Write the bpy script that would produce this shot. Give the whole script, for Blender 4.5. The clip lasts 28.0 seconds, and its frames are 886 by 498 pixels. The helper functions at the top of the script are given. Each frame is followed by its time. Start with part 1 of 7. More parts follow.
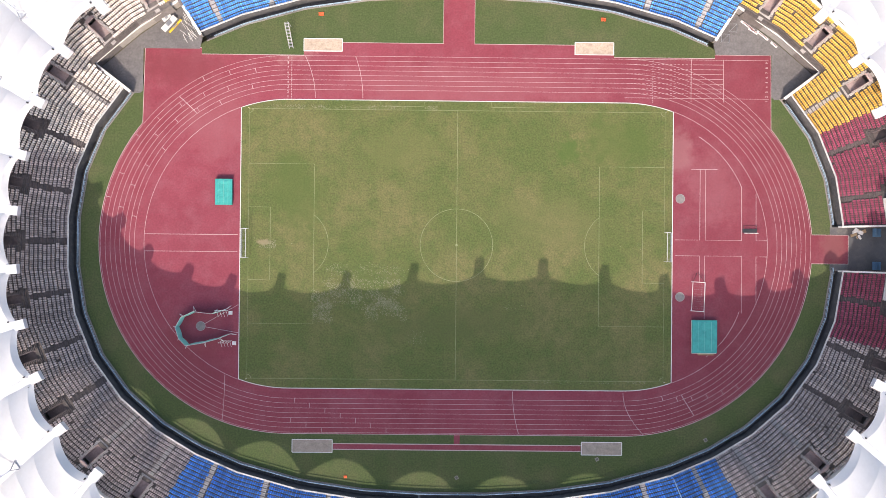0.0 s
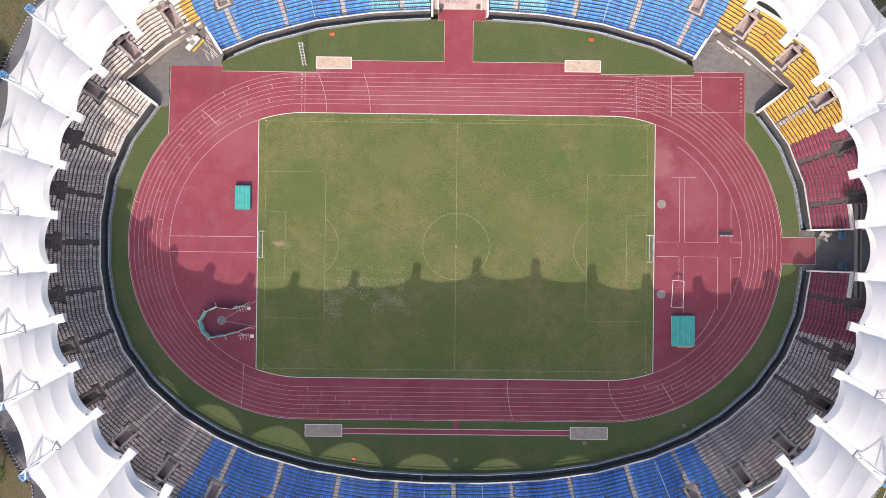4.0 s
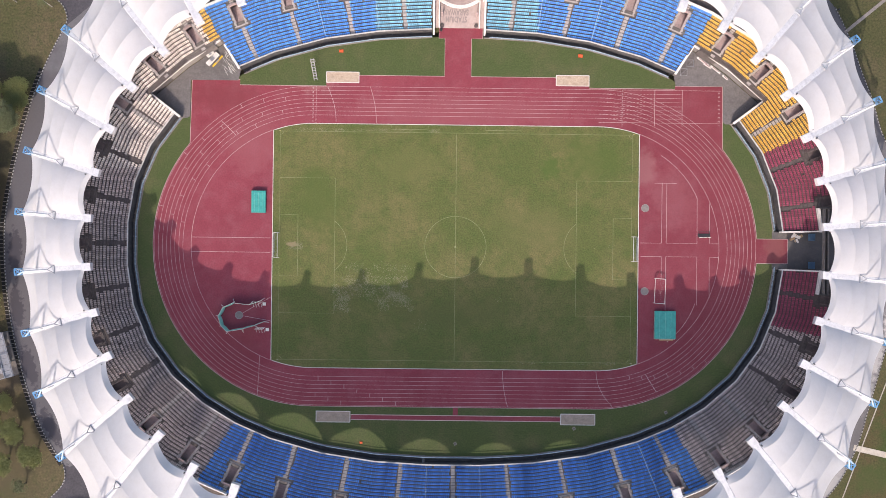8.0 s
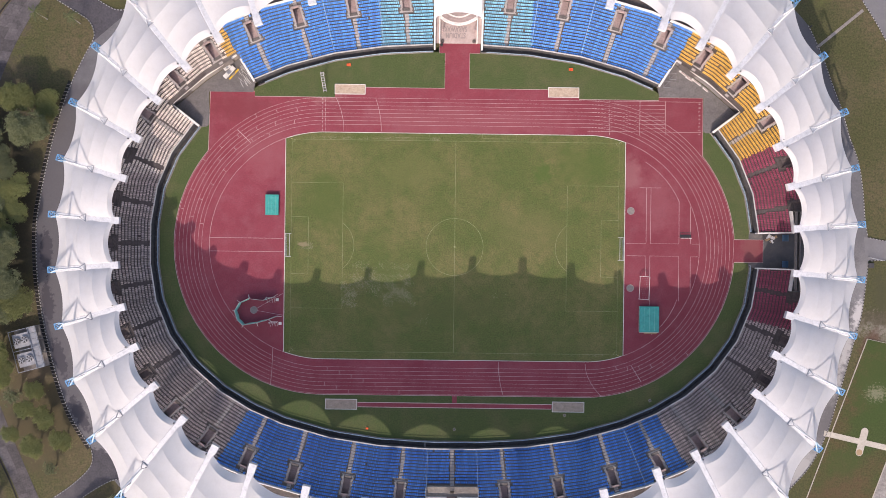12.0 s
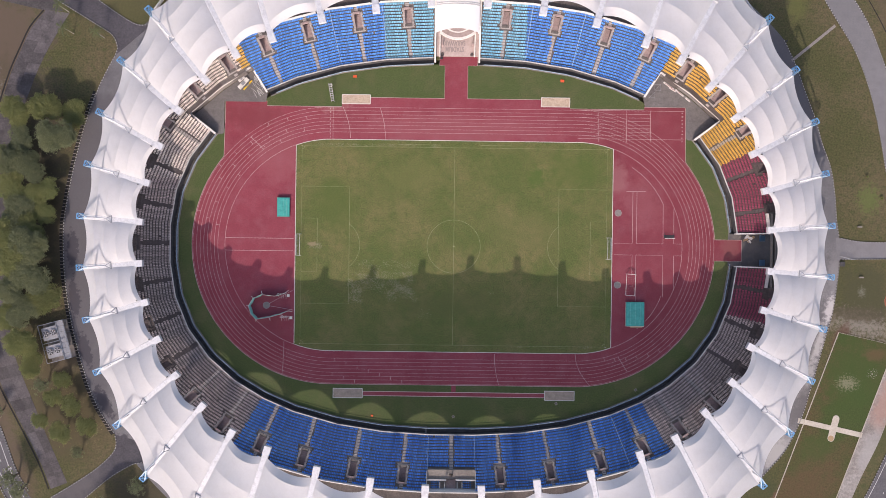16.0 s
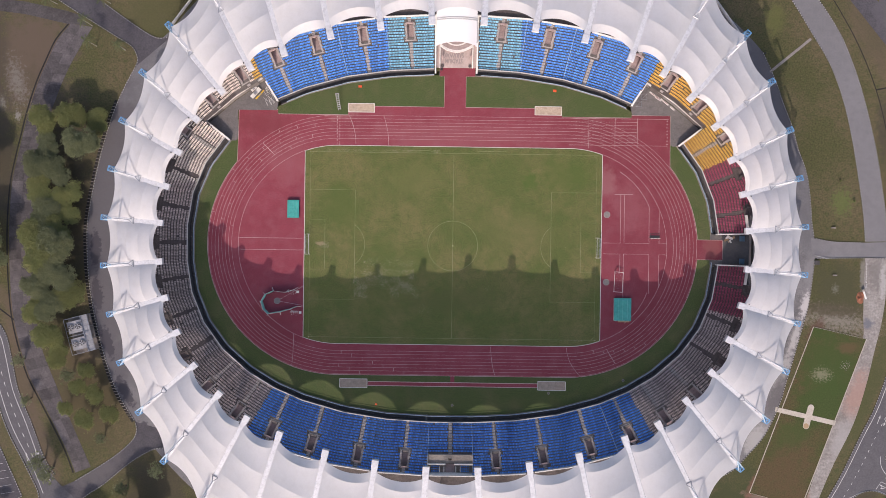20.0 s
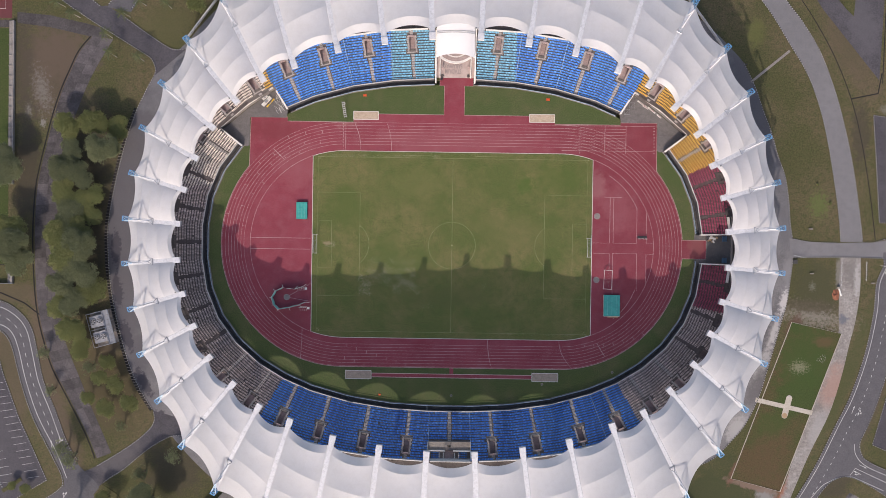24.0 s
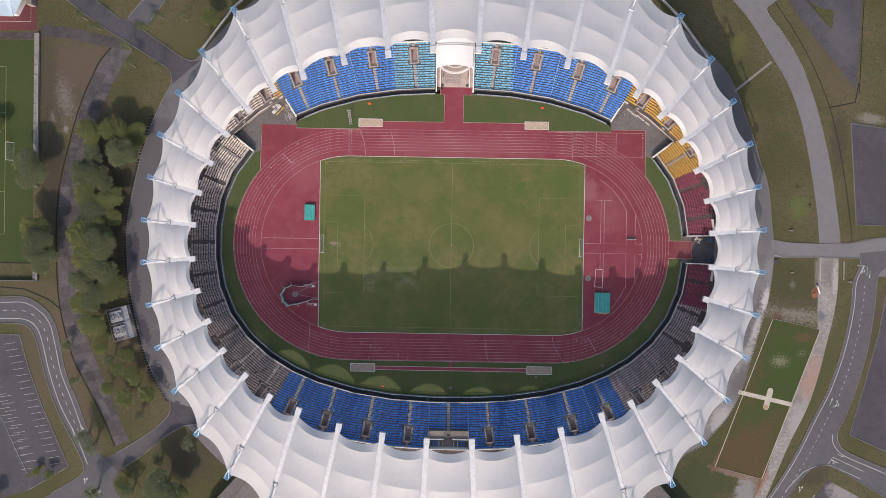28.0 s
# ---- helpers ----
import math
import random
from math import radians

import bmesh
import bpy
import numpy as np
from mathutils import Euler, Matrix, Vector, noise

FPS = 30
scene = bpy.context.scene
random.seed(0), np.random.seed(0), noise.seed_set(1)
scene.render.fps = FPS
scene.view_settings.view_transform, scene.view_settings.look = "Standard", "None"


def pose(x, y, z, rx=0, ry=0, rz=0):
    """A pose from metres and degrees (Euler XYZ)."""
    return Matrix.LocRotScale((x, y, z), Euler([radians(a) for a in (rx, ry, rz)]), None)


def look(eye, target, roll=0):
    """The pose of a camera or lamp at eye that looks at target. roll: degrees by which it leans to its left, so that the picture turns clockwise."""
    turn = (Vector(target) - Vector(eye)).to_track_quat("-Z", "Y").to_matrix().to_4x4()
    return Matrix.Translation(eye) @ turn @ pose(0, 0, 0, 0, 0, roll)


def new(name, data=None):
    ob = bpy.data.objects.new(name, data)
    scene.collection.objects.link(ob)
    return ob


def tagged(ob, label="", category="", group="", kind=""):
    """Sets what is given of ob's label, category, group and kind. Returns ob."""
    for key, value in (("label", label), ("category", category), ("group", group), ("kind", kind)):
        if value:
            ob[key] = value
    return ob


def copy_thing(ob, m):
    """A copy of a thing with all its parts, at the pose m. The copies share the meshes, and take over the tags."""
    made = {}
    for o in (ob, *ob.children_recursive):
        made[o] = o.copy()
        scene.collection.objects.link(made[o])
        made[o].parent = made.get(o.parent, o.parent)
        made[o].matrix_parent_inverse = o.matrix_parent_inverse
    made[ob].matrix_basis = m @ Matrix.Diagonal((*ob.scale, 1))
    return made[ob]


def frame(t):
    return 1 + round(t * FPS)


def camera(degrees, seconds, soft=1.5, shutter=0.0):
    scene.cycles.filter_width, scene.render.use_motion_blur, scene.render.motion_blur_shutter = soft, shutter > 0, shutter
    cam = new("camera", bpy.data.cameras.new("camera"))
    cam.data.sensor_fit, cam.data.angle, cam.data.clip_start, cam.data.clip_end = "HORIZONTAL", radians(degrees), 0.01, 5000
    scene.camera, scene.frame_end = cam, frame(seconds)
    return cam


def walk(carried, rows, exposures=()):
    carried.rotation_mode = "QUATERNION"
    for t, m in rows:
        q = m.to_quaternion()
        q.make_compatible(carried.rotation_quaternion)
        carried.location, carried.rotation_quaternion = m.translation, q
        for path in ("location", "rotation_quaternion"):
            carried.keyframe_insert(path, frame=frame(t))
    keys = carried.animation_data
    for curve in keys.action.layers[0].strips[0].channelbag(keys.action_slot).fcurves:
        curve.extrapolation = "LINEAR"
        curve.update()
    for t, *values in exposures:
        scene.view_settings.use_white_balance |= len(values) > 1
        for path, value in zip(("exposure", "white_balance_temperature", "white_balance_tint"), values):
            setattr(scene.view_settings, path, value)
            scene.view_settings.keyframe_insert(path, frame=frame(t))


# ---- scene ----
cam = camera(66.0, 28.0, 0.6)
ROWS = [
    (0.0, -4.33, -1.78, 172.19, 0.257, -0.314, 0.574),
    (1.0, -4.30, -1.67, 176.05, 0.244, -0.283, 0.592),
    (2.0, -4.28, -1.55, 179.93, 0.226, -0.257, 0.608),
    (3.0, -4.27, -1.42, 183.83, 0.204, -0.236, 0.622),
    (4.0, -4.27, -1.30, 187.73, 0.179, -0.218, 0.635),
    (5.0, -4.28, -1.17, 191.63, 0.148, -0.205, 0.647),
    (6.0, -4.29, -1.03, 195.55, 0.115, -0.194, 0.659),
    (7.0, -4.31, -0.90, 199.47, 0.080, -0.186, 0.669),
    (8.0, -4.32, -0.76, 203.40, 0.042, -0.180, 0.679),
    (9.0, -4.34, -0.62, 207.33, 0.002, -0.176, 0.688),
    (10.0, -4.36, -0.48, 211.26, -0.040, -0.173, 0.697),
    (11.0, -4.37, -0.35, 215.19, -0.082, -0.171, 0.706),
    (12.0, -4.38, -0.21, 219.13, -0.125, -0.169, 0.714),
    (13.0, -4.38, -0.07, 223.08, -0.168, -0.167, 0.722),
    (14.0, -4.37, 0.06, 227.01, -0.211, -0.166, 0.731),
    (15.0, -4.36, 0.19, 230.95, -0.253, -0.162, 0.739),
    (16.0, -4.33, 0.32, 234.89, -0.294, -0.157, 0.748),
    (17.0, -4.29, 0.44, 238.82, -0.334, -0.150, 0.758),
    (18.0, -4.24, 0.56, 242.75, -0.372, -0.142, 0.769),
    (19.0, -4.17, 0.67, 246.68, -0.407, -0.130, 0.780),
    (20.0, -4.08, 0.78, 250.61, -0.440, -0.115, 0.792),
    (21.0, -3.97, 0.88, 254.51, -0.470, -0.095, 0.805),
    (22.0, -3.85, 0.97, 258.43, -0.496, -0.073, 0.819),
    (23.0, -3.70, 1.06, 262.33, -0.518, -0.044, 0.834),
    (24.0, -3.53, 1.14, 266.22, -0.536, -0.012, 0.852),
    (25.0, -3.33, 1.21, 270.11, -0.549, 0.027, 0.871),
    (26.0, -3.10, 1.27, 273.99, -0.555, 0.071, 0.891),
    (27.0, -2.85, 1.32, 277.85, -0.557, 0.123, 0.913),
    (28.0, -2.57, 1.36, 281.70, -0.553, 0.181, 0.938),
]
EXPOSURES = [(0.0, 1.07, 6980, 13.5), (6.0, 0.77, 6980, 16.0), (12.0, 0.56, 7000, 19.0), (18.0, 0.39, 7000, 20.0), (24.0, 0.26, 6980, 16.5), (28.0, 0.22, 6980, 14.5)]
walk(cam, [(t, pose(x, y, z, rx, ry, rz)) for t, x, y, z, rx, ry, rz in ROWS], EXPOSURES)

# ---- light: a hazy sun from the south, and the sky ----
SUN_DIR = Vector((-0.345, -1.61, 1.0)).normalized()
world = bpy.data.worlds.new("sky")
scene.world = world
world.use_nodes = True
sky = world.node_tree.nodes.new("ShaderNodeTexSky")
sky.sky_type = "NISHITA"
sky.sun_disc = False
sky.sun_elevation = math.asin(SUN_DIR.z)
sky.sun_rotation = math.atan2(SUN_DIR.x, SUN_DIR.y)
sky.air_density, sky.dust_density, sky.ozone_density = 1.0, 2.3, 0.9
background = world.node_tree.nodes["Background"]
world.node_tree.links.new(sky.outputs[0], background.inputs[0])
background.inputs[1].default_value = 0.178
sun_data = bpy.data.lights.new("sun", "SUN")
sun_data.energy, sun_data.angle, sun_data.color = 2.5, radians(0.45), (1.0, 0.95, 0.89)
sun = new("sun", sun_data)
sun.matrix_basis = look(SUN_DIR * 600, (0, 0, 0))


# ---- materials ----
def mat(name, a, b, c=None, big=0.1, small=2.0, rough=0.8, bump=0.3, metal=0.0, spread=0.5, lo=0.35, hi=0.65, rnd=0.0, fine=0.0, island=0.0, grain=0.0):
    """Two colours in large patches, a third in small flecks, fine grain and relief."""
    m = bpy.data.materials.new(name)
    m.use_nodes = True
    nt = m.node_tree
    n, ln = nt.nodes, nt.links
    bsdf = n["Principled BSDF"]
    tc = n.new("ShaderNodeTexCoord")

    def noise_of(scale, detail, low, high):
        t = n.new("ShaderNodeTexNoise")
        t.inputs["Scale"].default_value, t.inputs["Detail"].default_value, t.inputs["Roughness"].default_value = scale, detail, 0.6
        ln.new(tc.outputs["Object"], t.inputs["Vector"])
        r = n.new("ShaderNodeMapRange")
        r.inputs["From Min"].default_value, r.inputs["From Max"].default_value = low, high
        ln.new(t.outputs["Fac"], r.inputs["Value"])
        return t, r

    def mixed(f, x, y, blend="MIX"):
        k = n.new("ShaderNodeMix")
        k.data_type, k.blend_type = "RGBA", blend
        for sock, v in ((k.inputs[0], f), (k.inputs[6], x), (k.inputs[7], y)):
            if isinstance(v, bpy.types.NodeSocket):
                ln.new(v, sock)
            else:
                sock.default_value = v if isinstance(v, float) else (*v, 1)
        return k.outputs[2]

    t1, r1 = noise_of(big, 5, lo, hi)
    col = mixed(r1.outputs[0], a, b)
    t2, r2 = noise_of(small, 6, 0.45, 0.75)
    if c:
        sc = n.new("ShaderNodeMath")
        sc.operation = "MULTIPLY"
        sc.inputs[1].default_value = spread
        ln.new(r2.outputs[0], sc.inputs[0])
        col = mixed(sc.outputs[0], col, c)
    if fine:
        t3, r3 = noise_of(grain or small * 9, 4, 0.25, 0.75)
        r3.inputs["To Min"].default_value, r3.inputs["To Max"].default_value = 1 - fine, 1 + fine
        hs = n.new("ShaderNodeHueSaturation")
        ln.new(r3.outputs[0], hs.inputs["Value"])
        ln.new(col, hs.inputs["Color"])
        col = hs.outputs[0]
    for kind, socket, amount in (("ShaderNodeObjectInfo", "Random", rnd), ("ShaderNodeNewGeometry", "Random Per Island", island)):
        if not amount:
            continue
        info = n.new(kind)
        mr = n.new("ShaderNodeMapRange")
        mr.inputs["To Min"].default_value, mr.inputs["To Max"].default_value = 1 - amount, 1 + amount
        ln.new(info.outputs[socket], mr.inputs["Value"])
        hs = n.new("ShaderNodeHueSaturation")
        ln.new(mr.outputs[0], hs.inputs["Value"])
        ln.new(col, hs.inputs["Color"])
        col = hs.outputs[0]
    ln.new(col, bsdf.inputs["Base Color"])
    bsdf.inputs["Roughness"].default_value, bsdf.inputs["Metallic"].default_value = rough, metal
    bsdf.inputs["Specular IOR Level"].default_value = 0.42 if rough > 0.75 else 0.5
    if bump:
        bn = n.new("ShaderNodeBump")
        bn.inputs["Strength"].default_value, bn.inputs["Distance"].default_value = bump, 0.05
        ln.new(t2.outputs["Fac"], bn.inputs["Height"])
        ln.new(bn.outputs[0], bsdf.inputs["Normal"])
    return m


M = {}
M["pitch"] = mat("pitch_grass", (0.094, 0.114, 0.031), (0.152, 0.138, 0.052), (0.074, 0.108, 0.026), 0.06, 0.4, 0.9, 0.2, spread=0.8, fine=0.36, grain=2.4, lo=0.42, hi=0.63)
M["grass"] = mat("verge_grass", (0.064, 0.090, 0.027), (0.108, 0.106, 0.048), (0.080, 0.100, 0.036), 0.09, 0.5, 0.9, 0.2, fine=0.34, grain=2.4, lo=0.46, hi=0.74)
M["rough"] = mat("rough_grass", (0.072, 0.069, 0.026), (0.108, 0.086, 0.045), (0.055, 0.063, 0.020), 0.035, 0.55, 0.95, 0.15, spread=0.95, fine=0.46, grain=1.7, lo=0.41, hi=0.60)
M["lush"] = mat("training_grass", (0.046, 0.066, 0.016), (0.090, 0.060, 0.028), (0.052, 0.068, 0.019), 0.045, 0.5, 0.95, 0.2, fine=0.4, grain=1.8, lo=0.42, hi=0.60)
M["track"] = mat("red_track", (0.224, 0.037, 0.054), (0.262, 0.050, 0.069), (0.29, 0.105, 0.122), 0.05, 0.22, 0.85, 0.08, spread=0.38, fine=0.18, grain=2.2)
M["line"] = mat("line_paint", (0.60, 0.48, 0.46), (0.48, 0.35, 0.34), None, 0.3, 3, 0.7, 0.05)
M["roadline"] = mat("worn_road_paint", (0.62, 0.61, 0.59), (0.46, 0.45, 0.44), (0.26, 0.255, 0.25), 0.3, 2.5, 0.8, 0.05)
M["kerbwhite"] = mat("dirty_white_kerb_paint", (0.42, 0.41, 0.395), (0.31, 0.30, 0.29), (0.18, 0.17, 0.165), 0.4, 3, 0.7, 0.1)
M["coping"] = mat("weathered_coping_paint", (0.62, 0.60, 0.58), (0.48, 0.465, 0.45), (0.26, 0.245, 0.23), 0.3, 1.6, 0.7, 0.1, spread=0.6)
M["chalk"] = mat("pitch_chalk", (0.30, 0.31, 0.175), (0.18, 0.20, 0.09), None, 0.5, 4, 0.9, 0.05)
M["kerb"] = mat("white_kerb_paint", (0.78, 0.77, 0.74), (0.66, 0.64, 0.60), (0.5, 0.47, 0.43), 0.4, 3, 0.6, 0.1)
M["sand"] = mat("pit_sand", (0.54, 0.425, 0.325), (0.46, 0.355, 0.265), (0.30, 0.21, 0.15), 0.6, 1.6, 0.95, 0.7, spread=0.7, fine=0.2)
M["greysand"] = mat("wet_pit_sand", (0.40, 0.33, 0.27), (0.31, 0.255, 0.21), (0.2, 0.16, 0.12), 0.6, 2.5, 0.95, 0.6, fine=0.2)
M["concrete"] = mat("concrete", (0.29, 0.26, 0.235), (0.21, 0.185, 0.17), (0.12, 0.10, 0.09), 0.15, 1.3, 0.85, 0.3, fine=0.12)
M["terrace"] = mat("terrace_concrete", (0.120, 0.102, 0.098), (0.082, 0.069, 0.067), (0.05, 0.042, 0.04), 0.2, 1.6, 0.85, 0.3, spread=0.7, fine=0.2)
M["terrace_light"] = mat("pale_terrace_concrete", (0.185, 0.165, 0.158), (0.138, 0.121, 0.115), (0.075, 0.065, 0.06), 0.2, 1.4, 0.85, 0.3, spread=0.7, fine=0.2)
M["stair_dark"] = mat("dark_stair_concrete", (0.135, 0.112, 0.110), (0.095, 0.079, 0.078), (0.06, 0.05, 0.048), 0.4, 2.0, 0.85, 0.3, spread=0.7, fine=0.25)
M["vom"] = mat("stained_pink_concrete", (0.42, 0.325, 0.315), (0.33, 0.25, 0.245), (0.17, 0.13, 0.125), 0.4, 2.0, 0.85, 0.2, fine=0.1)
M["vom_dark"] = mat("dark_pink_concrete", (0.150, 0.118, 0.118), (0.100, 0.080, 0.082), (0.22, 0.175, 0.17), 0.4, 1.4, 0.85, 0.2, fine=0.2)
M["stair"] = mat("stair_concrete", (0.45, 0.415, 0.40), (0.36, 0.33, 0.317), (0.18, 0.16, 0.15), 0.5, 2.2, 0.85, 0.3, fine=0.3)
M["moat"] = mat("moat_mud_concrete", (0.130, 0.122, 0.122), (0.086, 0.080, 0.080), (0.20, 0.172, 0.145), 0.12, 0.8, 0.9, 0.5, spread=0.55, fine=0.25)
M["canopy"] = mat("clean_white_canopy_sheet", (0.70, 0.70, 0.725), (0.66, 0.66, 0.685), None, 0.1, 0.5, 0.6, 0.02)
M["wallwhite"] = mat("white_wall_paint", (0.78, 0.75, 0.72), (0.68, 0.65, 0.62), (0.42, 0.39, 0.36), 0.3, 1.6, 0.6, 0.1, spread=0.5)
M["membrane"] = mat("white_roof_fabric", (0.680, 0.671, 0.676), (0.640, 0.630, 0.634), (0.515, 0.497, 0.484), 0.06, 0.45, 0.5, 0.03, spread=0.36, fine=0.03, grain=1.6)
M["steelwhite"] = mat("white_steel", (0.655, 0.65, 0.66), (0.59, 0.585, 0.595), (0.33, 0.32, 0.32), 0.12, 1.0, 0.45, 0.05, spread=0.55, fine=0.08, grain=3.0)
M["blue"] = mat("mid_blue_steel", (0.10, 0.31, 0.56), (0.14, 0.36, 0.60), (0.36, 0.42, 0.47), 0.5, 2.0, 0.45, 0.05, spread=0.3)
M["rail"] = mat("pale_blue_rail", (0.40, 0.52, 0.62), (0.33, 0.45, 0.56), None, 0.4, 2.0, 0.5, 0.05)
M["cable"] = mat("galvanised_steel", (0.42, 0.43, 0.45), (0.32, 0.33, 0.35), None, 0.4, 3.0, 0.4, 0.05, metal=0.6)
M["dark"] = mat("black_steel", (0.03, 0.03, 0.032), (0.05, 0.045, 0.045), None, 0.4, 3.0, 0.6, 0.1)
M["asphalt"] = mat("asphalt", (0.066, 0.060, 0.068), (0.086, 0.079, 0.088), (0.044, 0.041, 0.046), 0.06, 0.35, 0.9, 0.12, spread=0.6, fine=0.28, grain=1.6)
M["road"] = mat("road_asphalt", (0.098, 0.093, 0.100), (0.116, 0.110, 0.117), (0.072, 0.068, 0.073), 0.04, 0.4, 0.9, 0.1, fine=0.24, grain=1.6)
M["paleroad"] = mat("pale_worn_asphalt", (0.172, 0.166, 0.170), (0.195, 0.188, 0.192), (0.135, 0.129, 0.133), 0.04, 0.4, 0.9, 0.1, fine=0.1, grain=1.6)
M["oldpath"] = mat("mossy_concrete_path", (0.094, 0.083, 0.085), (0.056, 0.049, 0.051), (0.145, 0.130, 0.128), 0.08, 0.3, 0.95, 0.15, spread=0.6, fine=0.26, rnd=0.25, grain=1.6)
M["gravel"] = mat("pale_gravel", (0.285, 0.262, 0.242), (0.200, 0.176, 0.160), (0.38, 0.35, 0.325), 0.12, 0.5, 0.95, 0.25, spread=0.75, fine=0.3, grain=1.3)
M["tarp"] = mat("turquoise_tarpaulin", (0.035, 0.31, 0.27), (0.045, 0.36, 0.31), (0.02, 0.2, 0.19), 0.4, 1.5, 0.45, 0.4, spread=0.6)
M["net"] = mat("green_netting", (0.20, 0.50, 0.43), (0.26, 0.56, 0.49), (0.13, 0.36, 0.31), 0.6, 3, 0.7, 0.4)
M["wood"] = mat("plywood", (0.40, 0.27, 0.15), (0.32, 0.21, 0.12), None, 0.6, 4, 0.7, 0.2)
M["orange"] = mat("orange_plastic", (0.80, 0.13, 0.03), (0.7, 0.1, 0.03), None, 0.6, 4, 0.5, 0.1)
M["yellow"] = mat("yellow_paint", (0.75, 0.52, 0.04), (0.65, 0.42, 0.04), None, 0.6, 4, 0.5, 0.1)
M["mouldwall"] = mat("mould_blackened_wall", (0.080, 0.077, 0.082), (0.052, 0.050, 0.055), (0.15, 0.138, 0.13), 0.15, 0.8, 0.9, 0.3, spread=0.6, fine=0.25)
M["drain"] = mat("wet_black_drain", (0.014, 0.013, 0.013), (0.022, 0.020, 0.019), None, 0.4, 2.0, 0.95, 0.2)
M["leaf"] = mat("tree_leaves", (0.185, 0.205, 0.082), (0.250, 0.248, 0.096), (0.132, 0.157, 0.070), 0.25, 0.8, 0.8, 0.0, island=0.3, rnd=0.14, lo=0.4, hi=0.6)
M["leaf_dark"] = mat("dark_tree_leaves", (0.165, 0.184, 0.106), (0.215, 0.225, 0.120), (0.122, 0.143, 0.088), 0.25, 0.8, 0.8, 0.0, island=0.3, rnd=0.14, lo=0.4, hi=0.6)
M["palm"] = mat("palm_fronds", (0.05, 0.072, 0.02), (0.09, 0.095, 0.035), None, 0.6, 2.0, 0.6, 0.0, island=0.3)
M["palmbark"] = mat("pale_palm_bark", (0.36, 0.33, 0.29), (0.27, 0.245, 0.21), None, 0.8, 5, 0.9, 0.5)
M["bark"] = mat("bark", (0.14, 0.11, 0.085), (0.09, 0.07, 0.055), None, 0.8, 5, 0.9, 0.6)
M["turf"] = mat("dark_mown_turf", (0.038, 0.060, 0.013), (0.050, 0.068, 0.016), (0.064, 0.068, 0.023), 0.03, 0.5, 0.95, 0.2, spread=0.5, fine=0.3, grain=1.8)
M["ringroad"] = mat("weathered_grey_asphalt", (0.165, 0.158, 0.162), (0.195, 0.187, 0.190), (0.115, 0.109, 0.111), 0.05, 0.16, 0.9, 0.08, spread=0.75, fine=0.22, grain=1.6)
M["yard"] = mat("grey_yard_concrete", (0.182, 0.168, 0.165), (0.142, 0.130, 0.128), (0.09, 0.081, 0.078), 0.12, 0.8, 0.9, 0.3, fine=0.2, grain=2.0)
M["gatefloor"] = mat("dark_worn_floor", (0.105, 0.100, 0.102), (0.078, 0.074, 0.077), (0.14, 0.125, 0.115), 0.15, 0.7, 0.9, 0.3, fine=0.2)
M["barrier"] = mat("dark_blue_barrier_paint", (0.09, 0.19, 0.31), (0.12, 0.23, 0.35), (0.2, 0.25, 0.3), 0.4, 2.0, 0.5, 0.05)
M["court"] = mat("red_court", (0.135, 0.036, 0.042), (0.11, 0.032, 0.036), None, 0.1, 1.0, 0.8, 0.1)
M["roofblue"] = mat("pale_blue_roof_sheet", (0.50, 0.60, 0.68), (0.42, 0.53, 0.62), (0.62, 0.66, 0.68), 0.2, 1.0, 0.4, 0.1)
M["fanmetal"] = mat("galvanised_sheet", (0.36, 0.36, 0.37), (0.28, 0.28, 0.29), (0.18, 0.15, 0.13), 0.4, 2.0, 0.5, 0.1, metal=0.3)
M["straw"] = mat("bleached_dry_grass", (0.27, 0.255, 0.16), (0.21, 0.20, 0.12), None, 0.8, 5, 0.9, 0.1)
M["soil"] = mat("red_soil", (0.27, 0.10, 0.058), (0.20, 0.085, 0.05), None, 0.4, 2.0, 0.95, 0.5)
M["pinkfloor"] = mat("pinkish_tile_floor", (0.40, 0.32, 0.30), (0.33, 0.26, 0.245), (0.24, 0.18, 0.17), 0.3, 1.2, 0.6, 0.1)
M["letter"] = mat("grey_letter_paint", (0.20, 0.165, 0.16), (0.24, 0.20, 0.195), None, 0.5, 3, 0.7, 0.1)
M["kerbblack"] = mat("black_kerb_paint", (0.045, 0.042, 0.045), (0.07, 0.065, 0.065), None, 0.6, 3, 0.7, 0.2)
M["palepath"] = mat("cream_sandy_concrete", (0.54, 0.49, 0.42), (0.45, 0.40, 0.34), (0.34, 0.285, 0.23), 0.3, 1.5, 0.95, 0.3, spread=0.6, fine=0.2)
M["sheetroof"] = mat("old_dark_roof_sheet", (0.125, 0.115, 0.11), (0.095, 0.086, 0.082), (0.20, 0.18, 0.165), 0.2, 1.2, 0.7, 0.1, spread=0.5, rnd=0.15)
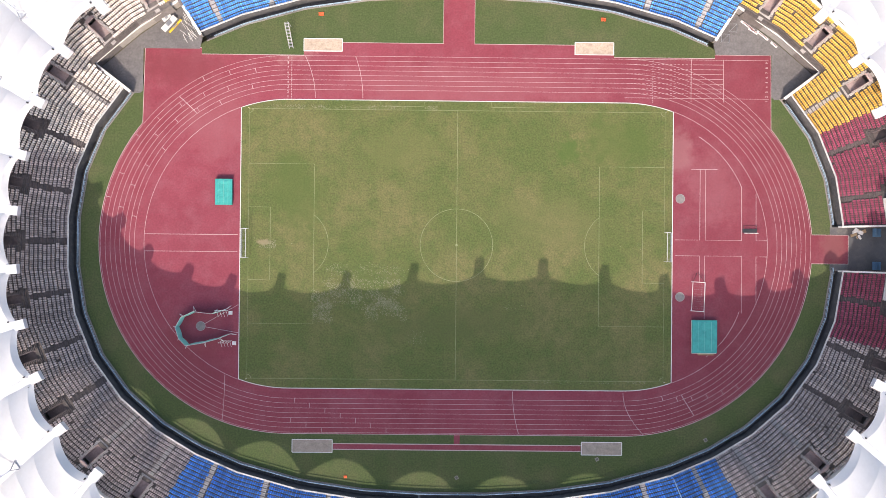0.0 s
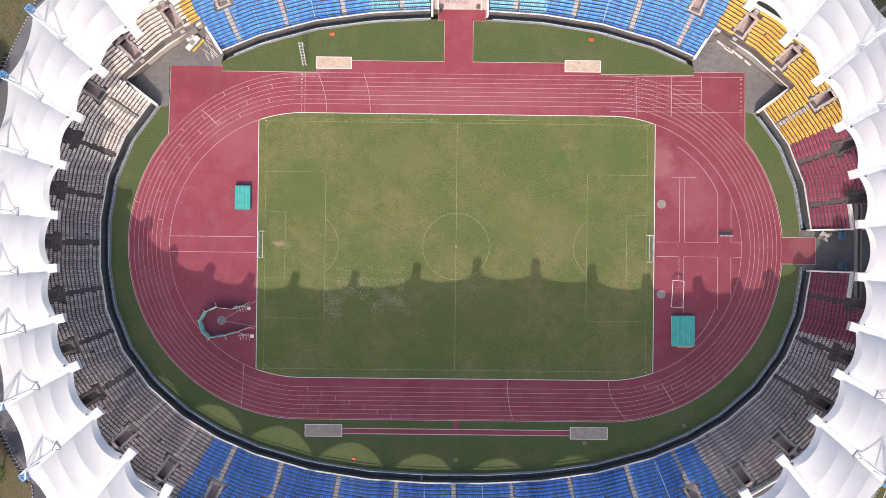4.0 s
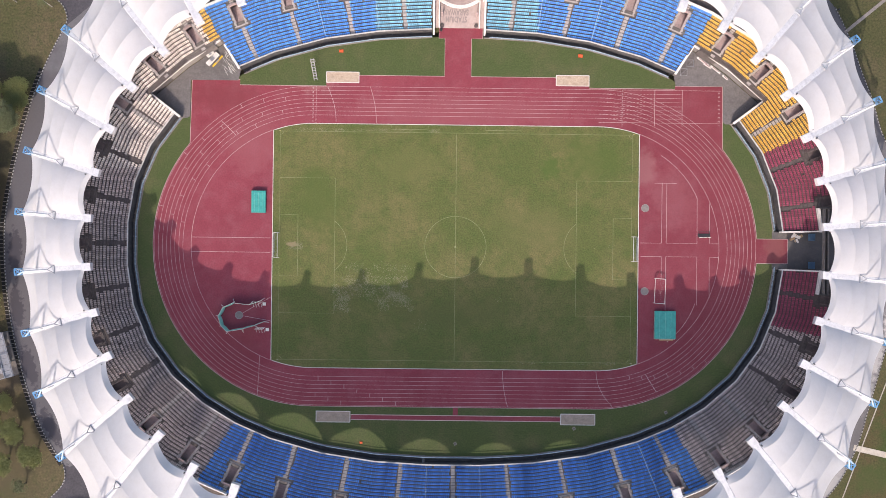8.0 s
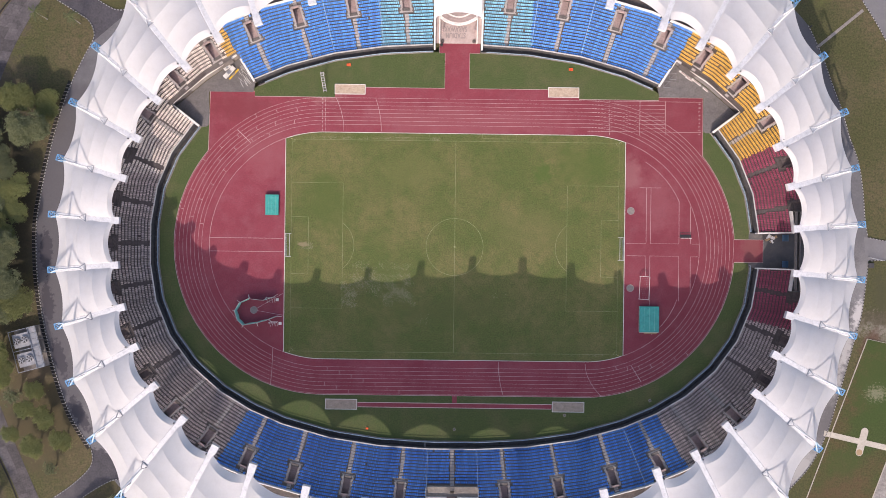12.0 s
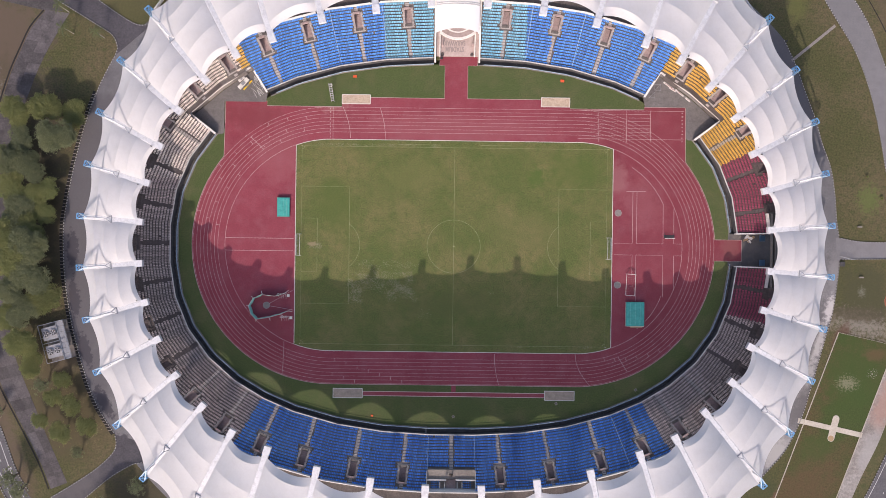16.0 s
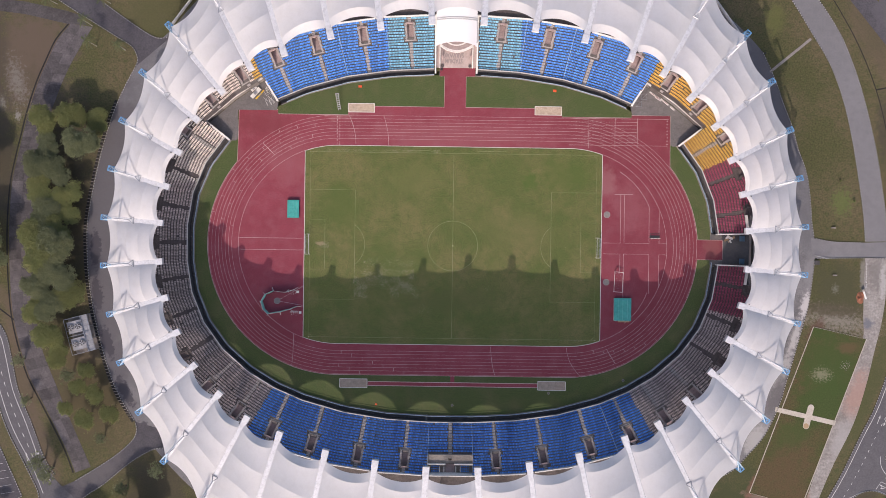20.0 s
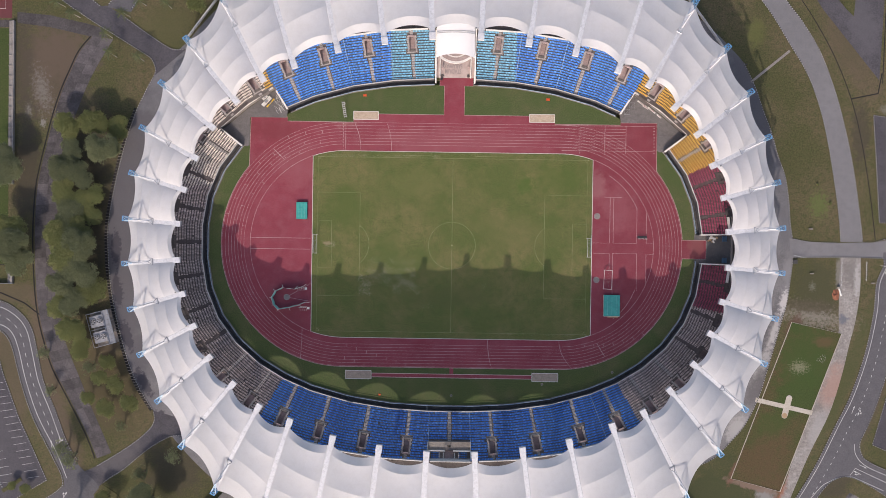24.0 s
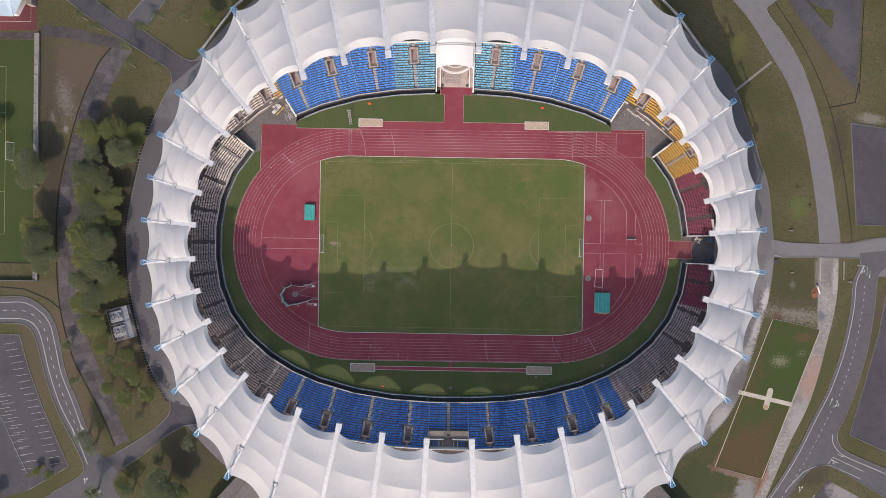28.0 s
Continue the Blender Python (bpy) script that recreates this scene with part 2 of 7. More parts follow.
SEAT = {
    "blue": mat("blue_seat_plastic", (0.055, 0.232, 0.66), (0.080, 0.285, 0.70), (0.17, 0.37, 0.72), 0.12, 1.2, 0.55, 0.0, spread=0.4, island=0.26),
    "cyan": mat("cyan_seat_plastic", (0.15, 0.41, 0.57), (0.195, 0.46, 0.62), (0.34, 0.52, 0.63), 0.12, 1.2, 0.45, 0.0, spread=0.4, island=0.2),
    "yellow": mat("yellow_seat_plastic", (0.60, 0.35, 0.070), (0.66, 0.41, 0.10), (0.5, 0.31, 0.12), 0.12, 1.2, 0.5, 0.0, spread=0.4, island=0.15),
    "maroon": mat("maroon_seat_plastic", (0.27, 0.055, 0.100), (0.32, 0.07, 0.12), (0.33, 0.12, 0.15), 0.12, 1.2, 0.5, 0.0, spread=0.4, island=0.2),
    "beige": mat("faded_beige_seat_plastic", (0.78, 0.70, 0.635), (0.64, 0.565, 0.525), (0.42, 0.355, 0.33), 0.06, 0.9, 0.6, 0.0, spread=0.6, island=0.25),
    "darkbeige": mat("dark_grey_beige_seat_plastic", (0.56, 0.468, 0.442), (0.41, 0.343, 0.326), (0.22, 0.175, 0.168), 0.09, 0.9, 0.6, 0.0, spread=0.7, island=0.3),
}


def translucent(m, share, tint=(0.80, 0.77, 0.74, 1)):
    """Lets a share of the light through, as thin coated fabric does."""
    nt = m.node_tree
    bsdf, out = nt.nodes["Principled BSDF"], nt.nodes["Material Output"]
    tr, mx = nt.nodes.new("ShaderNodeBsdfTranslucent"), nt.nodes.new("ShaderNodeMixShader")
    tr.inputs[0].default_value = tint
    mx.inputs[0].default_value = share
    nt.links.new(bsdf.outputs[0], mx.inputs[1])
    nt.links.new(tr.outputs[0], mx.inputs[2])
    nt.links.new(mx.outputs[0], out.inputs[0])


translucent(M["membrane"], 0.28, (0.80, 0.785, 0.77, 1))
translucent(M["leaf"], 0.45, (0.24, 0.27, 0.10, 1))
translucent(M["leaf_dark"], 0.45, (0.19, 0.23, 0.10, 1))


def darken_along_x(m, x0, x1, gain):
    """Scales the colour's value from 1 at x0 to gain at x1."""
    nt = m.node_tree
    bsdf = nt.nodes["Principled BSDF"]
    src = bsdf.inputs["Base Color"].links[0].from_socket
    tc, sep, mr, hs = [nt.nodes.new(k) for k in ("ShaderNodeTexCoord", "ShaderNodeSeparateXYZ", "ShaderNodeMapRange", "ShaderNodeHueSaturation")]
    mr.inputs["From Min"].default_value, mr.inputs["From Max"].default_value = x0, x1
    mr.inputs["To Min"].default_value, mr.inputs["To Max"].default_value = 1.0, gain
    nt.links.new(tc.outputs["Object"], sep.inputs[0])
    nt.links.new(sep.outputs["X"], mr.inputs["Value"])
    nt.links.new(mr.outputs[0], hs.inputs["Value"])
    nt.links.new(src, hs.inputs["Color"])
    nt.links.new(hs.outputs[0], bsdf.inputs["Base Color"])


darken_along_x(M["track"], 10.0, 70.0, 0.84)


def stain_or_shade(m, cx, cy, rx, ry, colour, amount=0.8, turn=0.0, scale=0.3, soft=0.7, ragged=2.4):
    """A ragged patch of another colour lying on the ground round (cx, cy)."""
    nt = m.node_tree
    n, ln = nt.nodes, nt.links
    bsdf = n["Principled BSDF"]
    src = bsdf.inputs["Base Color"].links[0].from_socket
    tc, mp, le, ns, ad, mr, mx = [n.new(k) for k in ("ShaderNodeTexCoord", "ShaderNodeMapping", "ShaderNodeVectorMath", "ShaderNodeTexNoise", "ShaderNodeMath", "ShaderNodeMapRange", "ShaderNodeMix")]
    mp.vector_type = "TEXTURE"
    mp.inputs["Location"].default_value = (cx, cy, 0)
    mp.inputs["Rotation"].default_value = (0, 0, radians(turn))
    mp.inputs["Scale"].default_value = (rx, ry, 1000)
    le.operation = "LENGTH"
    ns.inputs["Scale"].default_value, ns.inputs["Detail"].default_value, ns.inputs["Roughness"].default_value = scale, 7, 0.68
    ad.operation = "MULTIPLY_ADD"
    ad.inputs[1].default_value = -ragged
    mr.inputs["From Min"].default_value, mr.inputs["From Max"].default_value = 1 - ragged / 2 - soft / 2, 1 - ragged / 2 + soft / 2
    mr.inputs["To Min"].default_value, mr.inputs["To Max"].default_value = amount, 0.0
    ln.new(tc.outputs["Object"], mp.inputs["Vector"])
    ln.new(mp.outputs[0], le.inputs[0])
    ln.new(tc.outputs["Object"], ns.inputs["Vector"])
    ln.new(ns.outputs["Fac"], ad.inputs[0])
    ln.new(le.outputs["Value"], ad.inputs[2])
    ln.new(ad.outputs[0], mr.inputs["Value"])
    mx.data_type = "RGBA"
    ln.new(mr.outputs[0], mx.inputs[0])
    ln.new(src, mx.inputs[6])
    mx.inputs[7].default_value = (*colour, 1)
    ln.new(mx.outputs[2], bsdf.inputs["Base Color"])


PALE, BROWN, UMBER, DEEP = (0.31, 0.29, 0.275), (0.112, 0.080, 0.056), (0.058, 0.047, 0.033), (0.046, 0.055, 0.021)
for spec in ((-157.3, 65.6, 13, 18, (0.092, 0.067, 0.047), 0.85, 0, 0.3), (-152.0, 72.0, 12, 10, (0.108, 0.078, 0.056), 0.75, 0, 0.3), (-160.5, 58.0, 2.4, 6, PALE, 0.3, 15, 0.9, 1.6, 7), (-165.8, 50.5, 1.1, 2.2, PALE, 0.5, 0, 1.0, 1.4, 5), (-160.0, 45.5, 1.0, 1.6, PALE, 0.5, 0, 1.3, 0.8, 5), (-168.0, 66.0, 4, 22, UMBER, 0.6), (-165.7, 27.4, 5, 22, UMBER, 0.85), (-142.9, 11.5, 12, 40, UMBER, 0.75, 0, 0.3),
             (-133.5, -57.5, 14, 17, (0.084, 0.064, 0.036), 0.75, 0, 0.25), (-133.9, -40.6, 6, 4, BROWN, 0.55), (-150.7, -74.7, 4, 16, BROWN, 0.7, 25, 0.3), (-157.5, -48.0, 4.5, 24, BROWN, 0.75, 12, 0.3), (-172.0, -48.0, 4, 26, BROWN, 0.6, 15, 0.3), (-170.6, -21.2, 14, 4, BROWN, 0.55),
             (-107.0, -89.5, 12, 10, UMBER, 0.7, 0, 0.2), (103.1, -96.0, 18, 15, DEEP, 0.85, 0, 0.12), (142.1, -16.7, 9.5, 12, (0.062, 0.060, 0.029), 0.8, 0, 0.2), (141.6, -25.4, 10.5, 3.0, (0.28, 0.245, 0.215), 0.6, -10, 0.9, 1.6, 7), (171.0, -42.0, 2.2, 30, (0.082, 0.060, 0.045), 0.75, -16, 0.3),
             (151.1, -8.7, 1.0, 7, PALE, 0.42, 0, 0.8), (141.0, -13.9, 0.9, 1.2, (0.22, 0.22, 0.18), 0.45, 0, 1.6, 1.5, 6), (134.0, -30.0, 2.5, 5, (0.10, 0.052, 0.036), 0.8, -20, 0.4), (140.0, -21.5, 11, 2.4, (0.075, 0.062, 0.038), 0.8, -5, 0.5), (117.0, 85.0, 3.5, 5, (0.112, 0.118, 0.036), 0.6, 0, 0.5), (154.3, 77.5, 6, 18, BROWN, 0.55, 32, 0.2),
             (142.9, 18.0, 3.4, 4.5, (0.100, 0.125, 0.036), 0.75, 0, 0.9, 0.8, 4), (171.9, 55.1, 5, 2, PALE, 0.42, -8, 0.9), (158.8, 45.8, 3.5, 12, UMBER, 0.7), (123.2, -100.0, 4, 8, (0.25, 0.24, 0.23), 0.85, -20, 0.4),
             (130.9, -96.5, 2.4, 4.5, (0.24, 0.095, 0.055), 0.85, -20, 0.5), (119.0, -92.5, 10, 1.3, (0.21, 0.14, 0.11), 0.8, -15, 0.6), (111.5, -87.1, 1.2, 5, (0.17, 0.085, 0.06), 0.7, -20, 0.6), (148.7, -91.0, 8, 6, UMBER, 0.7, 0, 0.25),
             (155.5, -47.4, 3.2, 30, (0.066, 0.072, 0.026), 0.7, -20, 0.2), (-112.3, 83.0, 10, 9, (0.088, 0.082, 0.034), 0.7, 0, 0.2)):
    stain_or_shade(M["rough"], *spec)
# The dark north-east ellipse paints the roof's shade into the road colour.
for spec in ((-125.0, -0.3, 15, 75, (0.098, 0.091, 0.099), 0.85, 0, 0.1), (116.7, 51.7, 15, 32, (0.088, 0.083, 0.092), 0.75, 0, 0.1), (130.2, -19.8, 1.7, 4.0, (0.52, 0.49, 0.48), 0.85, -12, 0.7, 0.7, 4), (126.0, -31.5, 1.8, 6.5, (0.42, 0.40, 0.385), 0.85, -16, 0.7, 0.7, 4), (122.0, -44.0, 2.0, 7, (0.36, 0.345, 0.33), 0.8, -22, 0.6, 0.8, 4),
             (114.5, -69.3, 4.5, 7, (0.30, 0.285, 0.275), 0.8, -30, 0.35), (119.9, -53.4, 3, 8, (0.12, 0.11, 0.11), 0.7, -20, 0.35), (130.7, 12.0, 3, 12, (0.13, 0.125, 0.13), 0.7, 0, 0.3)):
    stain_or_shade(M["ringroad"], *spec)
# The generated specs are dark patches, one to each bay along the west side.
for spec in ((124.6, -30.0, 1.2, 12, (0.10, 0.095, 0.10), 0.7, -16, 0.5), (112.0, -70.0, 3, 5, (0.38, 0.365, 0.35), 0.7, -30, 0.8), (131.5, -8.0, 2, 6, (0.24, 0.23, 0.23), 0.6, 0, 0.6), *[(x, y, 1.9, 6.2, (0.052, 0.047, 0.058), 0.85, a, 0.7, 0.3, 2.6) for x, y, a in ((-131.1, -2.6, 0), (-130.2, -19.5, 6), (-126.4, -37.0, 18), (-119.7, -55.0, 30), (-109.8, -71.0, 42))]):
    stain_or_shade(M["ringroad"], *spec)
for spec in ((139.0, -42.0, 11, 13, (0.040, 0.070, 0.014), 0.75, -18, 0.25), (126.0, -68.0, 5, 4, (0.042, 0.072, 0.015), 0.6, 0, 0.3), (122.0, -82.0, 9, 9, (0.088, 0.060, 0.028), 0.4, -18, 0.35, 1.6, 4), (146.0, -35.5, 4, 2, (0.130, 0.066, 0.040), 0.5, 0, 0.5), (136.5, -45.5, 2.6, 1.8, (0.30, 0.27, 0.19), 0.5, 0, 1.4, 1.2, 6)):
    stain_or_shade(M["lush"], *spec)
for spec in ((129.3, -94.0, 2.2, 7, (0.27, 0.11, 0.065), 0.85, -18, 0.4), (149.5, -52.5, 3.2, 9, (0.34, 0.215, 0.175), 0.8, -16, 0.3), (153.2, -26.6, 2.0, 1.8, (0.14, 0.142, 0.165), 0.9, 0, 0.6), (156.2, -8.0, 3.4, 6, (0.17, 0.155, 0.145), 0.7, 0, 0.7, 0.8, 4), (158.6, -11.0, 1.2, 6, (0.42, 0.40, 0.38), 0.7, 0, 0.8, 0.7, 4), (144.7, -69.2, 3, 8, (0.33, 0.31, 0.295), 0.7, -16, 0.3)):
    stain_or_shade(M["gravel"], *spec)
for spec in ((163.6, -99.4, 6, 4, PALE, 0.75, -20, 0.5), (-129.8, -83.6, 9, 5, (0.115, 0.105, 0.105), 0.7, 30, 0.3), (-180.4, -74.7, 9, 20, (0.082, 0.076, 0.083), 0.6, 20, 0.2), (176.2, 30.0, 8, 14, (0.062, 0.057, 0.062), 0.6, 0, 0.2), (158.3, 89.4, 5, 14, (0.105, 0.098, 0.106), 0.6, 20, 0.2)):
    stain_or_shade(M["asphalt"], *spec)
for spec in ((-42.0, 49.5, 5, 3.5, (0.36, 0.17, 0.16), 0.55, 0, 0.6), (-70.0, 44.0, 9, 4, (0.185, 0.036, 0.045), 0.6, 0, 0.25), (0.7, 40.0, 30, 5, (0.31, 0.105, 0.115), 0.4, 0, 0.15), (64.0, 16.0, 6, 9, (0.30, 0.11, 0.12), 0.3, 30, 0.2), (-60.0, 30.0, 8, 8, (0.30, 0.10, 0.11), 0.4, 0, 0.2), (56.0, 24.0, 3, 5, (0.31, 0.14, 0.14), 0.5, 0, 0.3), (-66.0, -28.0, 8, 10, (0.19, 0.034, 0.046), 0.5, 40, 0.2), (95.5, 1.1, 3, 4, (0.22, 0.075, 0.075), 0.7, 0, 0.4)):
    stain_or_shade(M["track"], *spec)
for spec in ((-14.0, 24.0, 9, 5, (0.175, 0.158, 0.060), 0.3, 10, 0.25), (24.0, 6.0, 13, 6, (0.170, 0.152, 0.060), 0.3, -10, 0.2), (-40.0, 12.0, 6, 10, (0.085, 0.112, 0.027), 0.6, 20, 0.2), (40.0, 26.0, 9, 6, (0.078, 0.112, 0.024), 0.6, 0, 0.2), (28.0, 24.0, 3, 3, (0.070, 0.115, 0.022), 0.7, 0, 0.4), (-48.6, 0.3, 1.6, 0.7, (0.30, 0.23, 0.14), 0.7, 0, 1.2), (0.0, -20.0, 18, 4, (0.095, 0.105, 0.034), 0.5, 5, 0.25)):
    stain_or_shade(M["pitch"], *spec)


# ---- mesh building ----
class Geo:
    """Collects vertices and faces of one part."""

    def __init__(self):
        self.v, self.f = [], []

    def add(self, verts, faces):
        k = len(self.v)
        self.v += [tuple(p) for p in verts]
        self.f += [tuple(i + k for i in q) for q in faces]
        return self

    def hexa(self, low, top):
        n = len(low)
        faces = [tuple(reversed(range(n))), tuple(range(n, 2 * n))]
        faces += [(i, (i + 1) % n, n + (i + 1) % n, n + i) for i in range(n)]
        return self.add(list(low) + list(top), faces)

    def prism(self, poly, z0, z1):
        area = sum(p[0] * q[1] - q[0] * p[1] for p, q in zip(poly, poly[1:] + poly[:1]))
        poly = poly if area > 0 else poly[::-1]
        return self.hexa([(x, y, z0) for x, y in poly], [(x, y, z1) for x, y in poly])

    def box(self, x, y, z, sx, sy, sz, rz=0.0):
        """A box standing on z, centred on x, y, turned by rz radians."""
        c, s = math.cos(rz), math.sin(rz)
        poly = [(x + c * a - s * b, y + s * a + c * b) for a, b in ((-sx / 2, -sy / 2), (sx / 2, -sy / 2), (sx / 2, sy / 2), (-sx / 2, sy / 2))]
        return self.prism(poly, z, z + sz)

    def bar(self, p, q, w, h=None):
        """A square bar from p to q."""
        h = h or w
        p, q = Vector(p), Vector(q)
        d = (q - p).normalized()
        side = d.cross(Vector((0, 0, 1)))
        side = side.normalized() if side.length > 1e-4 else Vector((1, 0, 0))
        up = side.cross(d)
        ring = lambda o: [o + side * (a * w / 2) + up * (b * h / 2) for a, b in ((-1, -1), (1, -1), (1, 1), (-1, 1))]
        return self.hexa(ring(p), ring(q))

    def tube(self, p, q, r0, r1=None, n=8):
        r1 = r0 if r1 is None else r1
        p, q = Vector(p), Vector(q)
        d = (q - p).normalized()
        side = d.orthogonal().normalized()
        up = d.cross(side)
        ring = lambda o, r: [o + side * (r * math.cos(a)) + up * (r * math.sin(a)) for a in (2 * math.pi * i / n for i in range(n))]
        return self.hexa(ring(p, r0), ring(q, r1))

    def pipe(self, pts, r, n=5):
        """One bent pipe along 3D points."""
        pts, k = [Vector(p) for p in pts], len(self.v)
        for i, p in enumerate(pts):
            d = (pts[min(i + 1, len(pts) - 1)] - pts[max(i - 1, 0)]).normalized()
            side = d.cross(Vector((0, 0, 1))).normalized()
            up = side.cross(d)
            self.v += [tuple(p + side * (r * math.cos(a)) + up * (r * math.sin(a))) for a in (2 * math.pi * j / n for j in range(n))]
        for i in range(len(pts) - 1):
            self.f += [(k + i * n + j, k + i * n + (j + 1) % n, k + (i + 1) * n + (j + 1) % n, k + (i + 1) * n + j) for j in range(n)]
        return self

    def sheet(self, poly, z):
        area = sum(p[0] * q[1] - q[0] * p[1] for p, q in zip(poly, poly[1:] + poly[:1]))
        poly = poly if area > 0 else poly[::-1]
        return self.add([(x, y, z) for x, y in poly], [tuple(range(len(poly)))])

    def ribbon(self, pts, width, z, closed=False, thick=0.0):
        """A flat line along pts; with thick, a low slab."""
        n = len(pts)
        left, right = [], []
        for i, (x, y) in enumerate(pts):
            a = pts[i - 1] if i or closed else pts[i]
            b = pts[(i + 1) % n] if i < n - 1 or closed else pts[i]
            dx, dy = b[0] - a[0], b[1] - a[1]
            ln = math.hypot(dx, dy) or 1.0
            nx, ny = -dy / ln * width / 2, dx / ln * width / 2
            left.append((x + nx, y + ny))
            right.append((x - nx, y - ny))
        for i in range(n if closed else n - 1):
            j = (i + 1) % n
            quad = [right[i], right[j], left[j], left[i]]
            if thick:
                self.hexa([(*p, z) for p in quad], [(*p, z + thick) for p in quad])
            else:
                self.add([(*p, z) for p in quad], [(0, 1, 2, 3)])
        return self


def mesh_of(name, geo, material, smooth=False):
    me = bpy.data.meshes.new(name)
    me.from_pydata(geo.v, [], geo.f)
    me.materials.append(material)
    if smooth:
        me.polygons.foreach_set("use_smooth", [True] * len(me.polygons))
    me.update()
    return me


def part(name, geo, material, parent=None, label="", smooth=False, kind=""):
    """One mesh object under a thing or a part."""
    ob = new(name, mesh_of(name, geo, material, smooth))
    if parent is not None:
        ob.parent = parent
        if parent.type == "EMPTY":
            ob.matrix_parent_inverse = parent.matrix_basis.inverted()
    return tagged(ob, label, "", "", kind)


def thing(name, label, category, at=(0, 0, 0), group="", kind=""):
    ob = new(name)
    ob.empty_display_size = 0.5
    ob.matrix_basis = Matrix.Translation(at)
    return tagged(ob, label, category, group, kind)


def setting(name, geo, material, label="", category="", smooth=False):
    return tagged(part(name, geo, material, None, "", smooth), label, category, "", "structure")


def arc(cx, cy, r, a0, a1, n=24):
    return [(cx + r * math.cos(radians(a0 + (a1 - a0) * i / n)), cy + r * math.sin(radians(a0 + (a1 - a0) * i / n))) for i in range(n + 1)]


# ---- plan: the bowl's inner line, its normals, beams and bays ----
A_IN, B_IN, POWER = 95.05, 62.6, 2.37


# one quadrant of beam tips and of mast feet; the rest by symmetry
TIPS = [(98.9, 6.5), (96.4, 18.6), (91.5, 29.7), (85.2, 40.3), (76.1, 49.0), (66.3, 56.1), (55.0, 60.2), (39.75, 64.9), (23.8, 67.1), (7.94, 68.4)]
MASTS = [(119.3, 8.2), (117.0, 24.8), (112.8, 41.1), (105.2, 56.9), (95.3, 71.9), (82.5, 86.8), (66.9, 99.9), (49.0, 110.1), (29.75, 117.0), (10.1, 120.3)]


def whole_ring(q):
    return q + [(-x, y) for x, y in q[::-1]] + [(-x, -y) for x, y in q] + [(x, -y) for x, y in q[::-1]]


TIPS, MASTS = whole_ring(TIPS), whole_ring(MASTS)
SOUTH = lambda y: min(1.0, max(0.0, (-y - 40) / 30))
MASTS = [(x + (1.4 if x > 30 else 0.0466 * x if x > 0 else -0.4 * min(1.0, -x / 30)), y - 0.8 * SOUTH(y)) for x, y in MASTS]
TIPS = [(x + 0.4 * min(1.0, max(0.0, x / 30)), y) for x, y in TIPS]
SEGS, BAYS = 720, 40
PER = SEGS // BAYS


def facet_corner(i):
    """Where the line of beam i meets the inner curve of the bowl."""
    (mx, my), (ax, ay) = MASTS[i], TIPS[i]
    ux, uy = (mx - ax), (my - ay)
    lo, hi = -1.6, 0.4
    f = lambda t: (abs(ax + ux * t) / A_IN) ** POWER + (abs(ay + uy * t) / B_IN) ** POWER - 1
    for _ in range(50):
        t = (lo + hi) / 2
        lo, hi = (t, hi) if f(t) < 0 else (lo, t)
    return (ax + ux * lo, ay + uy * lo)


CORNERS = [facet_corner(i) for i in range(BAYS)]


def miter(i):
    (x0, y0), (x1, y1), (x2, y2) = CORNERS[i - 1], CORNERS[i], CORNERS[(i + 1) % BAYS]
    a, b = Vector((y1 - y0, x0 - x1)).normalized(), Vector((y2 - y1, x1 - x2)).normalized()
    m = (a + b).normalized()
    return m / m.dot(a)


MITER = [miter(i) for i in range(BAYS)]
blend = [((i // PER), (i // PER + 1) % BAYS, (i % PER) / PER) for i in range(SEGS)]
CX, CY = [np.array([CORNERS[a][k] * (1 - f) + CORNERS[b][k] * f for a, b, f in blend]) for k in (0, 1)]
NX, NY = [np.array([MITER[a][k] * (1 - f) + MITER[b][k] * f for a, b, f in blend]) for k in (0, 1)]


def ringpt(i, d):
    i %= SEGS
    return (CX[i] + NX[i] * d, CY[i] + NY[i] * d)


def ring(d):
    return [ringpt(i, d) for i in range(SEGS)]


tip_z = lambda y: float(np.interp(abs(y), (6.5, 18.6, 29.7, 40.3, 49.0, 56.1, 60.2, 64.9, 67.1, 68.4), (19.0, 20.2, 22.4, 24.2, 26.8, 29.7, 32.5, 35.8, 38.6, 40.4)))
mast_z = lambda y: float(np.interp(abs(y), (8.2, 24.8, 41.1, 56.9, 71.9, 86.8, 99.9, 110.1, 117.0, 120.3), (15.4, 15.6, 16.8, 19.0, 22.2, 25.4, 28.5, 31.1, 33.1, 34.1))) + 1.1 * SOUTH(y + 40)
MOAT, TREAD, NROWS = 2.1, 0.905, 19


def aisle_line(i):
    """Middle line of the bay between beams i and i + 1: a point and a unit direction outwards."""
    (ax, ay), (bx, by) = TIPS[i], TIPS[(i + 1) % BAYS]
    (cx, cy), (dx, dy) = MASTS[i], MASTS[(i + 1) % BAYS]
    p, q = ((ax + bx) / 2, (ay + by) / 2), ((cx + dx) / 2, (cy + dy) / 2)
    ln = math.dist(p, q)
    return p, ((q[0] - p[0]) / ln, (q[1] - p[1]) / ln)


AISLES = [aisle_line(i) for i in range(BAYS)]
NOTCH = [(64.4, 51.8), (69.5, 60.1), (80.4, 52.4), (90.2, 44.0), (81.7, 37.5), (74.0, 40.0), (63.0, 47.0)]
NOTCH_W = [(-x, y) for x, y in NOTCH]


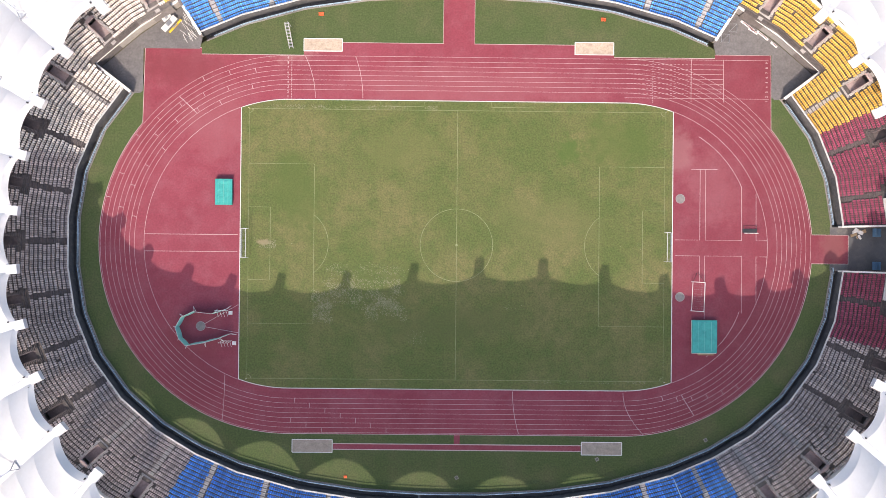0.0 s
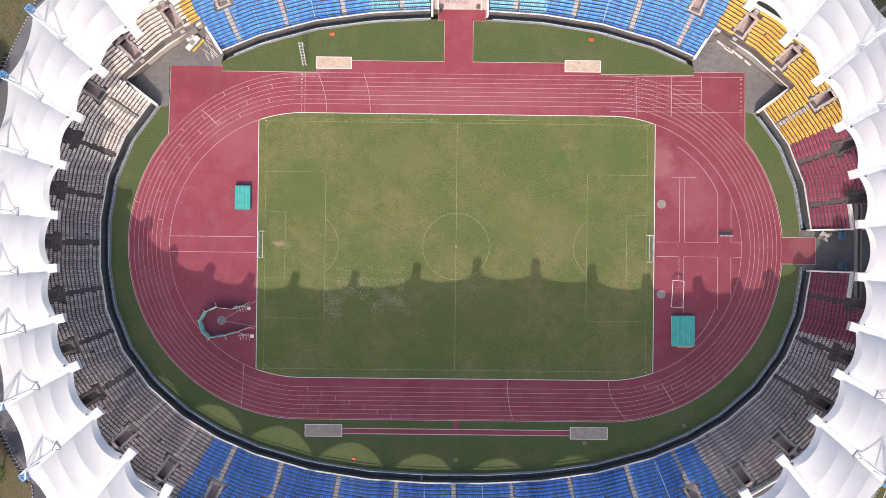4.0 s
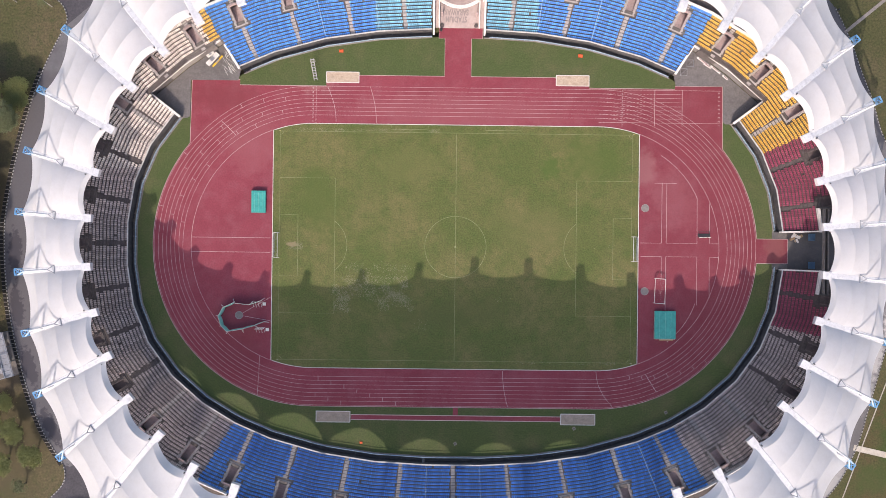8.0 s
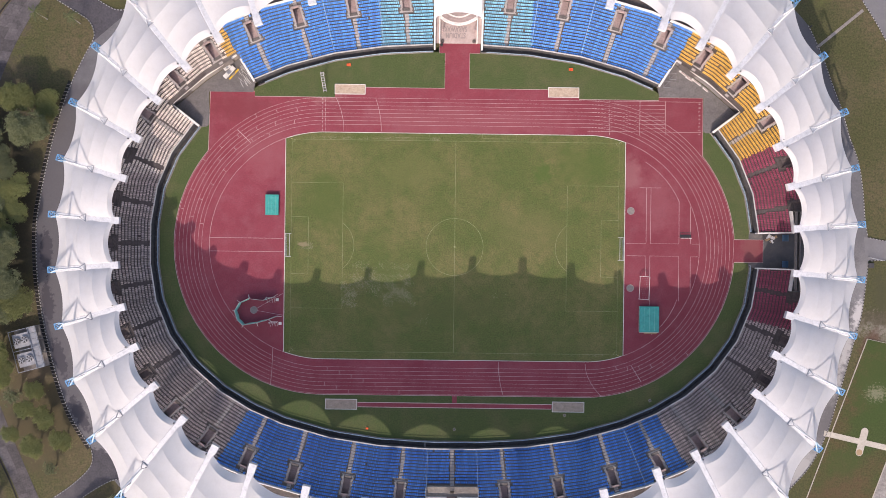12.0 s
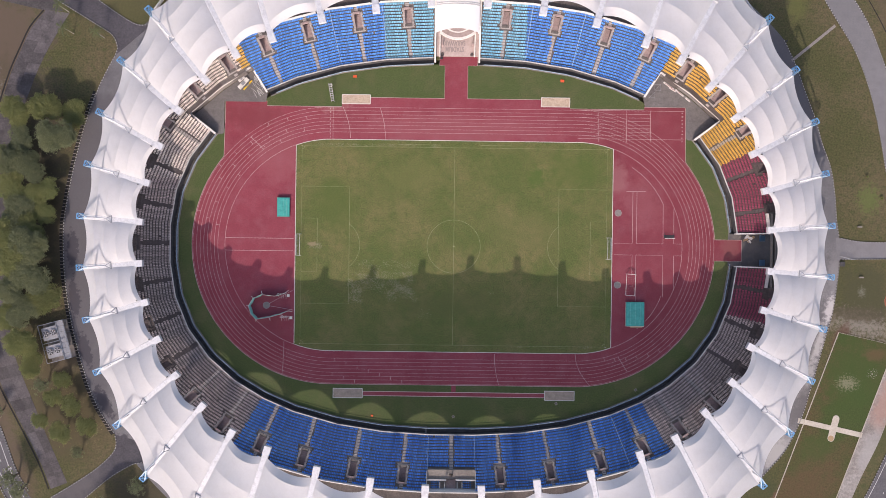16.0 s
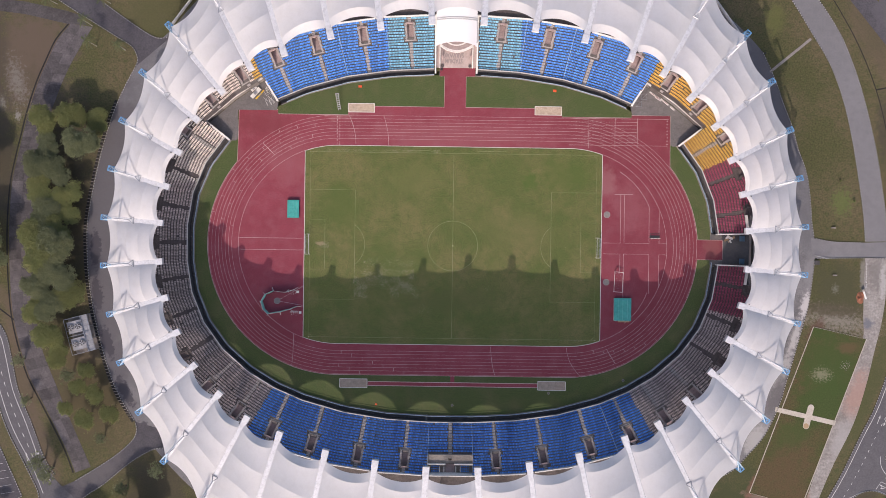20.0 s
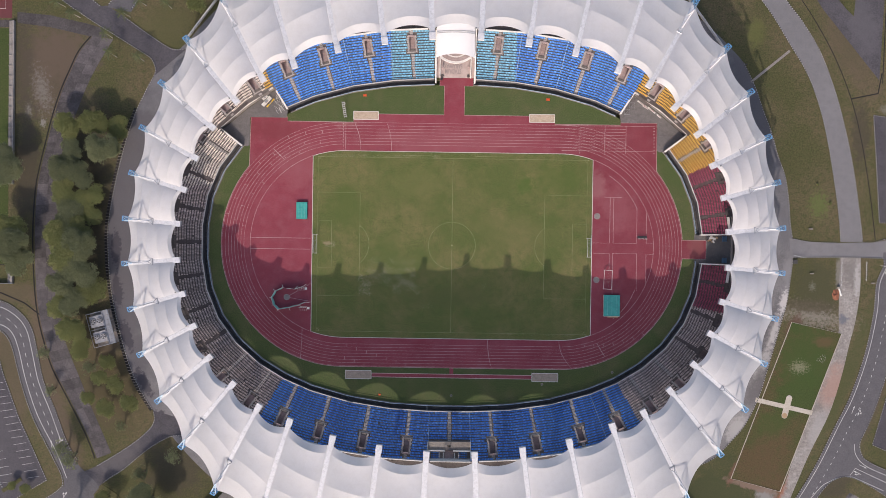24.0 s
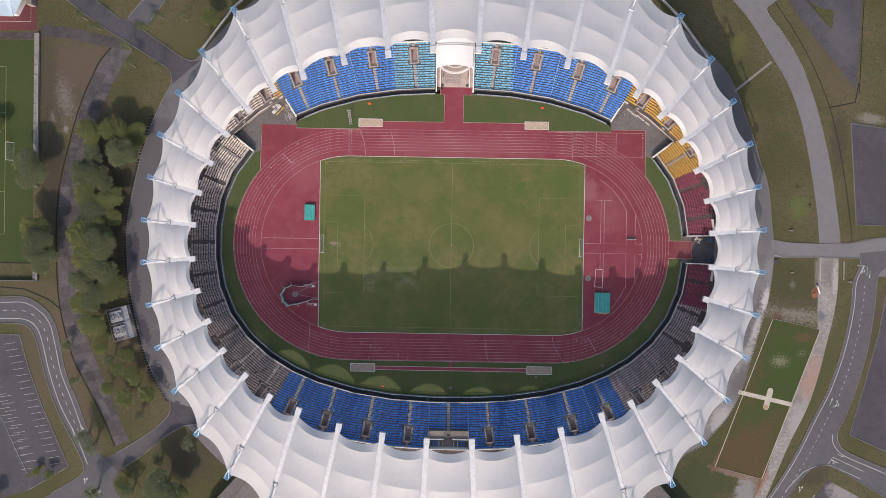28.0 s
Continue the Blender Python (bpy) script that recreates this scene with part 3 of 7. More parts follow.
def inside(poly, x, y):
    hit = False
    for (x0, y0), (x1, y1) in zip(poly, poly[1:] + poly[:1]):
        if (y0 > y) != (y1 > y) and x < (x1 - x0) * (y - y0) / (y1 - y0) + x0:
            hit = not hit
    return hit


def cut_away(x, y, d):
    """True where the bowl has no terrace: corner notches, the two gates."""
    if y > 30 and (inside(NOTCH, x, y) or inside(NOTCH_W, x, y)):
        return True
    if y > 50 and -7.4 < x < 8.1:
        return True
    return x > 80 and (abs(y) < 5.7 or abs(y) < 12.5 and d > 11.6)


def along(i, x, y):
    """Distance along aisle i (from the inner line) and across it."""
    (px, py), (ux, uy) = AISLES[i]
    return (x - px) * ux + (y - py) * uy, (x - px) * -uy + (y - py) * ux

# ---- ground: one sheet to the horizon, sunk into a moat between grass and stands ----
def build_ground():
    levels = [(0.0, 0.0), (0.05, -1.5), (MOAT - 0.3, -1.5), (MOAT - 0.25, 0.0), (30, 0.0), (60, 0.0), (110, 0.0), (220, 0.0)]
    idx = range(0, SEGS, 3)
    n = len(idx)
    verts, faces = [(0, 0, 0)], []
    for d, z in levels:
        verts += [(*ringpt(i, d), z - 0.02) for i in idx]
    for r in (900.0, 2400.0):
        verts += [(r * math.cos(math.atan2(CY[i], CX[i])), r * math.sin(math.atan2(CY[i], CX[i])), -0.02) for i in idx]
    rings = len(levels) + 2
    faces += [(0, 1 + k, 1 + (k + 1) % n) for k in range(n)]
    for j in range(rings - 1):
        a, b = 1 + j * n, 1 + (j + 1) * n
        faces += [(a + k, b + k, b + (k + 1) % n, a + (k + 1) % n) for k in range(n)]
    setting("ground", Geo().add(verts, faces), M["rough"], "rough dry grass round the stadium", "ground")


build_ground()


def annulus(name, d0, d1, z, material, label, category, keep=lambda x, y: True, thick=0.0):
    g = Geo()
    for i in range(SEGS):
        a, b, c, e = ringpt(i, d0), ringpt(i, d1), ringpt(i + 1, d1), ringpt(i + 1, d0)
        if keep((a[0] + c[0]) / 2, (a[1] + c[1]) / 2):
            if thick:
                g.hexa([(*p, z) for p in (a, b, c, e)], [(*p, z + thick) for p in (a, b, c, e)])
            else:
                g.add([(*p, z) for p in (a, b, c, e)], [(0, 1, 2, 3)])
    return setting(name, g, material, label, category)


setting("arena_grass", Geo().sheet(ring(0.0), 0.004), M["grass"], "mown grass verge between track and moat", "grass")


def open_moat(x, y):
    return not (cut_away(x * 1.02, y * 1.02, 2) or (y > 50 and -7.4 < x < 8.1))


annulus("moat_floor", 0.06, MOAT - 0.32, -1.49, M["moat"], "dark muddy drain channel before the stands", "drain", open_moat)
annulus("moat_kerb", -0.25, 0.06, 0.006, M["concrete"], "narrow concrete kerb along the moat", "kerb", open_moat, 0.12)

# ---- running track: red sheet, field of play, lines ----
CEN, R_IN, LANE = 42.2, 36.5, 1.22
R_OUT = R_IN + 9 * LANE + 0.35


def arc_x(side, y):
    return side * (CEN + math.sqrt(R_OUT ** 2 - y * y))


outline = [(arc_x(1, -3.8), -3.8), (99.2, -3.8), (99.2, 3.5), (arc_x(1, 3.5), 3.5)]
outline += arc(CEN, 0, R_OUT, 5.5, 39.0, 20) + [(79.2, 48.8), (65.0, 48.8), (65.0, 47.9), (39.4, 47.9), (39.4, 48.5), (29.4, 48.5), (29.4, 50.9), (4.1, 50.9), (4.1, 62.2), (7.4, 62.2), (7.4, 66.2), (-5.6, 66.2), (-5.6, 62.2), (-3.8, 62.2), (-3.8, 50.9), (-29.3, 50.9), (-29.3, 48.6), (-39.0, 48.6), (-39.0, 47.6), (-64.7, 47.6), (-64.7, 49.2), (-78.9, 49.2)]
outline += arc(-CEN, 0, R_OUT, 141.0, 270, 60) + arc(CEN, 0, R_OUT, -90, -5.5, 44)
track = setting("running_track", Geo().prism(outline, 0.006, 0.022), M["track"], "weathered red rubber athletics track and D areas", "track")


def lane_path(r, closed=True):
    return arc(CEN, 0, r, -90, 90, 64) + arc(-CEN, 0, r, 90, 270, 64)


ZL = 0.027
for k in range(2, 10):
    part("lane_line", Geo().ribbon(lane_path(R_IN + k * LANE), 0.06, ZL, True), M["line"], track)
for side in (-1, 1):
    part("inner_line", Geo().ribbon([(side * p[0], p[1]) for p in arc(CEN, 0, R_IN, -70, 70, 50)], 0.08, ZL), M["line"], track)
part("edge_line", Geo().ribbon(outline, 0.12, ZL, True), M["line"], track)
# straight lanes run on to the start area, and cross lines
for k in range(1, 10):
    y = R_IN + k * LANE
    part("straight_line", Geo().ribbon([(CEN, y + 0.02), (78.7, y + 0.02)] if k in (1, 9) else [(59.5, y + 0.02), (67.0, y + 0.02)], 0.07, ZL + 0.004), M["line"], track)
    for j in range(17):
        x = 42.6 + j
        part("dash", Geo().ribbon([(x, y), (x + 0.55, y)], 0.07, ZL + 0.004), M["line"], track)
for x in (59.0, 67.2):
    part("start_line", Geo().ribbon([(x, R_IN + 0.3), (x, R_OUT - 0.2)], 0.1, ZL + 0.006), M["line"], track)
for x, n in ((-42.0, 1), (49.3, 1)):
    for j in range(9):
        for e in range(3):
            part("dash", Geo().ribbon([(x, R_IN + j * LANE + 0.1 + e * 0.42), (x, R_IN + j * LANE + 0.32 + e * 0.42)], 0.12, ZL + 0.006), M["line"], track)
for x, bend, y0, y1 in ((-36, -2.6, 36.8, 47.4), (-24, -1.9, 36.8, 47.4), (14.5, 1.6, -36.8, -47.4), (42.4, 5.2, -36.8, -47.4), (-58.0, -0.6, -33.2, -45.0)):
    part("break_line", Geo().ribbon([(x + bend * (i / 8) ** 2, y0 + (y1 - y0) * i / 8) for i in range(9)], 0.09, ZL + 0.006), M["line"], track)
for side, a0, a1, per in ((-1, 100, 175, 3), (-1, 185, 262, 0), (1, -85, -40, 1)):
    for lane in range(2, 9):
        for j in range(per):
            a = radians(a0 + (a1 - a0) * ((lane * 0.11 + j * 0.36) % 1.0))
            r = R_IN + lane * LANE
            part("stagger_mark", Geo().ribbon([(side * CEN + rr * math.cos(a), rr * math.sin(a)) for rr in (r + 0.05, r + LANE - 0.05)], 0.1, ZL + 0.006), M["line"], track)
    if not per:
        continue
    a = radians((a0 * 2 + a1) / 3 if side < 0 else -69)
    part("break_line", Geo().ribbon([(side * CEN + (R_IN + i) * math.cos(a + i * 0.004), (R_IN + i) * math.sin(a + i * 0.004)) for i in (3.7, 5.5, 7.3, 9.7)], 0.12, ZL + 0.006), M["line"], track)
# staggered starts on the south straight
for k in range(7):
    y = -(R_IN + (k + 2) * LANE)
    part("stagger_mark", Geo().ribbon([(-40.45 + k * 3.86, y - 0.05), (-40.45 + k * 3.86, y - LANE + 0.05)], 0.09, ZL + 0.006), M["line"], track)
    if k > 3:
        part("stagger_mark", Geo().ribbon([(-56.7 + k * 3.85, y - 0.05), (-56.7 + k * 3.85, y - LANE + 0.05)], 0.08, ZL + 0.006), M["line"], track)
# markings of the two D areas
for pts in ([(-78.7, 2.1), (-55.2, 2.1)], [(-78.7, -2.2), (-55.2, -2.2)], [(61.5, 19.8), (61.5, 1.9), (55.2, 1.9)], [(62.9, 19.8), (62.9, 1.9), (72.1, 1.9), (72.0, 15.6)],
            [(59.2, 19.8), (65.9, 19.8)], [(75.7, 13.9), (75.8, 1.9), (78.6, 1.9)], [(55.3, -2.1), (61.5, -2.1), (61.5, -8.6)], [(62.8, -18.0), (62.8, -2.1), (72.1, -2.1), (72.2, -16.5)],
            [(75.9, -14.3), (75.8, -2.2), (78.6, -2.2)], [(-64.2, -21.0), (-54.8, -15.5)], [(-64.2, -21.0), (-54.8, -22.6)]):
    part("field_line", Geo().ribbon(pts, 0.09, ZL), M["line"], track)
part("field_line", Geo().ribbon(arc(48.2, -8.0, 24.8, -19, -52, 12), 0.09, ZL), M["line"], track)
part("field_line", Geo().ribbon(arc(46.0, 4.0, 28.4, 24, 58, 12), 0.09, ZL), M["line"], track)
for k in range(9):
    y = R_IN + (k + 0.5) * LANE
    txt = bpy.data.curves.new("lane_number", "FONT")
    txt.body, txt.size, txt.align_x, txt.align_y = str(k + 1), 0.85, "CENTER", "CENTER"
    tmp = bpy.data.objects.new("lane_number", txt)
    me = bpy.data.meshes.new_from_object(tmp)
    me.materials.append(M["line"])
    for x, turn in ((78.2, 90), (-42.9, 0)):
        ob = new("lane_number", me)
        ob.matrix_basis = pose(x, y, ZL + 0.004, 0, 0, turn)
        ob.parent = track

corner = math.degrees(math.acos((54.6 - CEN) / R_IN))
infield = arc(CEN, 0, R_IN - 0.1, corner, 90, 14) + arc(-CEN, 0, R_IN - 0.1, 90, 180 - corner, 14) + arc(-CEN, 0, R_IN - 0.1, 180 + corner, 270, 14) + arc(CEN, 0, R_IN - 0.1, 270, 360 - corner, 14)
pitch = setting("football_pitch", Geo().prism(infield, 0.01, 0.034), M["pitch"], "worn green football pitch with faint chalk lines", "football pitch")
part("kerb", Geo().ribbon(infield, 0.16, 0.02, True, 0.05), M["kerb"], pitch, "white painted aluminium kerb round the pitch")
ZP = 0.038


def pitch_lines():
    w = 0.10
    add = lambda pts, closed=False: part("pitch_line", Geo().ribbon(pts, w, ZP, closed), M["chalk"], pitch)
    add([(-52.5, -34), (52.5, -34), (52.5, 34), (-52.5, 34)], True)
    add([(0, -34), (0, 34)])
    add(arc(0, 0, 9.15, 0, 356, 72), True)
    part("spot", Geo().sheet(arc(0, 0, 0.3, 0, 330, 11), ZP + 0.003), M["chalk"], pitch)
    for s in (-1, 1):
        for depth, half in ((16.5, 20.15), (5.5, 9.16)):
            add([(s * 52.5, -half), (s * (52.5 - depth), -half), (s * (52.5 - depth), half), (s * 52.5, half)])
        add([(s * 41.5 - s * 9.15 * math.cos(a), 9.15 * math.sin(a)) for a in (radians(-53 + 106 * i / 24) for i in range(25))])
        part("spot", Geo().sheet(arc(s * 41.5, 0, 0.12, 0, 330, 11), ZP + 0.003), M["chalk"], pitch)
        for q in (-1, 1):
            add([(s * 52.5 - s * math.cos(a), q * 34 - q * math.sin(a)) for a in (radians(90 * i / 6) for i in range(7))])
    for x0 in (-19.5, 8.5):
        add([(x0, 36.2), (x0, 34.9), (x0 + 11, 34.9), (x0 + 11, 36.2)])


pitch_lines()


# ---- stands: terrace steps, walls, seats ----
def row_z(k):
    """Height of row k: the slope grows gently towards the back."""
    return 1.1 + 0.25 * k + 0.004 * k * k


def slope_z(d):
    """Terrace height at distance d from the moat."""
    return row_z((d - MOAT) / TREAD)


def vom_frame(i):
    """Base point, direction, for the stair opening in bay i, or None."""
    pts = ring(12.9)
    best = min(pts, key=lambda p: abs(along(i, *p)[1]) + (1000 if along(i, *p)[0] < -25 or along(i, *p)[0] > 25 else 0))
    return best, AISLES[i][1]


VOMS = [vom_frame(i) for i in range(BAYS)]


def has_vom(i):
    (x, y), _ = VOMS[i]
    if abs(x) < 4:
        return False
    return not (x > 80 and abs(y) < 14) and not cut_away(x, y, 12)


def in_vom(x, y, half=1.3, front=0.0, back=4.7):
    for i in range(BAYS):
        (px, py), (ux, uy) = VOMS[i]
        dx, dy = x - px, y - py
        if abs(dx) + abs(dy) < 15 and has_vom(i):
            a, b = dx * ux + dy * uy, -dx * uy + dy * ux
            if front < a < back and abs(b) < half:
                return True
    return False


def vip_box(x, y):
    return y < -60 and abs(x) < 8.2 and -83 < y < -75.2


def end_bay(bay):
    """The bays at the two ends, which take the darker concrete."""
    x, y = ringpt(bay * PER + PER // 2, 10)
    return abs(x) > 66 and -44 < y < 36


def build_terrace():
    front, caps = Geo(), Geo()
    for bay in range(BAYS):
        rows = []
        for k in range(NROWS):
            g = Geo()
            for i in range(bay * PER, (bay + 1) * PER):
                d0, d1 = MOAT + k * TREAD, MOAT + (k + 1) * TREAD
                a, b, c, e = ringpt(i, d0), ringpt(i, d1), ringpt(i + 1, d1), ringpt(i + 1, d0)
                mx, my = (a[0] + c[0]) / 2, (a[1] + c[1]) / 2
                if cut_away(mx, my, d0) or in_vom(mx, my) or vip_box(mx, my):
                    continue
                low = cut_away(*[(p + q) / 2 for p, q in zip(ringpt(i, d0 - TREAD), ringpt(i + 1, d0 - TREAD))], d0 - TREAD) or k == 0
                zb = 0.0 if low else row_z(k - 1) - 0.15
                g.hexa([(*p, zb) for p in (a, b, c, e)], [(*p, row_z(k)) for p in (a, b, c, e)])
                if k == 0:
                    o0, o1, i0, i1 = ringpt(i, MOAT - 0.3), ringpt(i + 1, MOAT - 0.3), ringpt(i, MOAT - 0.004), ringpt(i + 1, MOAT - 0.004)
                    front.hexa([(*p, -1.6) for p in (o0, i0, i1, o1)], [(*p, 1.7) for p in (o0, i0, i1, o1)])
                    o0, o1, i0, i1 = ringpt(i, MOAT - 0.34), ringpt(i + 1, MOAT - 0.34), ringpt(i, MOAT + 0.02), ringpt(i + 1, MOAT + 0.02)
                    caps.hexa([(*p, 1.7) for p in (o0, i0, i1, o1)], [(*p, 1.84) for p in (o0, i0, i1, o1)])
            if g.v:
                rows.append(g)
        if rows:
            root = thing("terrace", "dark stained concrete terrace steps of the bowl", "grandstand", (*ringpt(bay * PER + PER // 2, MOAT), 0), "", "structure")
            for g in rows:
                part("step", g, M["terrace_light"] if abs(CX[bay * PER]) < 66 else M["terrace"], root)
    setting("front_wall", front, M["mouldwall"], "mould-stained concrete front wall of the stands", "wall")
    setting("front_coping", caps, M["coping"], "pale painted coping on the front wall", "wall")


build_terrace()
BACK = MOAT + NROWS * TREAD


def build_back():
    g, w, o = Geo(), Geo(), Geo()
    for i in range(SEGS):
        p = [ringpt(i, d) for d in (BACK, BACK + 0.3, BACK + 4.5, BACK + 4.8)]
        q = [ringpt(i + 1, d) for d in (BACK, BACK + 0.3, BACK + 4.5, BACK + 4.8)]
        x, y = p[0]
        if x > 80 and abs(y) < 12.5:
            continue
        if y > 50 and -7.4 < x < 8.1:
            continue
        zt = 8.3
        w.hexa([(*p[0], 0), (*p[1], 0), (*q[1], 0), (*q[0], 0)], [(*p[0], zt), (*p[1], zt), (*q[1], zt), (*q[0], zt)])
        g.hexa([(*p[1], zt - 1.4), (*p[2], zt - 1.4), (*q[2], zt - 1.4), (*q[1], zt - 1.4)], [(*p[1], zt - 1.0), (*p[2], zt - 1.0), (*q[2], zt - 1.0), (*q[1], zt - 1.0)])
        if (i // 6) % 3:
            o.hexa([(*p[2], 0), (*p[3], 0), (*q[3], 0), (*q[2], 0)], [(*p[2], zt - 1), (*p[3], zt - 1), (*q[3], zt - 1), (*q[2], zt - 1)])
        else:
            o.hexa([(*p[2], 3.0), (*p[3], 3.0), (*q[3], 3.0), (*q[2], 3.0)], [(*p[2], zt - 1), (*p[3], zt - 1), (*q[3], zt - 1), (*q[2], zt - 1)])
    setting("back_parapet", w, M["wallwhite"], "white wall along the back of the stands", "wall")
    setting("concourse", g, M["terrace"], "dark stained concourse slab behind the stands", "floor")
    setting("outer_wall", o, M["concrete"], "concrete outer wall with gateways under the roof", "wall")


build_back()


def seat_colour(x, y):
    if y > 0:
        if -24.3 < x < 23.5:
            return "cyan"
        if x < 0:
            lim = abs(x) - 69.5 - (y - 60.1) * 0.45
            if lim < 0:
                return "blue"
            return "yellow" if lim < 3.4 and y > 58.5 else "beige" if y > 22 else "darkbeige"
        if x - 69.5 - (y - 60.1) * 0.45 < 0:
            return "blue"
        return "yellow" if (y - 27.7) > (x - 88.4) * 0.467 else "maroon"
    if x > 80 and (y + 21.5) > (x - 91.6) * -0.23:
        return "maroon"
    lim = abs(x) - 65.5 - (-y - 53.4) * 0.55
    return "blue" if lim < 0 else "darkbeige"


# a single seat: pan with rolled front, back shell
def seat_shape():
    prof = [(0.02, 0.10, 0.17), (-0.01, 0.40, 0.18), (0.05, 0.44, 0.23), (0.36, 0.41, 0.235), (0.43, 0.74, 0.215), (0.50, 0.73, 0.18), (0.43, 0.40, 0.20)]
    v = [(-w, d, z) for d, z, w in prof] + [(w, d, z) for d, z, w in prof]
    n = len(prof)
    f = [(i, n + i, n + i + 1, i + 1) for i in range(n - 1)] + [(1, 2, 3, 6), (3, 4, 5, 6), (n + 6, n + 3, n + 2, n + 1), (n + 6, n + 5, n + 4, n + 3)]
    return np.array(v), f


SEAT_V, SEAT_F = seat_shape()


def build_seats():
    """For every block between two aisles, one mesh of seats per row and colour."""
    rng = random.Random(11)
    blocks = {}
    for k in range(NROWS):
        d = MOAT + (k + 0.24) * TREAD
        pts = ring(d)
        cum = np.concatenate([[0], np.cumsum([math.dist(pts[i], pts[(i + 1) % SEGS]) for i in range(SEGS)])])
        n = int(cum[-1] / 0.55)
        for s in np.arange(n) * (cum[-1] / n):
            j = min(int(np.searchsorted(cum, s, "right")) - 1, SEGS - 1)
            f = (s - cum[j]) / (cum[j + 1] - cum[j])
            a, b = pts[j], pts[(j + 1) % SEGS]
            x, y = a[0] + (b[0] - a[0]) * f, a[1] + (b[1] - a[1]) * f
            nx, ny = NX[j], NY[j]
            if cut_away(x, y, d) or cut_away(x + nx * 0.5, y + ny * 0.5, d) or vip_box(x, y - 0.4):
                continue
            if cut_away(x + 0.45, y, d) or cut_away(x - 0.45, y, d) or cut_away(x, y + 0.4, d) or cut_away(x, y - 0.4, d) or cut_away(x - nx * 0.45, y - ny * 0.45, d):
                continue
            if in_vom(x, y, 1.95, -0.7, 5.0) or in_vom(x, y, 2.5, -1.6, -0.3):
                continue
            near = min(range(BAYS), key=lambda i: abs(along(i, x, y)[1]) if -35 < along(i, x, y)[0] < 30 else 999)
            across = along(near, x, y)[1]
            if abs(across) < (0.66 if abs(x) > 72 else 0.70) or (near in (9, 29) and abs(across) < 0.9):
                continue
            if rng.random() < 0.001:
                continue
            block = (near if across > 0 else (near - 1) % BAYS)
            col = seat_colour(x, y)
            blocks.setdefault((block, col), {}).setdefault(k, []).append((x, y, nx, ny, row_z(k) + rng.uniform(-0.01, 0.01)))
    words = {"blue": "rows of blue plastic seats on concrete terrace steps", "cyan": "rows of cyan plastic seats beside the players' tunnel", "yellow": "rows of yellow plastic seats near the corner yard",
             "maroon": "rows of maroon plastic seats by the end gate", "beige": "rows of faded beige plastic seats, stained and worn",
             "darkbeige": "rows of darker grey-beige plastic seats"}
    sv = SEAT_V
    for (block, col), rows in blocks.items():
        first = rows[min(rows)][0]
        root = thing("seating_block", words[col], "seats", (first[0], first[1], first[4]), "seating blocks of the bowl")
        for k, seats in rows.items():
            S = np.array(seats)
            nn, m = len(S), len(sv)
            out = np.empty((nn, m, 3))
            ux, uy = -S[:, 3], S[:, 2]
            out[:, :, 0] = S[:, 0, None] + ux[:, None] * sv[None, :, 0] + S[:, 2, None] * sv[None, :, 1]
            out[:, :, 1] = S[:, 1, None] + uy[:, None] * sv[None, :, 0] + S[:, 3, None] * sv[None, :, 1]
            out[:, :, 2] = S[:, 4, None] + sv[None, :, 2] - 0.1
            g = Geo()
            g.v = out.reshape(-1, 3).tolist()
            g.f = [tuple(i + q * m for i in face) for q in range(nn) for face in SEAT_F]
            part("seat_row", g, SEAT[col], root, "", False, "stuff")


build_seats()


def build_vomitories():
    for i in range(BAYS):
        if not has_vom(i):
            continue
        (px, py), (ux, uy) = VOMS[i]
        z0 = row_z(11) - 0.1
        wall, tread = (M["vom_dark"], M["stair_dark"]) if end_bay(i) else (M["vom"], M["stair"])
        P = lambda a, b: (px + ux * a - uy * b, py + uy * a + ux * b)
        root = thing("vomitory", "stair opening in the terrace with stained concrete walls", "stairwell", (px, py, z0), "stair openings of the stands")
        part("floor", Geo().prism([P(-0.1, -1.05), P(4.7, -1.05), P(4.7, 1.05), P(-0.1, 1.05)], z0 - 2.2, z0 - 0.1), wall, root)
        for s in (-1, 1):
            a = [P(0, s * 1.05), P(4.8, s * 1.05), P(4.8, s * 1.22), P(0, s * 1.22)]
            a = a if s < 0 else a[::-1]
            low = [(*p, z0 - 0.3) for p in a]
            zt = lambda p: slope_z(12.9 + max(0, (p[0] - px) * ux + (p[1] - py) * uy)) + 0.16
            part("side_wall", Geo().hexa(low, [(*p, zt(p)) for p in a]), wall, root)
            for n in range(16):
                t0 = -0.9 + n * 0.35
                wide = s * (1.66 + 0.1 * (n * 7 % 4))
                b = [P(t0, s * 1.25), P(t0 + 0.29, s * 1.25), P(t0 + 0.29, wide), P(t0, wide)]
                zs = slope_z(12.9 + t0)
                part("step", Geo().prism(b, zs - 0.6, zs + 0.2), tread, root)
        part("lintel", Geo().prism([P(4.1, -1.03), P(4.7, -1.03), P(4.7, 1.03), P(4.1, 1.03)], z0 + 2.1, z0 + 2.75), wall, root, "pinkish stained lintel wall")
        for n in range(3):
            zs = slope_z(17.6 + n * 0.45)
            part("step", Geo().prism([P(4.72 + n * 0.45, -0.6), P(5.17 + n * 0.45, -0.6), P(5.17 + n * 0.45, 0.6), P(4.72 + n * 0.45, 0.6)], zs - 0.6, zs + 0.05), tread, root)
        part("landing", Geo().prism([P(-1.2, -2.0), P(-0.1, -2.0), P(-0.1, 2.0), P(-1.2, 2.2)], z0 - 1.2, row_z(10) + 0.12), tread, root)


build_vomitories()


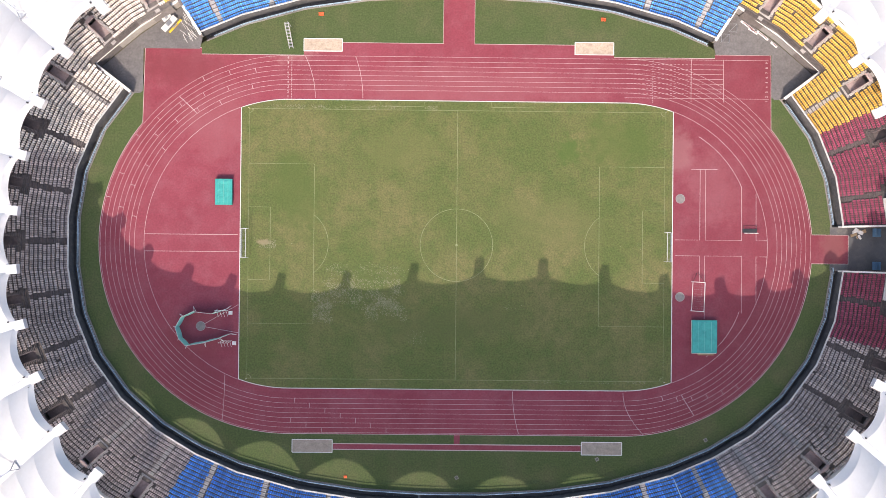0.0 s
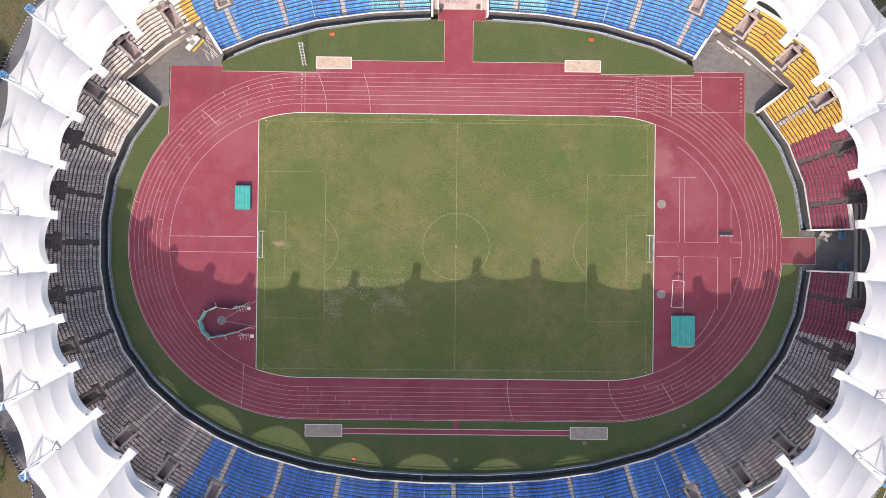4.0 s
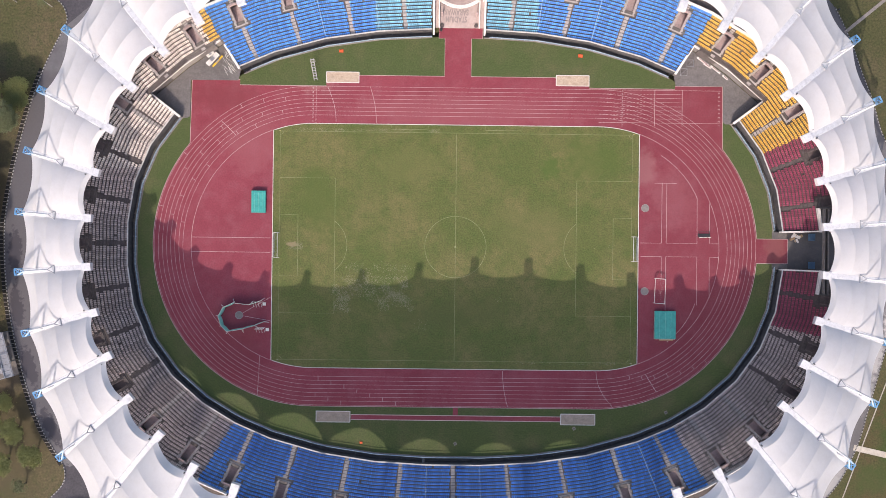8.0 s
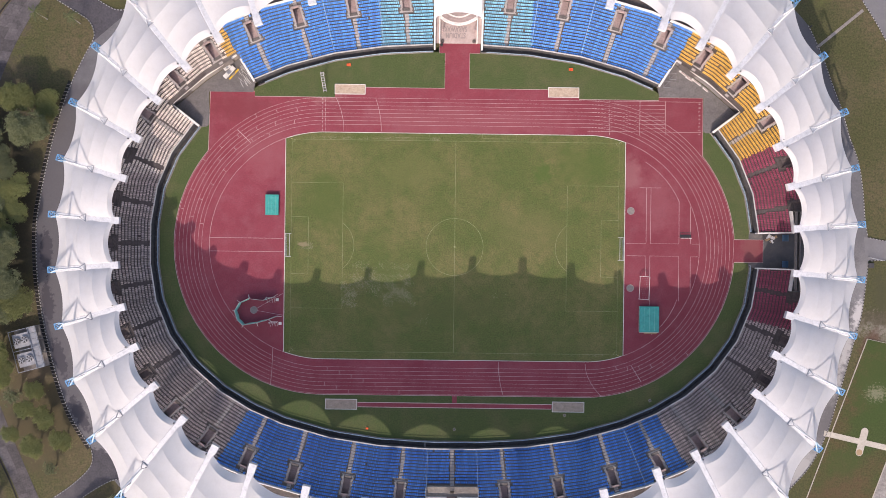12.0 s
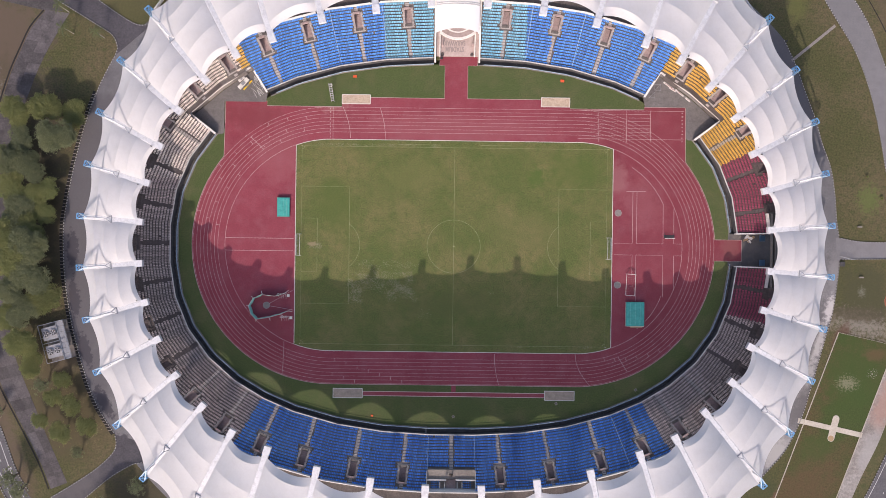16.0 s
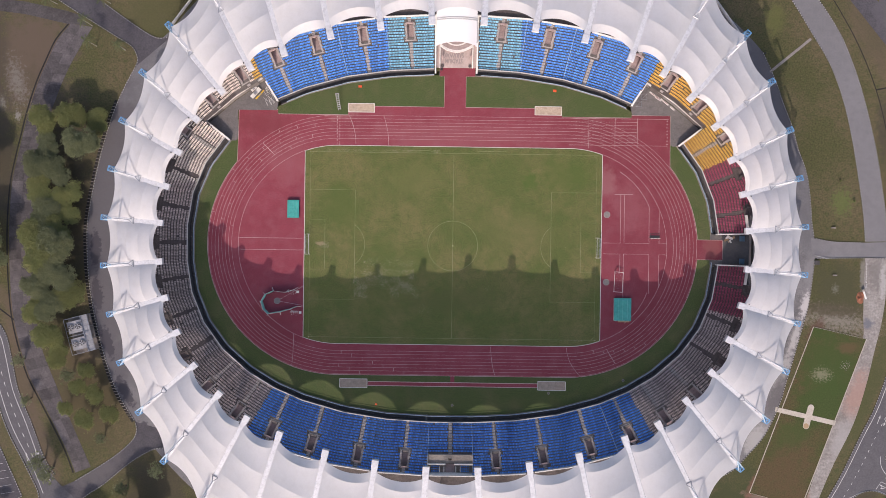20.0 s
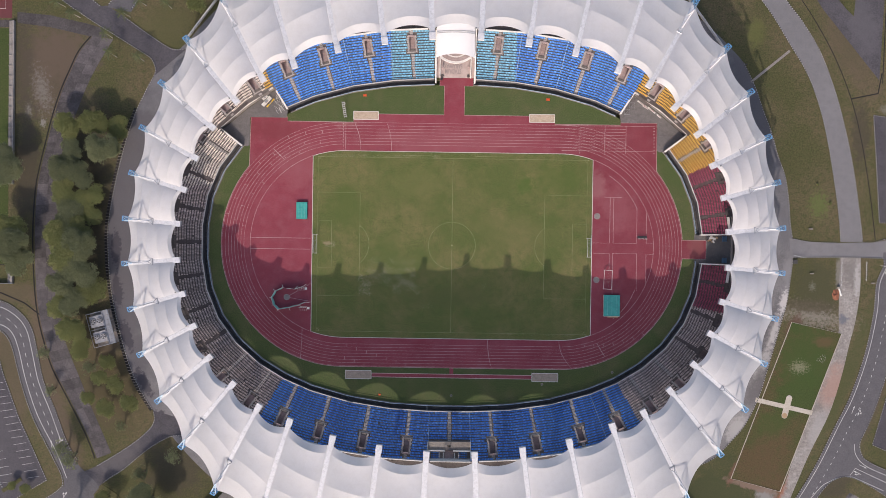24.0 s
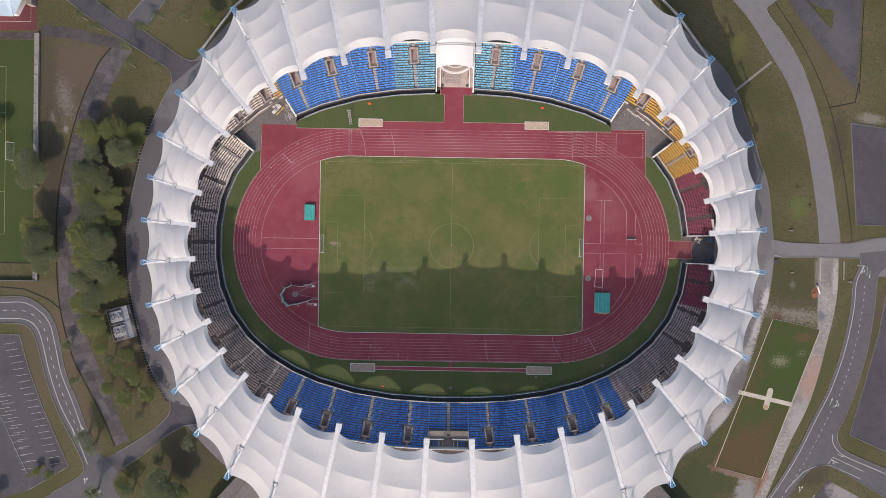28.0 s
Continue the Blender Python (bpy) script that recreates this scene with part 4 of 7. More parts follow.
def build_aisles():
    for i in range(BAYS):
        (px, py), (ux, uy) = VOMS[i]
        if cut_away(px - ux * 2, py - uy * 2, 9) or (abs(px) < 4 and py > 0):
            continue
        root = thing("aisle_stair", "worn concrete stair aisle between seat blocks", "stairs", (px, py, 3), "stair aisles of the stands")
        half = 0.56 if end_bay(i) else 0.62
        steps_n = 20 if has_vom(i) else 30
        for n in range(steps_n):
            t0 = -10.6 + n * TREAD / 2
            x, y = px + ux * (t0 + 0.23), py + uy * (t0 + 0.23)
            if cut_away(x, y, 9) or vip_box(x, y):
                continue
            P = lambda a, b: (px + ux * a - uy * b, py + uy * a + ux * b)
            zs = slope_z(12.9 + t0)
            part("step", Geo().prism([P(t0, -half), P(t0 + TREAD / 2, -half), P(t0 + TREAD / 2, half), P(t0, half)], zs - 0.6, zs + 0.04), M["stair_dark" if end_bay(i) else "stair"], root)


build_aisles()


def build_dividers():
    """Pipe rails between some seat blocks."""
    for i in (7, 8, 11, 12, 29, 30, 33):
        a0 = i * PER
        root = thing("divider_rail", "pale blue pipe rail dividing seat blocks", "railing", (*ringpt(a0, MOAT + 1), row_z(1)), "rails between seat blocks")
        pts = [Vector((*ringpt(a0, MOAT + 0.6 + k * TREAD * 2), slope_z(MOAT + 0.6 + k * TREAD * 2) + 0.95)) for k in range(10)]
        for p, q in zip(pts, pts[1:]):
            part("pipe", Geo().tube(p, q, 0.07, 0.07, 5).tube(p - Vector((0, 0, 0.45)), q - Vector((0, 0, 0.45)), 0.05, 0.05, 5), M["rail"], root)
        for p in pts:
            part("post", Geo().tube(p - Vector((0, 0, 1.3)), p, 0.05, 0.05, 5), M["rail"], root)


build_dividers()

# ---- roof: 40 beams on blue lattice masts, fabric between them ----
def beam_pt(i, t):
    """A point on beam i's top: t 0 at the mast, 1 at the tip."""
    (mx, my), (ax, ay) = MASTS[i % BAYS], TIPS[i % BAYS]
    z0, z1 = mast_z(my), tip_z(ay)
    return Vector((mx + (ax - mx) * t, my + (ay - my) * t, z0 + (z1 - z0) * t + 0.9 * math.sin(math.pi * t)))


RIBS = ((0.0, 0.1), (0.20, 0.9), (0.44, 1.08), (0.69, 1.12), (0.935, 0.86), (1.0, 0.12))


def build_membrane(i):
    nu, nv = 18, 12
    bl = (beam_pt(i, 1) - beam_pt(i, 0)).length
    t0 = 0.3 / bl
    bite = min(4.6, 1.6 + (bl - 22) * 0.13)
    deep = min(1.0, max(0.0, (bl - 22) / 28))
    t1 = 1 - (1.3 + 2.1 * deep) / bl
    width = (beam_pt(i, 0.5) - beam_pt(i + 1, 0.5)).length
    height, sag = 0.09 * width, 0.24 + 0.003 * (bl - 22)
    mid = beam_pt(i, 0.5).lerp(beam_pt(i + 1, 0.5), 0.5)
    root = thing("roof_membrane", "white tensioned fabric bay of the stadium roof, ribbed and arched", "roof", mid, "fabric bays of the roof")
    for (v0, h0), (v1, h1) in zip(RIBS, RIBS[1:]):
        verts, faces = [], []
        for a in range(nv + 1):
            f = a / nv
            v = v0 + (v1 - v0) * f
            for b in range(nu + 1):
                u = b / nu
                hump = 4 * u * (1 - u)
                s0, s1 = t0 + bite / bl * hump, t1 - (1.8 + 0.2 * deep) / bl * hump
                t = s0 + (s1 - s0) * v
                p = beam_pt(i, t).lerp(beam_pt(i + 1, t), 0.02 + 0.96 * u)
                lift = (h0 + (h1 - h0) * f) * height * hump ** 0.85 - 4 * f * (1 - f) * sag * ((v1 - v0) / 0.25) ** 2 * hump ** 0.6
                verts.append((p.x, p.y, p.z + lift - 0.06))
        faces = [(a * (nu + 1) + b, a * (nu + 1) + b + 1, (a + 1) * (nu + 1) + b + 1, (a + 1) * (nu + 1) + b) for a in range(nv) for b in range(nu)]
        part("fabric_panel", Geo().add(verts, faces), M["membrane"], root, "", True)


for i in range(BAYS):
    build_membrane(i)


def build_beam(i):
    m, tip = beam_pt(i, 0), beam_pt(i, 1)
    flat = Vector((tip.x - m.x, tip.y - m.y, 0)).normalized()
    side = Vector((-flat.y, flat.x, 0))
    bl = (tip - m).length
    root = thing("roof_beam", "white roof beam with blue lattice mast and stay frame", "roof beam", (m.x, m.y, 0), "beams carrying the roof")
    n, g = 10, Geo()
    prof = [(-0.95, -1.0), (-1.0, -0.02), (-0.82, 0.14), (0.82, 0.14), (1.0, -0.02), (0.95, -1.0)]
    prof = prof[::-1]
    rings = []
    for a in range(n + 1):
        p = beam_pt(i, 0.03 + 0.97 * a / n)
        w = 0.66 + 0.34 * min(1.0, a / n / 0.5)
        rings.append([p + side * (x * w) + Vector((0, 0, z)) for x, z in prof])
    k = len(prof)
    verts = [p for r in rings for p in r]
    faces = [(a * k + b, a * k + (b + 1) % k, (a + 1) * k + (b + 1) % k, (a + 1) * k + b) for a in range(n) for b in range(k)]
    faces += [tuple(reversed(range(k))), tuple(range(n * k, n * k + k))]
    part("girder", Geo().add(verts, faces), M["steelwhite"], root)
    part("end_box", Geo().hexa(*[[tip + flat * e + side * s + Vector((0, 0, z)) for e, s in ((-2.2, -1.06), (0.15, -1.06), (0.15, 1.06), (-2.2, 1.06))] for z in (-1.1, 0.2)]), M["steelwhite"], root, "white boxed end of the beam")
    for s in (-1, 1):
        part("edge_clamp", Geo().hexa(*[[tip + flat * e + side * (s * w) + Vector((0, 0, z)) for e, w in ((-3.4, 1.12), (-3.05, 1.12), (-3.05, 1.4), (-3.4, 1.4))][::s] for z in (-0.9, 0.1)]), M["dark"], root, "dark steel clamp of the fabric edge")
    # lattice mast down to the ground
    top = m - flat * 0.6 + Vector((0, 0, 0.6))
    legs = []
    for a, b in ((-1, -1), (1, -1), (1, 1), (-1, 1)):
        foot = top + flat * (a * 0.85) + side * (b * 0.85)
        legs.append(foot)
        part("mast_leg", Geo().tube((foot.x, foot.y, 0), foot, 0.15, 0.15, 6), M["blue"], root)
    cap = Geo()
    for p, q in zip(legs, legs[1:] + legs[:1]):
        cap.bar(p, q, 0.24)
    part("mast_cap", cap, M["blue"], root, "light blue welded top frame")
    br = Geo()
    br.bar(legs[0], legs[2], 0.16).bar(legs[1] + Vector((0, 0, 0.05)), legs[3] + Vector((0, 0, 0.05)), 0.16)
    levels = int(top.z // 3.5)
    for e in range(levels):
        z0, z1 = top.z - e * 3.5, top.z - (e + 1) * 3.5
        for c in range(4):
            p, q = legs[c], legs[(c + 1) % 4]
            br.bar((p.x, p.y, z0), (q.x, q.y, z1), 0.14)
    part("mast_bracing", br, M["blue"], root)
    foot = Geo().box(top.x, top.y, -0.2, 3.6, 3.6, 0.45, math.atan2(flat.y, flat.x))
    part("mast_footing", foot, M["concrete"], root)
    # stay frame above the beam
    base, node = beam_pt(i, 5.2 / bl), beam_pt(i, min(0.52, 13.0 / bl))
    apex = base + Vector((0, 0, 5.9)) + flat * 0.3
    part("stay_post", Geo().tube(base, apex, 0.26, 0.24, 8), M["steelwhite"], root)
    for s in (-1, 1):
        part("stay_rod", Geo().tube(top + side * (s * 0.8), apex, 0.2, 0.2, 8), M["rail"], root, "pale blue back stay")
    fork = node - flat * 1.6 + Vector((0, 0, 0.9))
    part("stay_rod", Geo().tube(apex, fork, 0.23, 0.23, 8), M["steelwhite"], root)
    for s in (-1, 1):
        part("stay_fork", Geo().tube(fork, node + side * (s * 1.15) + Vector((0, 0, 0.1)), 0.12, 0.12, 6), M["cable"], root)
    part("stay_crossbar", Geo().tube(node + side * 1.2 + Vector((0, 0, 0.3)), node - side * 1.2 + Vector((0, 0, 0.3)), 0.12, 0.12, 6), M["cable"], root)


for i in range(BAYS):
    build_beam(i)

# ---- rails, gates, yards ----
def build_rail():
    root = thing("moat_rail", "pale blue pipe railing along the moat", "railing", (0, -62.4, 0))
    runs, cur = [], []
    for i in range(0, SEGS + 1, 4):
        x, y = ringpt(i, 0.0)
        if open_moat(x, y) or (x > 80 and 3.9 < abs(y) < 8):
            cur.append((x, y))
        elif cur:
            runs.append(cur)
            cur = []
    if cur:
        runs.append(cur)
    for r in runs:
        if len(r) < 2:
            continue
        for h, rad in ((1.1, 0.07), (0.6, 0.045)):
            part("rail_pipe", Geo().pipe([(*p, h) for p in r], rad), M["rail"], root)
        for p in r:
            part("rail_post", Geo().tube((*p, 0), (*p, 1.1), 0.05, 0.05, 5), M["rail"], root)


build_rail()


def build_corner(s):
    """Corner yard between the stands: paved floor, walls."""
    m = lambda pts: [(s * x, y) for x, y in pts]
    setting("corner_yard", Geo().prism(m([(65.2, 48.9), (64.6, 51.6), (69.4, 59.9), (80.3, 52.2), (90.0, 43.9), (81.6, 37.6), (80.2, 37.6), (79.4, 38.2), (79.4, 48.9)]), -0.1, 0.03), M["yard"], "stained grey concrete yard at the corner of the bowl", "yard")
    face = M["yard"] if s > 0 else M["concrete"]
    for pts, za, zb in (([(64.4, 51.9), (69.5, 60.2)], 1.8, 2.9), ([(69.5, 60.2), (80.4, 52.6)], 2.9, 2.9), ([(80.4, 52.6), (90.3, 44.1)], 2.9, 2.9), ([(90.3, 44.1), (81.8, 37.5)], 2.9, 1.8)):
        (x0, y0), (x1, y1) = m(pts)
        ln = math.dist((x0, y0), (x1, y1))
        tx, ty = (x1 - x0) / ln, (y1 - y0) / ln
        for w, lo, dz, mt, nm, lb in ((0.16, 0.0, 0.0, face if za == zb else M["concrete"], "yard_wall", "concrete wall of the corner yard"), (0.34, None, 0.12, M["wallwhite"], "yard_coping", "white painted coping of the yard wall")):
            q = [(x0 - ty * w, y0 + tx * w), (x1 - ty * w, y1 + tx * w), (x1 + ty * w, y1 - tx * w), (x0 + ty * w, y0 - tx * w)]
            z = (za, zb, zb, za)
            q, z = q[::-1], z[::-1]
            g = Geo().hexa([(*p, 0 if lo is not None else h) for p, h in zip(q, z)], [(*p, h + dz) for p, h in zip(q, z)])
            setting(nm, g, mt, lb, "wall")


build_corner(1)
build_corner(-1)


def build_north_gate():
    """Players' tunnel: floor with letters, white cheek walls, canopy."""
    setting("tunnel_floor", Geo().hexa([(-5.6, 65.3, 0.0), (7.0, 65.3, 0.0), (7.0, 76.0, 0.0), (-5.6, 76.0, 0.0)], [(-5.6, 65.3, 0.06), (7.0, 65.3, 0.06), (7.0, 76.0, 3.4), (-5.6, 76.0, 3.4)]), M["pinkfloor"], "pinkish ramp with large painted letters", "ramp")
    sign = thing("painted_sign", "grey painted letters on the pinkish tunnel ramp", "sign", (0.7, 69, 1.0))
    slope = math.degrees(math.atan2(3.34, 10.7))
    for word, y in (("STADIUM", 67.7), ("SARAWAK", 69.6)):
        c = bpy.data.curves.new("letters", "FONT")
        c.body, c.size, c.align_x, c.align_y, c.extrude, c.offset = word, 1.75, "CENTER", "CENTER", 0.012, 0.055
        me = bpy.data.meshes.new_from_object(bpy.data.objects.new("letters", c))
        me.materials.append(M["letter"])
        ob = new("letters", me)
        ob.parent, ob.matrix_parent_inverse = sign, sign.matrix_basis.inverted()
        ob.matrix_basis = pose(-0.55, y, 0.10 + (y - 65.3) * 3.34 / 10.7, slope, 0, 0) @ pose(0, 0, 0, 0, 0, 180) @ Matrix.Diagonal((0.87, 1.3, 1, 1))
    for x, inner in ((-7.2, -5.6), (7.9, 6.3)):
        setting("tunnel_wall", Geo().hexa([(x - 0.25, 63.2, 0), (x + 0.25, 63.2, 0), (x + 0.25, 82, 0), (x - 0.25, 82, 0)], [(x - 0.25, 63.2, 1.9), (x + 0.25, 63.2, 1.9), (x + 0.25, 82, 8.4), (x - 0.25, 82, 8.4)]), M["wallwhite"], "white cheek wall beside the players' tunnel", "wall")
        lo, hi = sorted((x, inner))
        setting("tunnel_ledge", Geo().hexa([(lo + 0.27, 65.3, 0), (hi - 0.17, 65.3, 0), (hi - 0.17, 82, 0), (lo + 0.27, 82, 0)], [(lo + 0.27, 65.3, 0.9), (hi - 0.17, 65.3, 0.9), (hi - 0.17, 82, 6.2), (lo + 0.27, 82, 6.2)]), M["pinkfloor"], "stained pinkish ledge between the tunnel walls", "ledge")
        setting("tunnel_inner_wall", Geo().hexa([(inner - 0.15, 65.2, 0), (inner + 0.15, 65.2, 0), (inner + 0.15, 76, 0), (inner - 0.15, 76, 0)], [(inner - 0.15, 65.2, 1.5), (inner + 0.15, 65.2, 1.5), (inner + 0.15, 76, 5.2), (inner - 0.15, 76, 5.2)]), M["wallwhite"], "thin white wall beside the tunnel ramp", "wall")
        q = inner + (0.9 if inner < 0 else -0.9)
        c = thing("tunnel_pillar", "slender brown pillar beside the tunnel ramp", "pillar", (q, 68.4, 0), "pillars of the tunnel")
        part("pillar", Geo().box(q, 68.6, 0.3, 0.4, 0.4, 4.2), M["vom"], c)
        part("foot", Geo().tube((q, 66.0, 0.2), (q, 66.0, 0.75), 0.62, 0.5, 12), M["stair_dark"], c)
    # balcony with a curved white front and curved tiers behind it
    st = thing("curved_stair", "pale curved tiers under the canopy", "stairs", (0.35, 74, 0))
    for k, m in enumerate(("wallwhite", "pinkfloor", "pinkfloor", "wallwhite", "pinkfloor")):
        half = 5.75 - 0.35 * k
        pts = [(0.35 + half * u, 69.75 + (0.0, 0.75, 1.5, 2.2, 2.6)[k] + 2.0 * u * u) for u in (n / 10 - 1 for n in range(21))]
        part("step", Geo().prism([*pts, (0.35 + half, 76.4), (0.35 - half, 76.4)], 4.1, 4.7 + 0.13 * k), M[m], st)
    can = thing("tunnel_canopy", "white fabric canopy over the players' tunnel", "canopy", (0.3, 76, 0))
    g, nu = Geo(), 16
    tiers = ((71.2, 7.5, 1.5), (75.0, 8.2, 1.5), (79.0, 8.9, 1.6), (84.0, 9.8, 1.8))
    g.v = [(0.3 + 7.2 * u, y + (1.1 * (1 - u * u) if y < 72 else 0), z + bow * (1 - u * u)) for y, z, bow in tiers for u in (n / nu * 2 - 1 for n in range(nu + 1))]
    for a in range(3):
        g.f += [(a * (nu + 1) + b, a * (nu + 1) + b + 1, (a + 1) * (nu + 1) + b + 1, (a + 1) * (nu + 1) + b) for b in range(nu)]
    part("canopy_fabric", g, M["canopy"], can, "", True)
    for x in (-6.8, 7.4):
        for y in (72.4, 82.5):
            part("canopy_post", Geo().tube((x, y, 0), (x, y, 7.9 if y < 80 else 9.6), 0.2, 0.2, 8), M["steelwhite"], can)
    for y in (79.7, 80.3):
        part("canopy_cable", Geo().pipe([(0.3 + 7.2 * u, y, 9.12 + (y - 79) * 0.18 + 1.64 * (1 - u * u)) for u in (n / 8 - 1 for n in range(17))], 0.07), M["cable"], can)
    pod = thing("flag_pot", "small dark pot beside the tunnel mouth", "pot", (-5.9, 64.6, 0))
    part("pot", Geo().tube((-5.0, 64.6, 0.02), (-5.0, 64.6, 0.9), 0.35, 0.5, 10), M["dark"], pod)


build_north_gate()


def build_east_gate():
    setting("gate_floor", Geo().prism([(99.2, -5.5), (110.5, -5.9), (124.5, -5.9), (124.5, 5.9), (110.5, 5.9), (99.2, 5.4)], -0.05, 0.018), M["gatefloor"], "stained concrete floor of the end gate", "floor")
    setting("gate_bed", Geo().prism([(94.5, -5.6), (99.15, -5.6), (99.15, -3.9), (94.5, -3.9)], -0.05, 0.012), M["moat"], "muddy concrete strip beside the gate", "floor")
    setting("gate_bed_2", Geo().prism([(94.5, 3.6), (99.15, 3.6), (99.15, 5.6), (94.5, 5.6)], -0.05, 0.012), M["moat"], "muddy concrete strip beside the gate", "floor")
    for s in (-1, 1):
        setting("gate_wall", Geo().hexa([(96.6, s * 5.6 - 0.2, 0), (109.4, s * 5.9 - 0.2, 0), (109.4, s * 5.9 + 0.2, 0), (96.6, s * 5.6 + 0.2, 0)], [(96.6, s * 5.6 - 0.2, 1.8), (109.4, s * 5.9 - 0.2, 5.4), (109.4, s * 5.9 + 0.2, 5.4), (96.6, s * 5.6 + 0.2, 1.8)]), M["wallwhite"], "white side wall of the end gate", "wall")
        setting("gate_back_wall", Geo().bar((106.6, s * 5.6, 2.7), (105.6, s * 12.6, 2.7), 0.5, 5.4), M["wallwhite"], "white parapet wall beside the end gate", "wall")
        setting("gate_end_wall", Geo().bar((105.8, s * 12.6, 3.2), (117.5, s * 12.6, 3.2), 0.3, 6.4), M["gatefloor"], "concrete end wall of the stand", "wall")
        setting("gate_landing", Geo().prism([(106.9, s * 5.9), (106.0, s * 12.3), (119.5, s * 12.3), (119.5, s * 5.9)], 0, 3.4), M["gatefloor"], "dark worn landing beside the end gate", "floor")
    b = thing("gate_bridge", "grey concrete footbridge beams over the end gate", "footbridge", (107, 0, 0))
    part("parapet", Geo().bar((106.6, -12.4, 6.1), (106.6, 12.4, 6.1), 0.32, 1.1), M["yard"], b)
    part("parapet", Geo().bar((107.7, -12.4, 6.1), (107.7, 12.4, 6.1), 0.26, 1.1), M["yard"], b)
    part("deck", Geo().bar((107.15, -12.4, 5.5), (107.15, 12.4, 5.5), 1.3, 0.25), M["gatefloor"], b)
    for y in (-6.0, 6.0):
        part("pier", Geo().box(107.15, y, 0, 0.8, 0.5, 5.4), M["concrete"], b)
    for s in (-1, 1):
        c = thing("blue_barrier", "stack of blue steel crowd barriers", "barrier", (106.5, s * 3.9, 0.02), "barriers at the end gate")
        for k in range(5):
            part("panel", Geo().box(105.4 + k * 0.35, s * 4.2, 0.02, 0.08, 2.1, 1.1), M["barrier"], c)
    rub = random.Random(5)
    for k in range(9):
        x, y = rub.uniform(100.4, 103.2), rub.uniform(2.6, 4.8)
        r = thing("rubble_piece", "broken pale board on the gate floor", "debris", (x, y, 0.02), "debris in the end gate")
        part("board", Geo().box(x, y, 0.018, rub.uniform(0.5, 1.6), rub.uniform(0.3, 0.9), rub.uniform(0.08, 0.4), rub.uniform(0, 3)), M["wood"] if k % 2 else M["wallwhite"], r)


build_east_gate()


def build_vip():
    root = thing("press_box", "concrete officials' box with glass front and stair", "box", (0, -79, row_z(10)))
    z = row_z(11)
    part("deck", Geo().prism([(-8.2, -83.0), (8.2, -83.0), (8.2, -75.2), (-8.2, -75.2)], z - 1.4, z + 0.1), M["concrete"], root)
    part("front_slab", Geo().prism([(-8.2, -78.2), (8.2, -78.2), (8.2, -75.2), (-8.2, -75.2)], z + 0.1, z + 1.2), M["concrete"], root, "stained concrete roof of the lower room")
    for s in (-1, 1):
        part("parapet", Geo().prism([(s * 1.6, -78.7), (s * 8.2, -78.7), (s * 8.2, -78.3), (s * 1.6, -78.3)], z + 0.1, z + 1.9), M["wallwhite"], root)
        part("side_rail", Geo().bar((s * 8.2, -82.5, z + 1.6), (s * 8.2, -75.2, z + 1.6), 0.18, 1.6), M["cable"], root)
        for k in range(2):
            part("stair_wall", Geo().prism([(s * (2.0 + 1.6 * k), -83), (s * (2.3 + 1.6 * k), -83), (s * (2.3 + 1.6 * k), -79.6), (s * (2.0 + 1.6 * k), -79.6)], z, z + 1.1), M["wallwhite"], root)
    part("stair_well", Geo().prism([(-1.5, -83), (1.5, -83), (1.5, -78.8), (-1.5, -78.8)], z + 0.1, z + 0.16), M["vom"], root, "stained stair well")
    g = Geo()
    for a in range(9):
        g.tube((-0.6 + 0.15 * a, -76.4 - 0.12 * (a % 3), z + 1.2), (-0.6 + 0.15 * a, -77.2 + 0.1 * (a % 2), z + 1.45), 0.08, 0.03, 5)
    part("dry_weeds", g, M["bark"], root, "dry brown weeds growing on the slab")
    for s in (-1, 1):
        for r in range(4):
            g = Geo()
            for k in range(5):
                g.box(s * (4.2 + k * 0.6), -79.6 - r * 0.85, z + 0.1, 0.43, 0.4, 0.5)
            part("seat_row", g, SEAT["blue"], root, "blue seats in the box", False, "stuff")


build_vip()

# ---- jumping pits, goals, mats, cage ----
def build_pit(x0, x1, y0, y1, sand, border, label):
    x, y = (x0 + x1) / 2, (y0 + y1) / 2
    root = thing("sand_pit", label, "sand pit", (x, y, 0.02), "jumping pits")
    g = Geo()
    nx, ny = 40, 14
    for j in range(ny + 1):
        for i in range(nx + 1):
            px, py = x0 + (x1 - x0) * i / nx, y0 + (y1 - y0) * j / ny
            e = min(i, nx - i, 3) / 3 * min(j, ny - j, 3) / 3
            h = noise.noise((px * 0.9, py * 0.9, 3.1)) * 0.10 + noise.noise((px * 3, py * 3, 1.1)) * 0.04
            g.v.append((px, py, 0.045 + e * h * 0.8 + 0.02))
    g.f = [(j * (nx + 1) + i, j * (nx + 1) + i + 1, (j + 1) * (nx + 1) + i + 1, (j + 1) * (nx + 1) + i) for j in range(ny) for i in range(nx)]
    part("sand", g, sand, root, "", True)
    for p, q in (((x0, y0), (x1, y0)), ((x1, y0), (x1, y1)), ((x1, y1), (x0, y1)), ((x0, y1), (x0, y0))):
        part("border", Geo().bar((*p, 0.06), (*q, 0.06), 0.16, 0.12), border, root)


